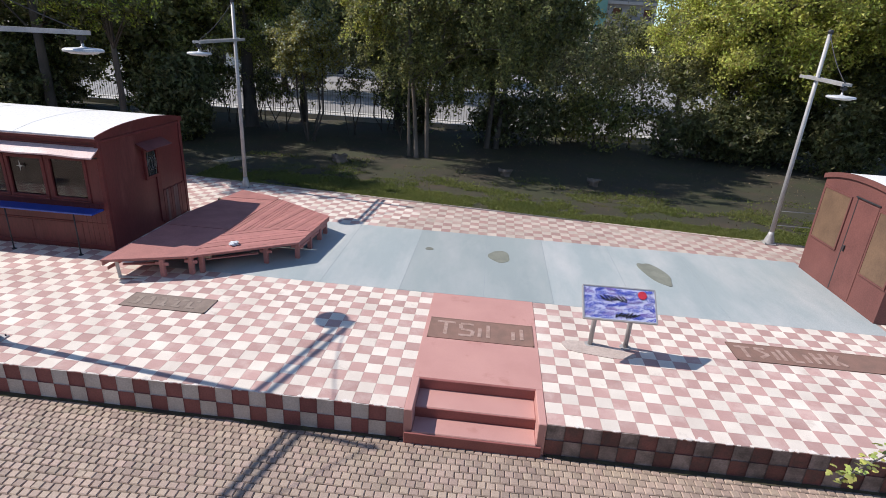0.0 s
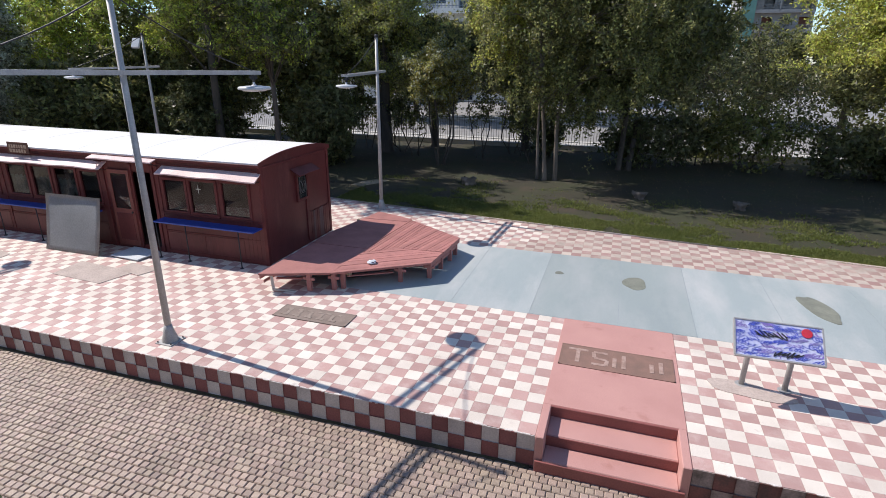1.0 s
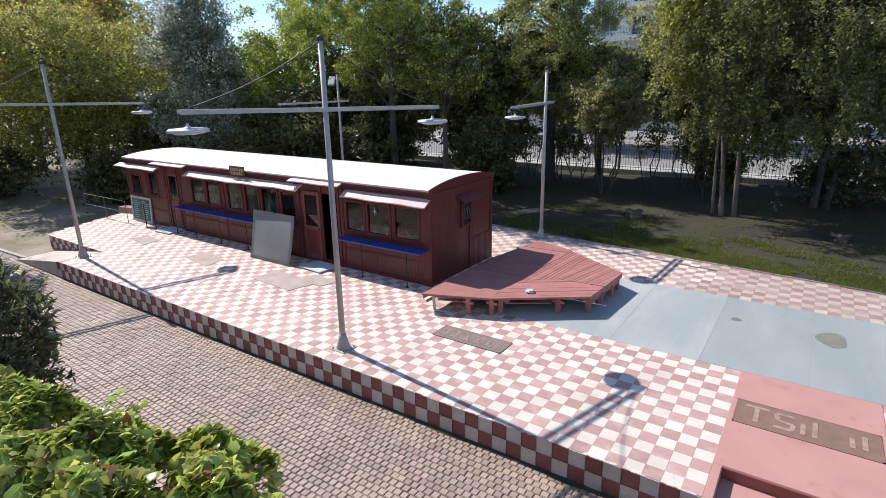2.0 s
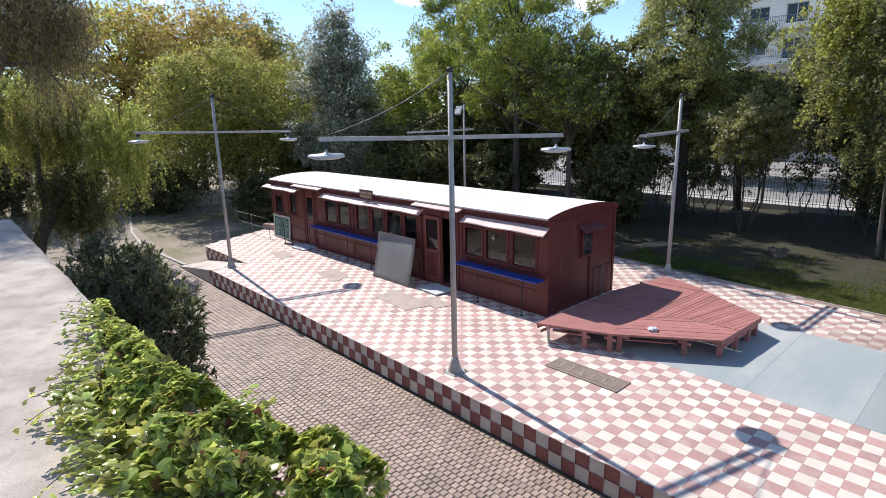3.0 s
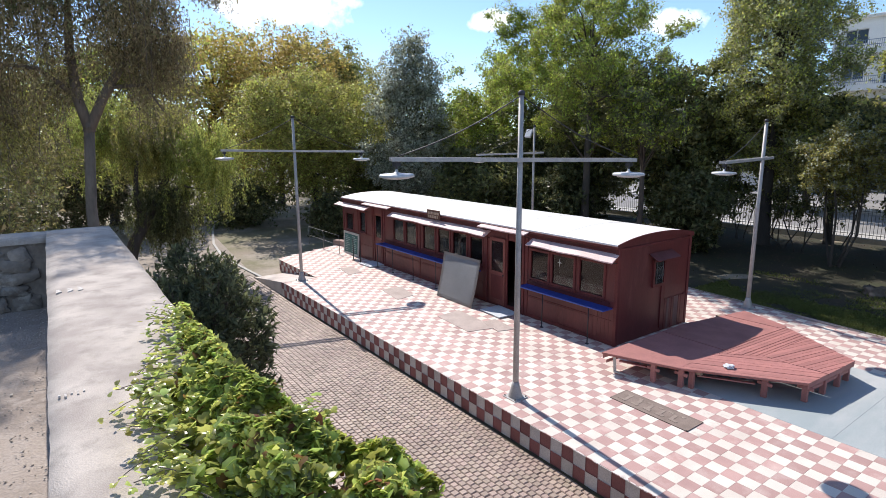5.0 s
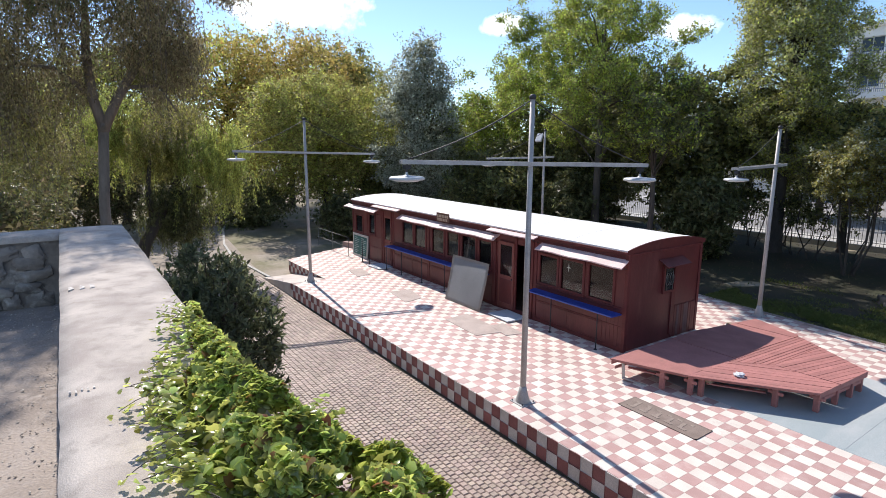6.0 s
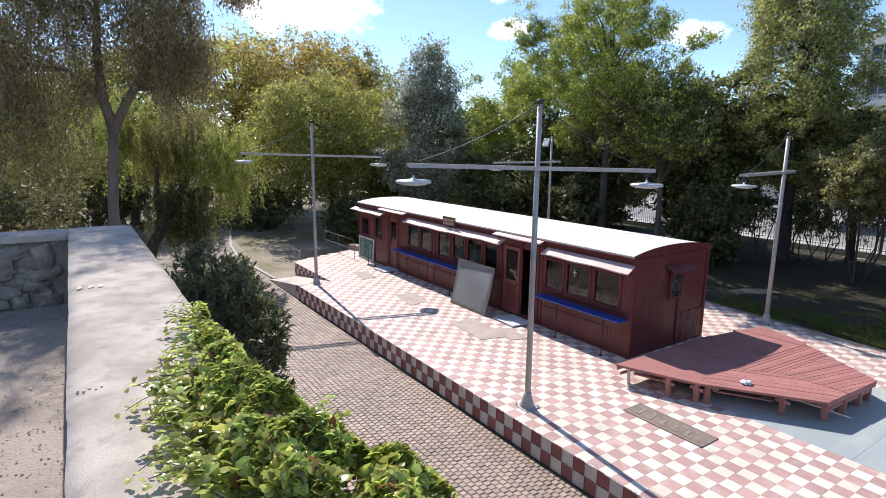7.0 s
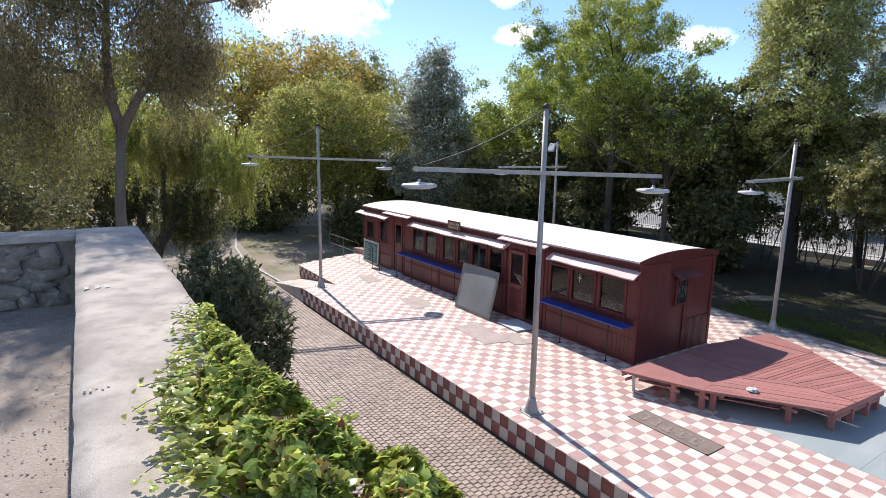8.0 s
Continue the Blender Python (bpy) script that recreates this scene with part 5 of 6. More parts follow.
many("pebbles", block_shape(0.008, 0.006, 0.004, 0.0015), peb, PEBBLE, tf, "scattered pebbles and dry litter", 0.2, 0.003, 3.0, 0.5, 3)

# ---- fence and street ----
fence = thing("street_fence", "grey iron bar fence on a whitewashed kerb", "fence", (0, 25.5, 0))
part("kerb", B(-60, 60, -0.15, 0.15, -0.2, 0.22, bevel=0.02), KERB, fence, "low whitewashed kerb wall")
part("rail", B(-60, 60, -0.012, 0.012, 0.36, 0.385), FENCE, fence)
part("rail", B(-60, 60, -0.012, 0.012, 1.50, 1.525), FENCE, fence)
xs = np.arange(-59, 59, 0.15)
near = [x for x in xs if -17 < x < 20]
far = [x for x in xs if not -17 < x < 20]
bar_me = bpy.data.meshes.new("bar")
b = B(-0.009, 0.009, -0.009, 0.009, 0.2, 1.68)
b.to_mesh(bar_me)
b.free()
bar_me.materials.append(FENCE)
for x in near:
    ob = new("bar", bar_me)
    ob.parent = fence
    ob.location.x = x
bm = bmesh.new()
for x in far:
    tube(bm, [(x, 0, 0.2), (x, 0, 1.72)], 0.014, 4)
part("bars", bm, FENCE, fence)["kind"] = "stuff"
for x in range(-57, 58, 3):
    part("post", B(x - 0.022, x + 0.022, -0.022, 0.022, 0.15, 1.74, bevel=0.006), FENCE, fence)
road = thing("road", "sunlit pale asphalt street behind the fence", "road", kind="structure")
part("carriageway", B(-300, 300, 28.2, 38, -0.4, -0.03), ASPHALT, road)
part("pavement", B(-300, 300, 25.7, 28.2, -0.4, 0.08, bevel=0.02), KERB, road, "pale street pavement with a kerb")
part("yard", B(-300, 300, 41, 90, -0.4, -0.02), ASPHALT, road)
part("pavement", B(-300, 300, 38, 41, -0.4, 0.08, bevel=0.02), KERB, road, "pale street pavement with a kerb")


# ---- trees and shrubs ----
def leaf_cards(rng, centres, size, droop=0.0, long=1.6, facing=None):
    """Small pointed leaves at the given places: vertices and triangles."""
    n = len(centres)
    d = rng.normal(0, 1, (n, 3))
    d[:, 2] -= droop
    d /= np.linalg.norm(d, axis=1)[:, None]
    r = rng.normal(0, 1, (n, 3))
    if facing is not None:
        r = r * 0.75 + facing
    s = np.cross(d, r)
    s /= np.linalg.norm(s, axis=1)[:, None] + 1e-9
    k = size * rng.uniform(0.6, 1.35, n)[:, None]
    base = centres - d * k * long * 0.5
    v = np.stack([base + s * k * 0.5, centres + d * k * long * 0.5, base - s * k * 0.5 + d * k * 0.35], 1).reshape(-1, 3)
    return v, np.arange(3 * n).reshape(-1, 3)


def plant_tree(name, label, at, height, radius, crown_from, mat, leaves, size, seed, trunk=0.18, clumps=70, clump=0.16, droop=0.0, taper=0.0, bark=None,
               fork=0.35, stems=1, lean=(0, 0), hang=0.0, long=1.6, second=None, group="", shift=(0, 0), limbs=40):
    """A tree: tapered trunk with limbs, and a crown of many small leaves in uneven clumps round the limbs' ends."""
    clumps, clump = int(clumps * 1.6), clump * 0.66
    leaves, size = int(leaves * 1.42), size * 1.05
    rng = np.random.default_rng(seed)
    tree = thing(name, label, "shrub" if "shrub" in name else "sapling" if name == "sapling" else "tree", at, group=group)
    mid, half = (height + crown_from) / 2, (height - crown_from) / 2
    cl = []
    while len(cl) < clumps:
        p = rng.uniform(-1, 1, 3)
        r = np.linalg.norm(p)
        if r > 1 or r < 0.35 and rng.random() < 0.6:
            continue
        wide = 1 - taper * max(0.0, (p[2] + 1) / 2) - 0.15 * max(0, -p[2])
        q = np.array([p[0] * radius * wide + lean[0] * (p[2] + 1) / 2, p[1] * radius * wide + lean[1] * (p[2] + 1) / 2, mid + p[2] * half])
        q[:2] += shift
        q[:2] *= 1 + 0.22 * math.sin(3 * math.atan2(p[1], p[0]) + seed) + 0.12 * math.sin(5 * math.atan2(p[1], p[0]) + 2 * seed)
        cl.append(q)
    cl = np.array(cl)
    bm = bmesh.new()
    for s in range(stems):
        a = 2 * math.pi * s / max(1, stems) + seed
        off = Vector((math.cos(a), math.sin(a), 0)) * (0.22 * (stems > 1))
        fz = crown_from + (height - crown_from) * fork
        f = Vector((lean[0] * 0.4, lean[1] * 0.4, fz)) + off * 3.2
        bend = 0.36 if stems > 1 else 0.10
        pts = [off, off * 1.6 + Vector((lean[0] * 0.1 + bend * math.sin(seed + 2.4 * s), lean[1] * 0.1 + bend * math.cos(seed * 2 + 1.7 * s), fz * (0.38 + 0.1 * (s % 3)))), f]
        rr = trunk * (0.62 if stems > 1 else 1)
        tube(bm, [pts[0] - Vector((0, 0, 0.1)), pts[0] + Vector((0, 0, 0.12)), pts[1], pts[2]], [rr * 1.45, rr * 1.1, rr * 0.85, rr * 0.6], 9)
        tube(bm, [f, f + Vector((0.1 * math.sin(seed), 0.1, (height - fz) * 0.45)), (lean[0], lean[1], height * 0.96)], [rr * 0.55, rr * 0.3, 0.012], 6)
        mine = [c for k, c in enumerate(cl) if k % max(1, stems) == s]
        for c in mine[:limbs]:
            c = Vector(c)
            t = min(0.95, max(0.35, c.z / height * 0.75))
            root = pts[1].lerp(f, t) if c.z < fz else f.lerp(Vector((lean[0], lean[1], height * 0.96)), min(0.8, 0.5 * (c.z - fz) / max(0.1, height - fz)))
            kink = root.lerp(c, 0.5) + Vector((0, 0, 0.12 * (c - root).length))
            tube(bm, [root, kink, c], [rr * 0.26, rr * 0.14, 0.008], 5, cap=False)
    part("trunk", bm, bark or BARK, tree)
    # every clump breaks up into tufts, and the leaves sit round those
    per = 9
    big = radius * clump * rng.uniform(0.7, 1.35, len(cl))
    tuft = np.repeat(cl, per, 0) + rng.normal(0, 1, (len(cl) * per, 3)) * np.repeat(big, per)[:, None] * np.array([1, 1, 0.82])
    which = rng.integers(0, len(tuft), leaves)
    near = 0.44 * radius * clump
    spread = rng.normal(0, 1, (leaves, 3)) * near * rng.uniform(0.7, 1.4, len(tuft))[which][:, None]
    spread[:, 2] *= 0.8
    if hang:
        strand = rng.exponential(hang, len(tuft))
        spread[:, :2] *= 0.55
        spread[:, 2] -= rng.random(leaves) * strand[which] * 1.6
    pos = tuft[which] + spread
    pos[:, 2] = np.maximum(pos[:, 2], 0.08)
    out = np.repeat(cl, per, 0)[which] - np.array([lean[0] * 0.5 + shift[0], lean[1] * 0.5 + shift[1], mid])
    out /= np.linalg.norm(out, axis=1)[:, None] + 1e-6
    facing = out * 0.7 + np.array([0, 0, 0.8])
    v, t = leaf_cards(rng, pos, size, droop, long, facing)
    if second:
        cut = int(leaves * second[1])
        from_arrays("crown", v[:cut * 3], t[:cut], second[0], tree)
        v, t = v[cut * 3:], t[cut:] - cut * 3
    from_arrays("crown", v, t, mat, tree)
    return tree


G = -0.03   # lawn level
L = -0.58   # lower ground


def hanging_tree(name, label, at, wood, crowns, seed, bark):
    """A tree with given trunk and limbs, whose fine leaves hang on thin strands in loose masses."""
    rng = np.random.default_rng(seed)
    tree = thing(name, label, "tree", at)
    org = np.array(at)
    for k, (pts, radii) in enumerate(wood):
        part("limb" if k else "trunk", tube(bmesh.new(), [tuple(np.array(p) - org) for p in pts], radii, 9), bark, tree)
    twigs = bmesh.new()
    for centre, radii, strands, fall, leaves, size, mat in crowns:
        tops = []
        while len(tops) < strands:
            p = rng.normal(0, 1, 3)
            p = p / np.linalg.norm(p) * rng.random() ** 0.45
            q = np.array(centre) + p * np.array(radii)
            if noise.noise(Vector(q) * (1.4 / max(radii[2], 0.8))) < -0.12 and rng.random() < 0.85:
                continue
            tops.append(q)
        tops = np.array(tops)
        length = np.minimum(rng.exponential(fall, strands) + 0.12, fall * 3)
        drift = rng.normal(0, 0.16, (strands, 2)) * length[:, None]
        for k in range(0, strands, 6):
            t, e = tops[k], tops[k] + np.array([*drift[k], -length[k]])
            tube(twigs, [tuple(t - org + np.array([-0.5 * drift[k][0], -0.5 * drift[k][1], 0.12])), tuple(t - org), tuple(e - org)], [0.006, 0.005, 0.003], 4, cap=False)
        which = rng.integers(0, strands, leaves)
        f = rng.random(leaves) ** 0.8
        pos = tops[which] + rng.normal(0, 1, (leaves, 3)) * 0.055 * max(1.0, radii[2] * 0.6)
        pos[:, :2] += drift[which] * f[:, None]
        pos[:, 2] -= length[which] * f
        v, t = leaf_cards(rng, pos - org, size, 1.6, 2.8)
        from_arrays("crown", v, t, mat, tree)
    part("twig", twigs, bark, tree)["kind"] = "stuff"
    return tree


hanging_tree("pepper_tree", "tall grey-green tree with drooping foliage and forked trunk", (-10.4, -5.95, L),
             [([(-10.4, -5.95, L - 0.1), (-10.42, -5.95, 2.0), (-10.4, -5.93, 3.9), (-10.4, -5.81, 5.3)], [0.15, 0.10, 0.085, 0.08]),
              ([(-10.4, -5.84, 5.15), (-10.4, -5.55, 5.75), (-10.4, -5.03, 6.62), (-10.2, -4.5, 7.6), (-9.9, -4.2, 8.6)], [0.085, 0.075, 0.062, 0.04, 0.012]),
              ([(-10.4, -5.80, 5.15), (-10.45, -5.92, 5.7), (-10.45, -5.95, 6.4), (-10.4, -5.88, 7.3), (-10.1, -6.1, 9.2)], [0.085, 0.08, 0.068, 0.05, 0.015]),
              ([(-10.45, -5.93, 5.75), (-10.5, -6.4, 6.15), (-10.6, -6.9, 6.2), (-10.8, -7.4, 5.9)], [0.05, 0.035, 0.025, 0.01]),
              ([(-10.4, -5.45, 5.9), (-10.2, -4.95, 5.95), (-10.1, -4.7, 5.5)], [0.04, 0.028, 0.01]),
              ([(-10.2, -4.6, 7.4), (-10.2, -4.0, 7.6), (-10.2, -3.4, 7.75)], [0.03, 0.02, 0.008])],
             [((-10.1, -5.9, 8.2), (2.2, 2.1, 2.1), 900, 0.5, 62000, 0.021, LEAF_GREY), ((-10.1, -5.9, 8.4), (2.1, 1.9, 1.8), 420, 0.3, 20000, 0.024, LEAF_DARK),
              ((-10.4, -4.75, 6.9), (0.9, 0.75, 1.0), 360, 0.55, 22000, 0.019, LEAF_GREY), ((-10.6, -6.9, 6.4), (1.1, 1.1, 1.2), 420, 0.5, 24000, 0.020, LEAF_GREY),
              ((-10.7, -6.9, 5.2), (1.0, 1.0, 0.9), 160, 0.4, 7000, 0.020, LEAF_OLIVE), ((-10.2, -3.55, 7.75), (0.45, 0.38, 0.18), 40, 0.12, 1300, 0.026, LEAF_GREY)], 21, BARK_PALE)
# Added tree, meant to stay out of view; it only shades the terrace end.
plant_tree("pepper_tree", "tall grey-green tree added beyond the view to shade the terrace", (-17.6, -9.2, L), 13.6, 2.6, 9.6, LEAF_GREY, 50000, 0.034, 23, 0.16, 110, 0.17,
           1.2, bark=BARK, hang=0.4, long=3.0, second=(LEAF_OLIVE, 0.3), shift=(0, 1.6), limbs=12)
hanging_tree("willow_tree", "leaning tree with bright yellow-green hanging leaves", (-25.0, -4.1, L),
             [([(-25, -4.1, L - 0.1), (-25, -4.12, 0.2), (-25, -3.9, 0.9), (-25, -3.3, 1.9), (-25, -2.5, 3.4), (-24.9, -1.6, 5.0)], [0.36, 0.28, 0.24, 0.2, 0.14, 0.03]),
              ([(-25, -3.5, 1.6), (-25.2, -3.6, 3.2), (-25.3, -3.2, 5.6)], [0.15, 0.1, 0.02]), ([(-25, -2.9, 2.7), (-24.6, -1.9, 3.2), (-24.4, -1.0, 3.0)], [0.09, 0.06, 0.02])],
             [((-24.4, -1.1, 4.7), (2.0, 1.55, 1.5), 420, 0.95, 38000, 0.034, LEAF_LIME), ((-26.0, -4.5, 5.6), (1.8, 1.8, 1.8), 360, 0.8, 24000, 0.036, LEAF_LIME), ((-25.4, -2.7, 5.4), (1.8, 2.0, 1.5), 520, 0.8, 36000, 0.038, LEAF_OLIVE),
              # the crown's shaded lower part, painted with darker leaves
              ((-25.2, -2.6, 2.3), (1.5, 1.5, 1.3), 420, 0.6, 30000, 0.040, LEAF_DARK)], 22, BARK)
for k, (x, y, h, r, mat, two) in enumerate(((-51, 6.0, 15.4, 6.2, LEAF_GOLD, LEAF_YELLOW), (-48, 10.5, 15.4, 6.4, LEAF_GOLD, LEAF_GOLD), (-52, 17, 15.2, 5.4, LEAF_OLIVE, LEAF_MID), (-60, 24, 16, 7, LEAF_OLIVE, LEAF_MID),
                                            (-44, -3, 12, 6, LEAF_MID, LEAF_YELLOW), (-50, -12, 13, 7, LEAF_MID, LEAF_OLIVE))):
    plant_tree("plane_tree", "tall tree with golden autumn leaves" if mat is LEAF_GOLD else "tall green tree in the distance", (x, y, L), h, r, 2.0, mat, 22000, 0.17, 40 + k, 0.3, 100, 0.16, second=(two, 0.4))
plant_tree("olive_green_tree", "broad round olive-green tree behind the dirt path", (-34.8, 8.0, L), 10.1, 4.9, 2.0, LEAF_OLIVE, 50000, 0.10, 31, 0.26, 190, 0.13, stems=2, second=(LEAF_YELLOW, 0.35))
plant_tree("silver_poplar", "upright poplar with silvery grey-green leaves", (-28.3, 12.0, L), 12.0, 3.6, 0.8, LEAF_SILVER, 42000, 0.09, 33, 0.2, 150, 0.14, taper=0.62, stems=2, second=(LEAF_DARK, 0.15))
plant_tree("jacaranda_tree", "tall feathery bright green tree with open crown", (-17.9, 15.9, G), 12.9, 5.0, 4.9, LEAF_BRIGHT, 62000, 0.055, 35, 0.22, 70, 0.10, taper=0.15, fork=0.2, second=(LEAF_MID, 0.4), long=2.2, shift=(0.4, -0.7))
plant_tree("jacaranda_tree", "smaller feathery bright green tree", (-27.5, 18.0, G), 11.4, 4.4, 2.5, LEAF_BRIGHT, 32000, 0.09, 36, 0.2, 80, 0.15, second=(LEAF_MID, 0.3), long=2.0)
# Extra tree, added so that its crown blocks the sun from the lawn.
plant_tree("jacaranda_tree", "feathery green tree added to shade the lawn", (-13.4, 14.0, G), 8.0, 2.1, 4.2, LEAF_DARK, 15000, 0.07, 34, 0.13, 50, 0.16, bark=BARK, second=(LEAF_BRIGHT, 0.35), long=2.0, shift=(0.6, -1.2))
plant_tree("poplar_tree", "tall poplar with flickering light green leaves", (-11.5, 21.3, G), 15.0, 3.6, 2.8, LEAF_POPLAR, 64000, 0.075, 37, 0.33, 170, 0.14, taper=0.45, second=(LEAF_YELLOW, 0.35))
plant_tree("broad_tree", "dark tall tree behind the poplar", (-15.3, 20.6, G), 8.8, 3.4, 1.4, LEAF_DARK, 20800, 0.144, 38, 0.22, 80, 0.17, second=(LEAF_MID, 0.5))
plant_tree("orange_tree", "small round-crowned tree on thin stems", (-7.5, 18.6, G), 5.5, 1.55, 2.6, LEAF_OLIVE, 20000, 0.065, 39, 0.07, 80, 0.17, stems=4, bark=BARK, second=(LEAF_SILVER, 0.25))
plant_tree("broad_tree", "multi-stemmed tree with pale trunks on the lawn", (-2.05, 16.8, G), 10.6, 3.7, 2.3, LEAF_MID, 60000, 0.07, 41, 0.15, 150, 0.14, stems=2, bark=BARK_PALE, second=(LEAF_DARK, 0.45), hang=0.25, shift=(0.7, 0.3))
plant_tree("broad_tree", "large dark leafy tree beside the lawn", (0.9, 20.2, G), 11, 3.5, 2.9, LEAF_DARK, 38400, 0.120, 44, 0.2, 130, 0.14, stems=2, second=(LEAF_MID, 0.3))
# Added crown: yellow leaves paint sunlight on the multi-stemmed tree's left side.
plant_tree("yellow_green_tree", "sunlit left side of the multi-stemmed tree, in yellow-green leaves", (-2.6, 16.9, G), 9.6, 1.15, 4.6, LEAF_YELLOW, 9000, 0.07, 43, 0.06, 60, 0.2, hang=0.25, bark=BARK_PALE, second=(LEAF_OLIVE, 0.4), shift=(-1.7, -0.6))
plant_tree("yellow_green_tree", "tree with thick yellow-green clusters of leaves", (13.8, 22.4, G), 12.0, 5.7, 3.2, LEAF_YELLOW, 92000, 0.09, 45, 0.2, 90, 0.145, fork=0.3, bark=BARK, stems=4, second=(LEAF_OLIVE, 0.35))
plant_tree("broad_tree", "small grey-green tree across the street", (10.6, 43.5, G), 7.8, 2.5, 0.8, LEAF_DARK, 11200, 0.132, 53, 0.12, 60, 0.17, second=(LEAF_MID, 0.4))
plant_tree("broad_tree", "dark tree under the yellow-green one", (13.4, 24.0, G), 6.6, 3.2, 2.6, LEAF_DARK, 14400, 0.120, 55, 0.14, 80, 0.16, stems=3, second=(LEAF_MID, 0.2))
plant_tree("broad_tree", "broad dark tree across the street", (0.5, 43.5, G), 12.5, 5.6, 1.8, LEAF_DARK, 20800, 0.168, 56, 0.25, 120, 0.15, second=(LEAF_MID, 0.35))
plant_tree("broad_tree", "broad dark tree across the street", (-9.0, 44.0, G), 11.5, 5.4, 1.8, LEAF_DARK, 20800, 0.168, 57, 0.25, 120, 0.15, second=(LEAF_MID, 0.35))
plant_tree("broad_tree", "dark leafy tree between street and second carriage", (19.2, 22.5, G), 8.6, 3.2, 1.8, LEAF_MID, 19200, 0.132, 58, 0.2, 90, 0.15, second=(LEAF_DARK, 0.5))
for k, (x, y, h, r) in enumerate(((4.4, 22.8, 5.4, 2.0), (8.0, 23.0, 4.8, 2.0), (6.2, 24.2, 6.4, 1.6))):
    plant_tree("broad_tree", "small airy dark tree by the street fence", (x, y, G), h, r, 1.3, LEAF_DARK, 1600, 0.10, 120 + k, 0.05, 60, 0.26, stems=2)
plant_tree("broad_tree", "olive-green round tree by the street fence", (-9.6, 23.8, G), 6.6, 3.0, 3.6, LEAF_OLIVE, 20800, 0.132, 54, 0.18, 70, 0.17, second=(LEAF_DARK, 0.4))
plant_tree("broad_tree", "dark leafy tree behind the second carriage", (20.5, 16.0, G), 9.5, 4.0, 1.6, LEAF_DARK, 28800, 0.132, 46, 0.22, 110, 0.15, second=(LEAF_MID, 0.35))
plant_tree("broad_tree", "dark leafy tree by the street fence", (-4.4, 24.2, G), 7.0, 2.4, 3.2, LEAF_MID, 19200, 0.132, 47, 0.24, 80, 0.16, second=(LEAF_DARK, 0.5))
plant_tree("broad_tree", "dark leafy tree behind the carriage", (-20.8, 20.0, G), 9.2, 4.2, 2.4, LEAF_DARK, 28800, 0.132, 48, 0.22, 110, 0.15, second=(LEAF_MID, 0.35))
plant_tree("broad_tree", "dark leafy tree beyond the terrace end", (-24.5, 15.0, G), 4.8, 3.4, 0.5, LEAF_DARK, 24000, 0.132, 49, 0.2, 90, 0.17, second=(LEAF_MID, 0.3))
plant_tree("broad_tree", "dark leafy tree beyond the dirt path", (-34.0, 15.0, L), 6.5, 4.0, 0.6, LEAF_DARK, 19200, 0.168, 50, 0.2, 90, 0.17)
SHRUBS = [(-17.0, 23.4, 3.4, 1.7), (-12.6, 16.8, 3.6, 1.4), (0.8, 22.4, 1.7, 1.0), (3.4, 22.2, 2.6, 1.3), (6.4, 21.8, 3.1, 1.7), (12.0, 21.2, 2.6, 1.7), (14.6, 21.8, 3.4, 2.0), (1.9, 21.0, 2.8, 1.4), (5.0, 23.6, 3.0, 1.3), (9.4, 21.6, 2.4, 1.4), (-29.5, 7.5, 2.2, 1.5),
          (-38, 4.5, 3.0, 2.6), (-33, 12, 3.4, 2.4), (17.5, 20, 4, 2.4), (-23.4, 23.4, 4.0, 1.8), (-26.6, 22.0, 4.2, 1.7), (-30, 23.5, 4.4, 2.2), (-3.0, 22.6, 2.4, 1.1), (-19.6, 16.0, 3.2, 1.6)]
for k, (x, y, h, r) in enumerate(SHRUBS):
    plant_tree("shrub", "dense dark green shrub", (x, y, G if x > -26 else L), h, r, 0.25, LEAF_DARK if k % 4 else LEAF_MID, 1300 if 0 < x < 10 or -12 < x < -2 else 7000, 0.13, 60 + k, 0.05, 46, 0.3, stems=3, group="shrubs by the fence")
for k in range(14):
    x = -13.6 + 0.93 * k + 0.3 * math.sin(5.1 * k)
    if abs(x + 2.0) > 1.0 and abs(x + 7.5) > 0.9:
        plant_tree("sapling", "thin-stemmed dark sapling before the street fence", (x, 20.6 + 2.6 * math.sin(2.3 * k) ** 2, G), 4.2 + 1.4 * math.sin(1.7 * k), 0.85, 1.1, LEAF_DARK, 1100, 0.085, 140 + k, 0.045, 26, 0.34, stems=3,
                   bark=BARK, second=(LEAF_MID, 0.4), group="saplings by the fence", limbs=8)
for k, (x, y, h, r, mat) in enumerate(((-21, -11, 7.5, 3.6, LEAF_DARK), (-27, -10, 9.0, 4.2, LEAF_OLIVE), (-19, -16, 9.0, 4.5, LEAF_MID), (-31, -15, 10, 5, LEAF_OLIVE), (-16.5, -9.8, 5.2, 2.8, LEAF_DARK), (-36, -5, 5.5, 3.0, LEAF_DARK), (-13.5, -14, 6.5, 3.6, LEAF_DARK))):
    plant_tree("undergrowth_tree", "bushy green tree beyond the parapet", (x, y, L), h, r, 0.6, mat, 25000, 0.085, 80 + k, 0.10, 90, 0.16, stems=3, second=(LEAF_GREY, 0.4))


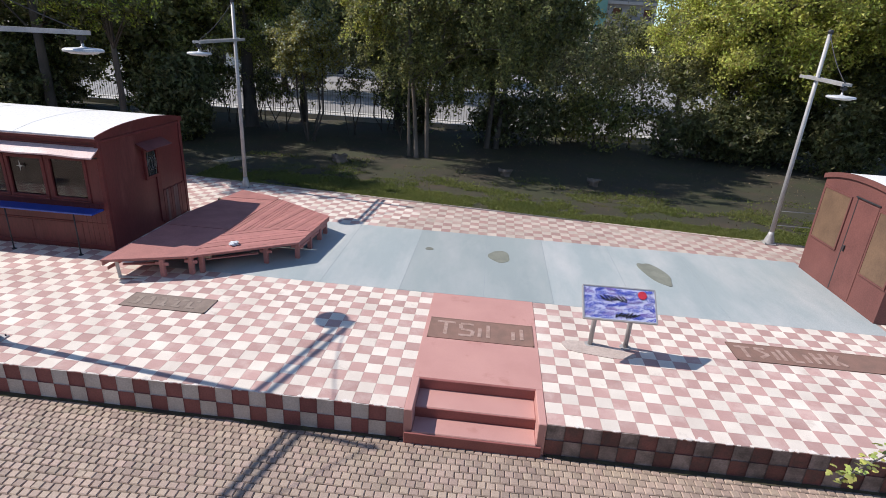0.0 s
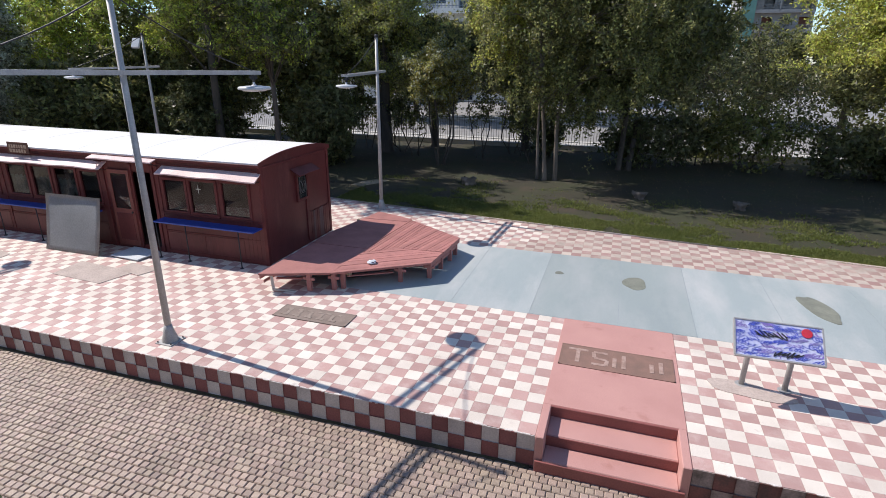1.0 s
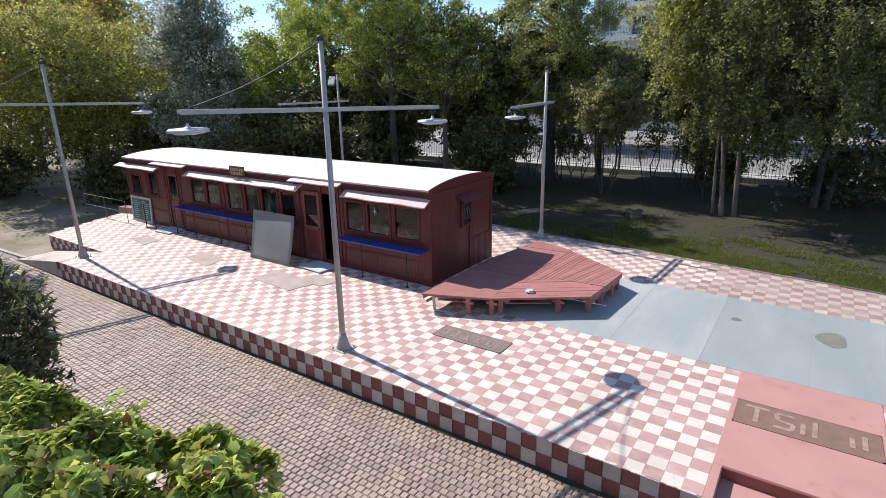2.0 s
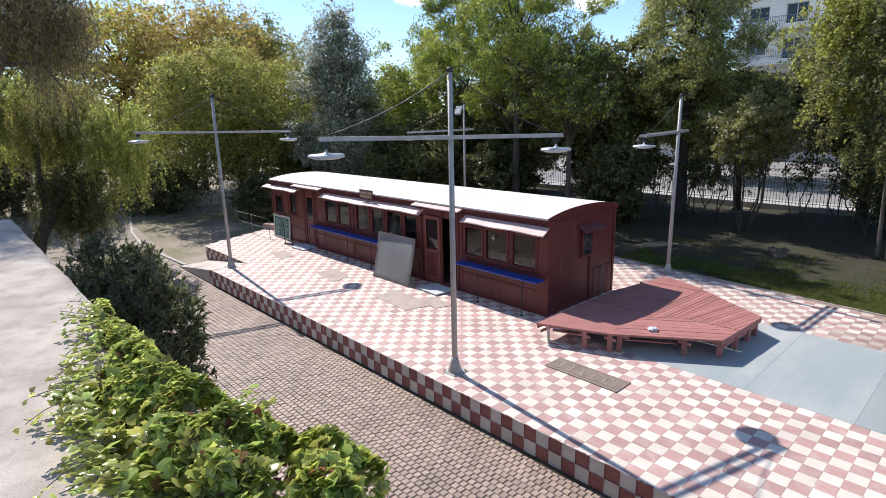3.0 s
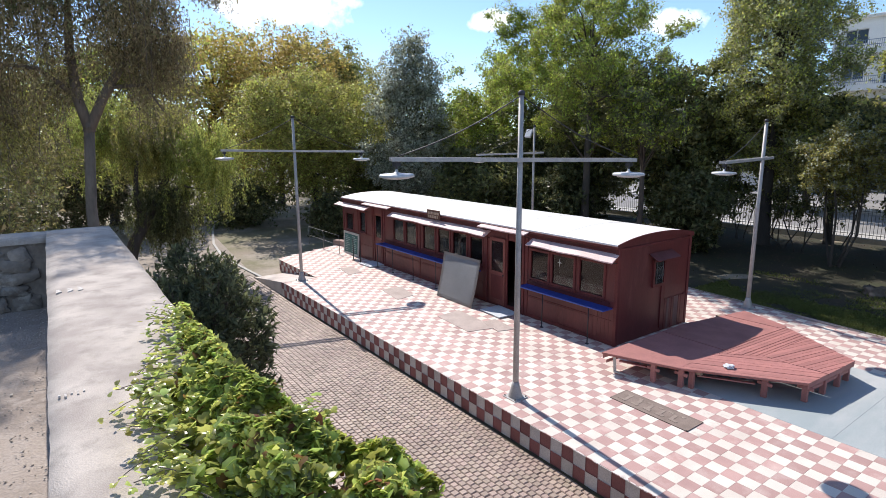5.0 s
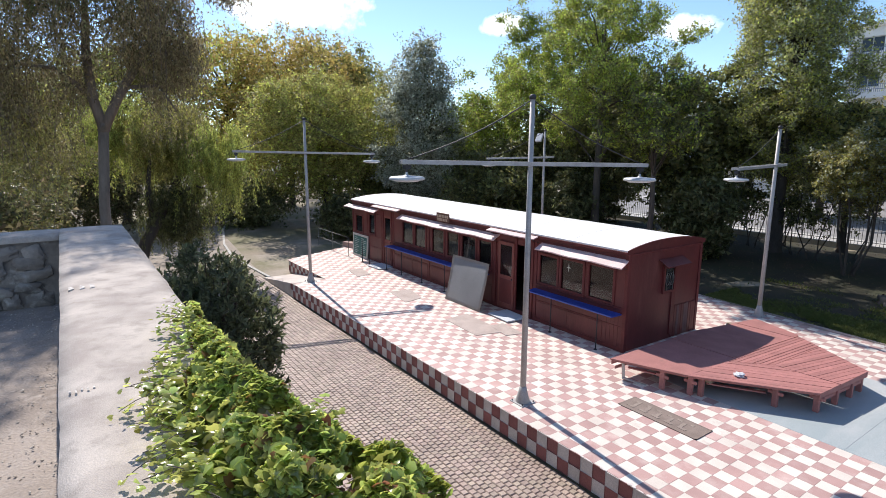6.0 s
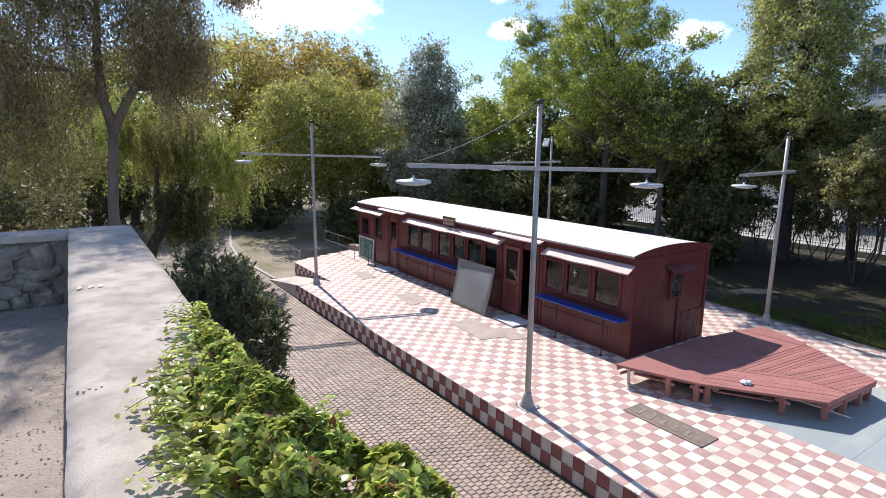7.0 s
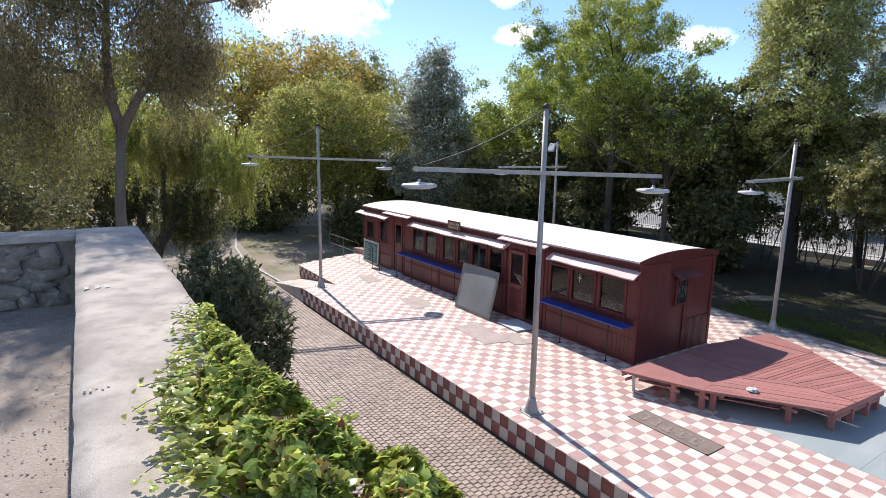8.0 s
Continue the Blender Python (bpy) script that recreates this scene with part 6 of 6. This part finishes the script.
def laurel_bush(at, centre, radii, tips, seed):
    """A dense shrub of tufts of folded glossy leaves round its twig ends."""
    rng = np.random.default_rng(seed)
    bush = thing("laurel_bush", "dark glossy laurel bush beside the paved lane", "shrub", at)
    org, c, r = np.array(at), np.array(centre), np.array(radii)
    d = rng.normal(0, 1, (tips, 3))
    d /= np.linalg.norm(d, axis=1)[:, None]
    lump = np.array([1 + 0.30 * noise.noise(Vector(p) * 2.2) + 0.20 * noise.noise(Vector(p) * 5.0) for p in d])
    deep = np.where(rng.random(tips) < 0.6, rng.uniform(0.9, 1.03, tips), rng.uniform(0.45, 0.9, tips))
    tip = c + d * r * (lump * deep)[:, None]
    wood = bmesh.new()
    for k in range(5):
        a = 1.3 * k
        tube(wood, [(0.15 * math.cos(a), 0.15 * math.sin(a), 0), (0.3 * math.cos(a), 0.3 * math.sin(a), 1.2), (0.6 * math.cos(a), 0.5 * math.sin(a), 2.6)], [0.05, 0.04, 0.02], 7)
    for k in range(0, tips, 5):
        root = c + (tip[k] - c) * 0.3 - np.array([0, 0, 0.5 * r[2] * 0.5])
        tube(wood, [tuple(root - org), tuple((root + tip[k]) / 2 - org - np.array([0, 0, 0.05])), tuple(tip[k] - org)], [0.012, 0.008, 0.004], 4, cap=False)
    part("stem", wood, BARK, bush)
    per = 10
    n = tips * per
    shoot = np.repeat(d + np.array([0, 0, 0.55]), per, 0)
    shoot /= np.linalg.norm(shoot, axis=1)[:, None]
    way = shoot * 0.55 + rng.normal(0, 0.55, (n, 3))
    way /= np.linalg.norm(way, axis=1)[:, None]
    side = np.cross(way, shoot + rng.normal(0, 0.25, (n, 3)))
    side /= np.linalg.norm(side, axis=1)[:, None]
    up = np.cross(side, way)
    size = rng.uniform(0.08, 0.15, n)[:, None]
    base = np.repeat(tip, per, 0) - shoot * (rng.random((n, 1)) * 0.13) - org
    mid = base + way * size * 0.5
    v = np.stack([base, mid + side * size * 0.17 + up * size * 0.05, base + way * size - up * size * 0.08, mid - side * size * 0.17 + up * size * 0.05], 1).reshape(-1, 3)
    q = np.arange(4 * n).reshape(-1, 4)
    tris = np.concatenate([q[:, [0, 1, 2]], q[:, [0, 2, 3]]])
    from_arrays("foliage", v, tris, LEAF_LAUREL, bush)


laurel_bush((-7.8, -4.9, L), (-7.85, -4.9, 1.93), (1.5, 0.95, 1.43), 2300, 90)

for at, r, h, label in (((1.55, 14.74, G), 0.28, 0.28, "sawn grey tree stump on the lawn"), ((4.88, 14.3, G), 0.24, 0.28, "dark sawn tree stump on the lawn"), ((-5.1, 15.0, G), 0.34, 0.3, "low dark stump with shoots on the lawn")):
    st = thing("tree_stump", label, "tree stump", at)
    bm = bmesh.new()
    r *= 0.8
    prof = [(r * 1.3, -0.05), (r * 1.1, 0.06), (r, h * 0.6), (r * 0.96, h), (r * 0.5, h - 0.03)]
    lathe(bm, prof, 14)
    for v in bm.verts:
        q = v.co.copy()
        v.co.x += 0.8 * r * noise.noise(q * 6)
        v.co.y += 0.8 * r * noise.noise(q * 6 + Vector((3, 3, 3)))
        v.co.z = v.co.z * 0.8 + 0.4 * h * noise.noise(q * 7 + Vector((7, 1, r * 9))) * (q.z > 0.1)
    part("stump", bm, BARK_PALE, st)


rng = np.random.default_rng(77)
n = 8000
fx, fd = rng.uniform(-24, 18, n), rng.uniform(0.4, 15, n) ** 1.0
fy = 9.9 - 0.105 * fx + fd
fall = np.stack([fx, fy, -0.012 + 0.012 * rng.random(n)], 1)[fy < 25]
lv, lt = leaf_cards(rng, fall, 0.042, 0.0, 1.3, np.array([0, 0, 2.2]))
tagged(from_arrays("fallen_leaves", lv, lt, LITTER), "dry brown fallen leaves scattered over the lawn", "leaves", kind="stuff")


# ---- ivy over the parapet ----
def grow_ivy():
    ivy = thing("ivy", "fresh green ivy spilling over the cement parapet", "ivy", (-1.0, PO, PZ))
    rng = np.random.default_rng(12)
    outline = np.array([(0, -0.5), (0.34, -0.38), (0.55, -0.12), (0.30, 0.06), (0.34, 0.34), (0.0, 0.72), (-0.34, 0.34), (-0.30, 0.06), (-0.55, -0.12), (-0.34, -0.38)])
    verts, tris, old_v, old_t = [], [], [], []
    stems = bmesh.new()

    def leaf(p, nrm, size, spin, old):
        nrm = nrm / np.linalg.norm(nrm)
        a = np.cross(nrm, [math.cos(spin), math.sin(spin), 0.2])
        a /= np.linalg.norm(a)
        b = np.cross(nrm, a)
        vs, ts = (old_v, old_t) if old else (verts, tris)
        base = len(vs)
        vs.append(p + nrm * size * 0.10)
        for x, y in outline:
            vs.append(p + (a * x + b * y) * size - nrm * size * (0.16 * abs(x) + 0.10 * y * y))
        for k in range(len(outline)):
            ts.append((base, base + 1 + k, base + 1 + (k + 1) % len(outline)))

    def reach(x):
        """How far the growth spreads inwards and outwards over the edge."""
        f = min(1.0, max(0.0, (x + 2.08) / 1.05))
        return 0.012 + 0.305 * f ** 1.7, 0.01 + 0.03 * f + 0.30 * min(1.0, max(0.0, (x + 1.0) / 0.75)) ** 1.3

    def lumps(x, y):
        return 0.45 + 1.15 * noise.noise(Vector((x * 5.6, y * 7.0, 0.3))) + 0.4 * noise.noise(Vector((x * 12, y * 12, 2.3)))

    for layer, count in ((0, 1500), (1, 12500)):
        for _ in range(count):
            x = -2.06 + 1.93 * rng.random() ** 0.68
            inn, out = reach(x)
            end = min(1.0, max(0.05, (-0.10 - x + 0.07 * noise.noise(Vector((x * 9, 3.3, 0)))) / 0.32)) ** 0.6
            out *= end
            inn *= 0.3 + 0.7 * end
            inn *= 0.72 + 0.5 * noise.noise(Vector((x * 4.0, 7.7, 0)))+ 0.2 * rng.random()
            out *= 0.95 + 0.3 * noise.noise(Vector((x * 4.6, 1.7, 0)))
            v = -inn + (inn + out) * rng.random()
            y = PO + v
            rim = min(v + inn, out - v) / (0.5 * (inn + out))
            lump = lumps(x, y)
            if layer and lump < 0.5 and rng.random() < 0.95:
                continue
            top = 0.012 + (0.03 + 0.105 * min(1.0, max(0.0, (x + 1.75) / 1.3))) * min(1.0, 2 * rim) * max(0.05, lump)
            fall = max(0.0, v) * 0.24 + (rng.random() ** 2 * 0.10 if v > 0.02 else 0)
            z = PZ + (top if layer else top * rng.uniform(0.1, 0.7)) - fall
            nrm = np.array([rng.normal(-0.35, 0.85), rng.normal(0.1 + max(0, v) * 1.5, 0.85), 0.8])
            leaf(np.array([x, y, z]), nrm, rng.uniform(0.016, 0.034) * (1.5 if rng.random() < 0.12 else 1), rng.uniform(0, 6.28), rng.random() < 0.035)
    # sprigs that stand out from the mat
    for s in range(75):
        x = -2.02 + 1.78 * rng.random() ** 0.8
        inn, out = reach(x)
        side = -1 if rng.random() < 0.75 or x < -0.8 or x > -0.35 else 1
        p = np.array([x, PO + (-inn * 0.7 if side < 0 else out * 0.6), PZ + 0.045])
        v = np.array([rng.normal(-0.25, 0.6), side * 0.8, 0.35])
        pts = [p.copy()]
        n = rng.integers(3, 8) if side < 0 else 2
        for k in range(n):
            v = v + rng.normal(0, 0.15, 3)
            v[2] -= 0.10
            v /= np.linalg.norm(v)
            p = p + v * 0.024
            if p[1] < PO + 0.02:
                p[2] = max(p[2], PZ + 0.012)
            pts.append(p.copy())
            for _ in range(2):
                leaf(p + rng.normal(0, 0.012, 3), np.array([rng.normal(-0.1, 0.5), rng.normal(0.1, 0.5), 1.0]), rng.uniform(0.020, 0.038) * (1 - 0.5 * k / n), rng.uniform(0, 6.28), False)
        tube(stems, pts, 0.0015, 4, cap=False)
    # a lone tendril farther along
    way = [Vector((2.5, PO, PZ + 0.01)), Vector((2.45, -5.6, PZ + 0.10)), Vector((2.1, -5.25, PZ + 0.10)), Vector((1.75, -5.33, PZ + 0.05)), Vector((1.49, -5.47, PZ + 0.015))]
    pts = []
    for u, w in zip(way, way[1:]):
        pts += [np.array(u.lerp(w, k / 10)) for k in range(10)]
    for k, p in enumerate(pts[8:]):
        for _ in range(10):
            leaf(p + rng.normal(0, 0.010, 3), np.array([rng.normal(0, 0.4), rng.normal(0, 0.4), 1]), 0.0105 * rng.uniform(0.6, 1.3), rng.uniform(0, 6.28), False)
    tube(stems, pts, 0.0018, 4, cap=False)
    org = np.array([-1.0, PO, PZ])
    from_arrays("foliage", np.array(verts) - org, np.array(tris), LEAF_IVY, ivy, smooth=True)
    from_arrays("foliage", np.array(old_v) - org, np.array(old_t), LEAF_IVY_OLD, ivy, "browning leaves", smooth=True)
    bmesh.ops.translate(stems, verts=stems.verts, vec=(1.0, -PO, -PZ))
    part("stem", stems, BARK_PALE, ivy)["kind"] = "stuff"


grow_ivy()


# ---- buildings beyond the street ----
def apartment_house(name, label, at, w, d, floors, wall, rail, turn=0.0, storey=3.1, bays=4, unfinished=False):
    """A block of flats with balconies, windows and a flat roof. Local: the front at y = 0, x from 0 to w."""
    h = thing(name, label, "building", at, turn)
    height = floors * storey
    holes = []
    bw = w / bays
    for f in range(floors):
        for b in range(bays):
            holes.append((b * bw + bw * 0.22, b * bw + bw * 0.78, f * storey + (0.15 if b % 2 else 0.95), f * storey + 2.35))
    part("front_wall", wall_holes(bmesh.new(), 0, w, 0, height, 0, 0.3, holes), wall, h)
    for x0 in (0, w - 0.3):
        part("side_wall", B(x0, x0 + 0.3, 0.3, d, 0, height), wall, h)
    part("back_wall", B(0, w, d, d + 0.3, 0, height), wall, h)
    part("roof", B(-0.3, w + 0.3, -0.4, d + 0.6, height, height + 0.25, bevel=0.03), wall, h)
    if floors == 4:
        part("penthouse", B(w * 0.2, w * 0.75, 2.5, d - 1, height + 0.25, height + 2.9, bevel=0.03), wall, h)
    for x0, x1, z0, z1 in holes:
        wf = bmesh.new()
        if not unfinished:
            for a in ((x0, x1, z1 - 0.08, z1), (x0, x1, z0, z0 + 0.08), (x0, x0 + 0.08, z0, z1), (x1 - 0.08, x1, z0, z1), ((x0 + x1) / 2 - 0.04, (x0 + x1) / 2 + 0.04, z0, z1)):
                box(wf, a[0], a[1], 0.12, 0.2, a[2], a[3])
            win = part("window", wf, CREAM_FRAME, h)
            part("pane", B(x0 + 0.04, x1 - 0.04, 0.15, 0.17, z0 + 0.04, z1 - 0.04), DARK_GLASS, win)
        else:
            box(wf, x0, x1, 1.4, 1.5, z0 - 0.1, z1 + 0.1)
            part("infill", wf, BRICK_RED if rng.random() < 0.5 else PLASTER_GREY, h)
    for f in range(floors):
        z = f * storey
        part("floor_slab", B(0.3, w - 0.3, 0.3, d, z - 0.12, z + 0.1), wall, h)
        if f == 0:
            continue
        bal = part("balcony", B(0.3, w - 0.3, -1.5, 0.0, z - 0.18, z, bevel=0.02), wall, h)
        part("parapet", B(0.3, w - 0.3, -1.5, -1.38, z, z + 0.35, bevel=0.01), wall, bal)
        rb = bmesh.new()
        for zz in (0.6, 1.05):
            box(rb, 0.3, w - 0.3, -1.46, -1.42, z + zz, z + zz + 0.05)
        for k in range(int((w - 0.6) / 0.16)):
            x = 0.35 + k * 0.16
            box(rb, x, x + 0.035, -1.45, -1.43, z + 0.35, z + 1.05)
        part("railing", rb, rail, bal, "blue-grey balcony railing")
        for x in (0.3, w / 2, w - 0.42):
            part("divider", B(x, x + 0.12, -1.5, 0.0, z, z + 1.6), wall, bal)
    return h


rng = random.Random(3)
apartment_house("apartment_building", "white apartment block with blue-grey balcony railings", (-22.6, 58, -0.1), 17, 10, 5, PLASTER, BALCONY_BLUE, bays=5, storey=3.25)
apartment_house("apartment_building", "pale apartment block behind the trees", (-42, 52, -0.1), 15, 10, 3, PLASTER, BALCONY_BLUE, bays=5, storey=3.05)
uf = apartment_house("unfinished_building", "unfinished concrete block with red infill and green netting", (17.6, 105, -0.1), 11, 12, 6, PLASTER_GREY, FENCE, bays=4, unfinished=True)
part("netting", B(-0.2, 1.9, -1.75, -1.68, 3.2, 18.0), NETTING, uf, "hanging green scaffold netting")
for k, (x, y, h, r) in enumerate(((15.5, 40, 7.5, 4.2), (5.2, 42.6, 8.5, 4.0), (-4.0, 45.5, 9.0, 4.4), (23, 38, 8.5, 4.6), (31, 38, 9, 4.8), (-16, 38, 8, 4.0))):
    plant_tree("broad_tree", "dark tree across the street", (x, y, G), h, r, 1.6, LEAF_DARK, 14400, 0.180, 100 + k, 0.25, 100, 0.15, second=(LEAF_MID, 0.35))

# ---- bench and path in the far corner ----
pth = thing("dirt_path", "pale trodden path with a white kerb line", "path", kind="structure")
part("path", prism(bmesh.new(), [(-21.9, 0.1), (-21.9, -5.0), (-32, -5.5), (-45, -1.5), (-45, 1.6), (-37, 1.6), (-27.2, 0.6)], -0.62, -0.555), DIRT, pth)
kl = bmesh.new()
kp = [(-21.9, 0.25), (-24.0, 0.15), (-27.2, 0.05), (-31, 0.55), (-37, 1.9), (-45, 4.5)]
for (ax, ay), (bx, by) in zip(kp, kp[1:]):
    length = math.hypot(bx - ax, by - ay)
    box(kl, 0, length, -0.06, 0.06, -0.6, -0.50, m=pose(ax, ay, 0, 0, 0, math.degrees(math.atan2(by - ay, bx - ax))))
part("kerb", kl, KERB, pth, "thin white kerb line")

def park_bench(at, turn):
    b = thing("park_bench", "dark wooden park bench on the dirt path", "bench", at, turn)
    for y in (-0.2, -0.06, 0.08):
        part("seat_slat", B(-0.75, 0.75, y, y + 0.11, 0.42, 0.455, bevel=0.006), BENCH_WOOD, b)
    for z in (0.58, 0.73):
        part("back_slat", B(-0.75, 0.75, 0.22, 0.25, z, z + 0.11, bevel=0.006), BENCH_WOOD, b)
    for x in (-0.6, 0.54):
        part("leg", B(x, x + 0.06, -0.2, -0.14, 0, 0.42, bevel=0.005), BENCH_WOOD, b)
        part("leg", B(x, x + 0.06, 0.19, 0.25, 0, 0.84, bevel=0.005), BENCH_WOOD, b)


BENCH_WOOD = material("dark_weathered_bench_wood", (0.12, 0.085, 0.06), (0.085, 0.06, 0.045), 4, 40, 0.8, 0.1, 0.2)
park_bench((-39.40, 2.40, -0.60), 75)

# ---- the tiles of the terrace ----
SKIP = [(BLUE[0] - 0.02, BLUE[1] + 0.02, BLUE[2] - 0.06, BLUE[3] + 0.03), (0.02, 1.98, -1, 3.8)]


def covered(x, y):
    if any(a < x < b and c < y < d for a, b, c, d in SKIP):
        return True
    if CX - CL + 0.2 < x < CX - 0.2 and CY + 0.2 < y < CY + CD - 0.2:
        return True
    if y + T / 2 > rear(x) or x < -22.55 - (y - 1.35) * 0.42 or (x < -18.25 and y < 1.35):
        return True
    return x > 8.9 and 4.3 < y < 7.2


tile_v, tile_q = block_shape(T - 0.0016, T - 0.0016, 0.014, 0.0015)
tile_me = {}
for white_one, mat in ((True, TILE_WHITE), (False, TILE_PINK)):
    me = bpy.data.meshes.new("tile")
    me.from_pydata([tuple(v) for v in tile_v], [], [tuple(q) for q in tile_q])
    me.materials.append(mat)
    tile_me[white_one] = me
lots = {True: [], False: []}
dusty = {True: [], False: []}
rng = random.Random(17)
for i in range(-98, 76):
    for j in range(0, 50):
        x, y = (i + 0.5) * T, (j + 0.5) * T
        if covered(x, y):
            continue
        even = (i + j) % 2 == 0
        white_one = even if i < 0 or j > 15 else not even
        if -20 <= i < 0 and j < 15:
            ob = new("tile", tile_me[white_one])
            ob.parent = platform
            ob.matrix_basis = pose(x, y, rng.uniform(-0.0012, 0.0012), rng.gauss(0, 0.12), rng.gauss(0, 0.12), 0)
        else:
            (dusty if x > -1.5 + 0.6 * math.sin(3 * y) and y > BLUE[3] else lots)[white_one].append((x, y, 0.0))
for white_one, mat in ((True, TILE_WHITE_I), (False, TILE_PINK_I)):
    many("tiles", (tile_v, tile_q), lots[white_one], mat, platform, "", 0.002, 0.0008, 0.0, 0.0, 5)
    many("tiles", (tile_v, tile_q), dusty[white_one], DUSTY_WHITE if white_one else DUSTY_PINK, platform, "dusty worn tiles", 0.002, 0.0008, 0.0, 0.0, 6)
# the two tile rows of the front face, and of the face above the ramp
face = {True: [], False: []}
for i in range(-74, 100):
    if 0 <= i < 8:
        continue
    for r in range(2):
        w = (i + r) % 2 != 0 if i < 0 else (i + r) % 2 == 0
        face[w].append((i, r))
# tiles right of the steps get the dirt-and-shadow colours
grimy_shaded = {w: [f for f in face[w] if f[0] >= 0] for w in face}
face = {w: [f for f in face[w] if f[0] < 0] for w in face}
for w, mat, face in ((True, FACE_WHITE, face), (False, FACE_RED, face), (True, GRIME_SHADE_WHITE, grimy_shaded), (False, GRIME_SHADE_RED, grimy_shaded)):
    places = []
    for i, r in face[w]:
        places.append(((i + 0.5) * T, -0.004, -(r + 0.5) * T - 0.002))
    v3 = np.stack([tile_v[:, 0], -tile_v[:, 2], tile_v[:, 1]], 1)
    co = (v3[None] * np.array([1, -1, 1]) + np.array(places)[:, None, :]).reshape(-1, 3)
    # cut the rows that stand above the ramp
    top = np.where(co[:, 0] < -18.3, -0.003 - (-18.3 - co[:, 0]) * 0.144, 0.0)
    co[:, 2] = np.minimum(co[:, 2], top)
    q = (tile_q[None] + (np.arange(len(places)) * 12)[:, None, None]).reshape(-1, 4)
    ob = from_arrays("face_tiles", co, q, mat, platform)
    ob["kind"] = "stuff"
back_face = {True: [], False: []}
for k in range(17):
    for r in range(2):
        back_face[(k + r) % 2 == 0].append((-18.45 - k * T, 1.34, -(r + 0.5) * T))
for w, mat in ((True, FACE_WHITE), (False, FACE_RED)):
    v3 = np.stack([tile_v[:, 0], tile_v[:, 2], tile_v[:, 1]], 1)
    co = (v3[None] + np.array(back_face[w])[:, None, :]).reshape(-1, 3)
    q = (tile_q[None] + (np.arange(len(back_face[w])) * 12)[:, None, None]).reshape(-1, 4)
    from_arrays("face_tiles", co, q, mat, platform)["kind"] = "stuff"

# ---- the paved lane ----
lane = thing("paved_lane", "lane of small staggered concrete pavers", "lane", kind="structure")
PV = 0.122
part("bed", B(-22.5, 34, -6.0, 0.0, -0.75, -0.545), JOINT, lane)
pv_v, pv_q = block_shape(PV - 0.006, PV - 0.007, 0.05, 0.012)
pv_me = bpy.data.meshes.new("paver")
pv_me.from_pydata([tuple(v) for v in pv_v], [], [tuple(q) for q in pv_q])
pv_me.materials.append(PAVER)
rest = []
rng = random.Random(23)
for j in range(48):
    y = -0.09 - j * PV
    for i in range(-182, 90):
        x = (i + 0.5 * (j % 2)) * PV
        if -2.6 < x < -0.2 and j < 15:
            ob = new("paver", pv_me)
            ob.parent = lane
            ob.matrix_basis = pose(x, y, -0.527 + rng.uniform(-0.004, 0.004), rng.gauss(0, 1.2), rng.gauss(0, 1.2), rng.gauss(0, 1.5))
        else:
            rest.append((x, y, -0.527))
many("pavers", (pv_v, pv_q), rest, PAVER_I, lane, "", 0.02, 0.0025, 0.03, 0.03, 9)
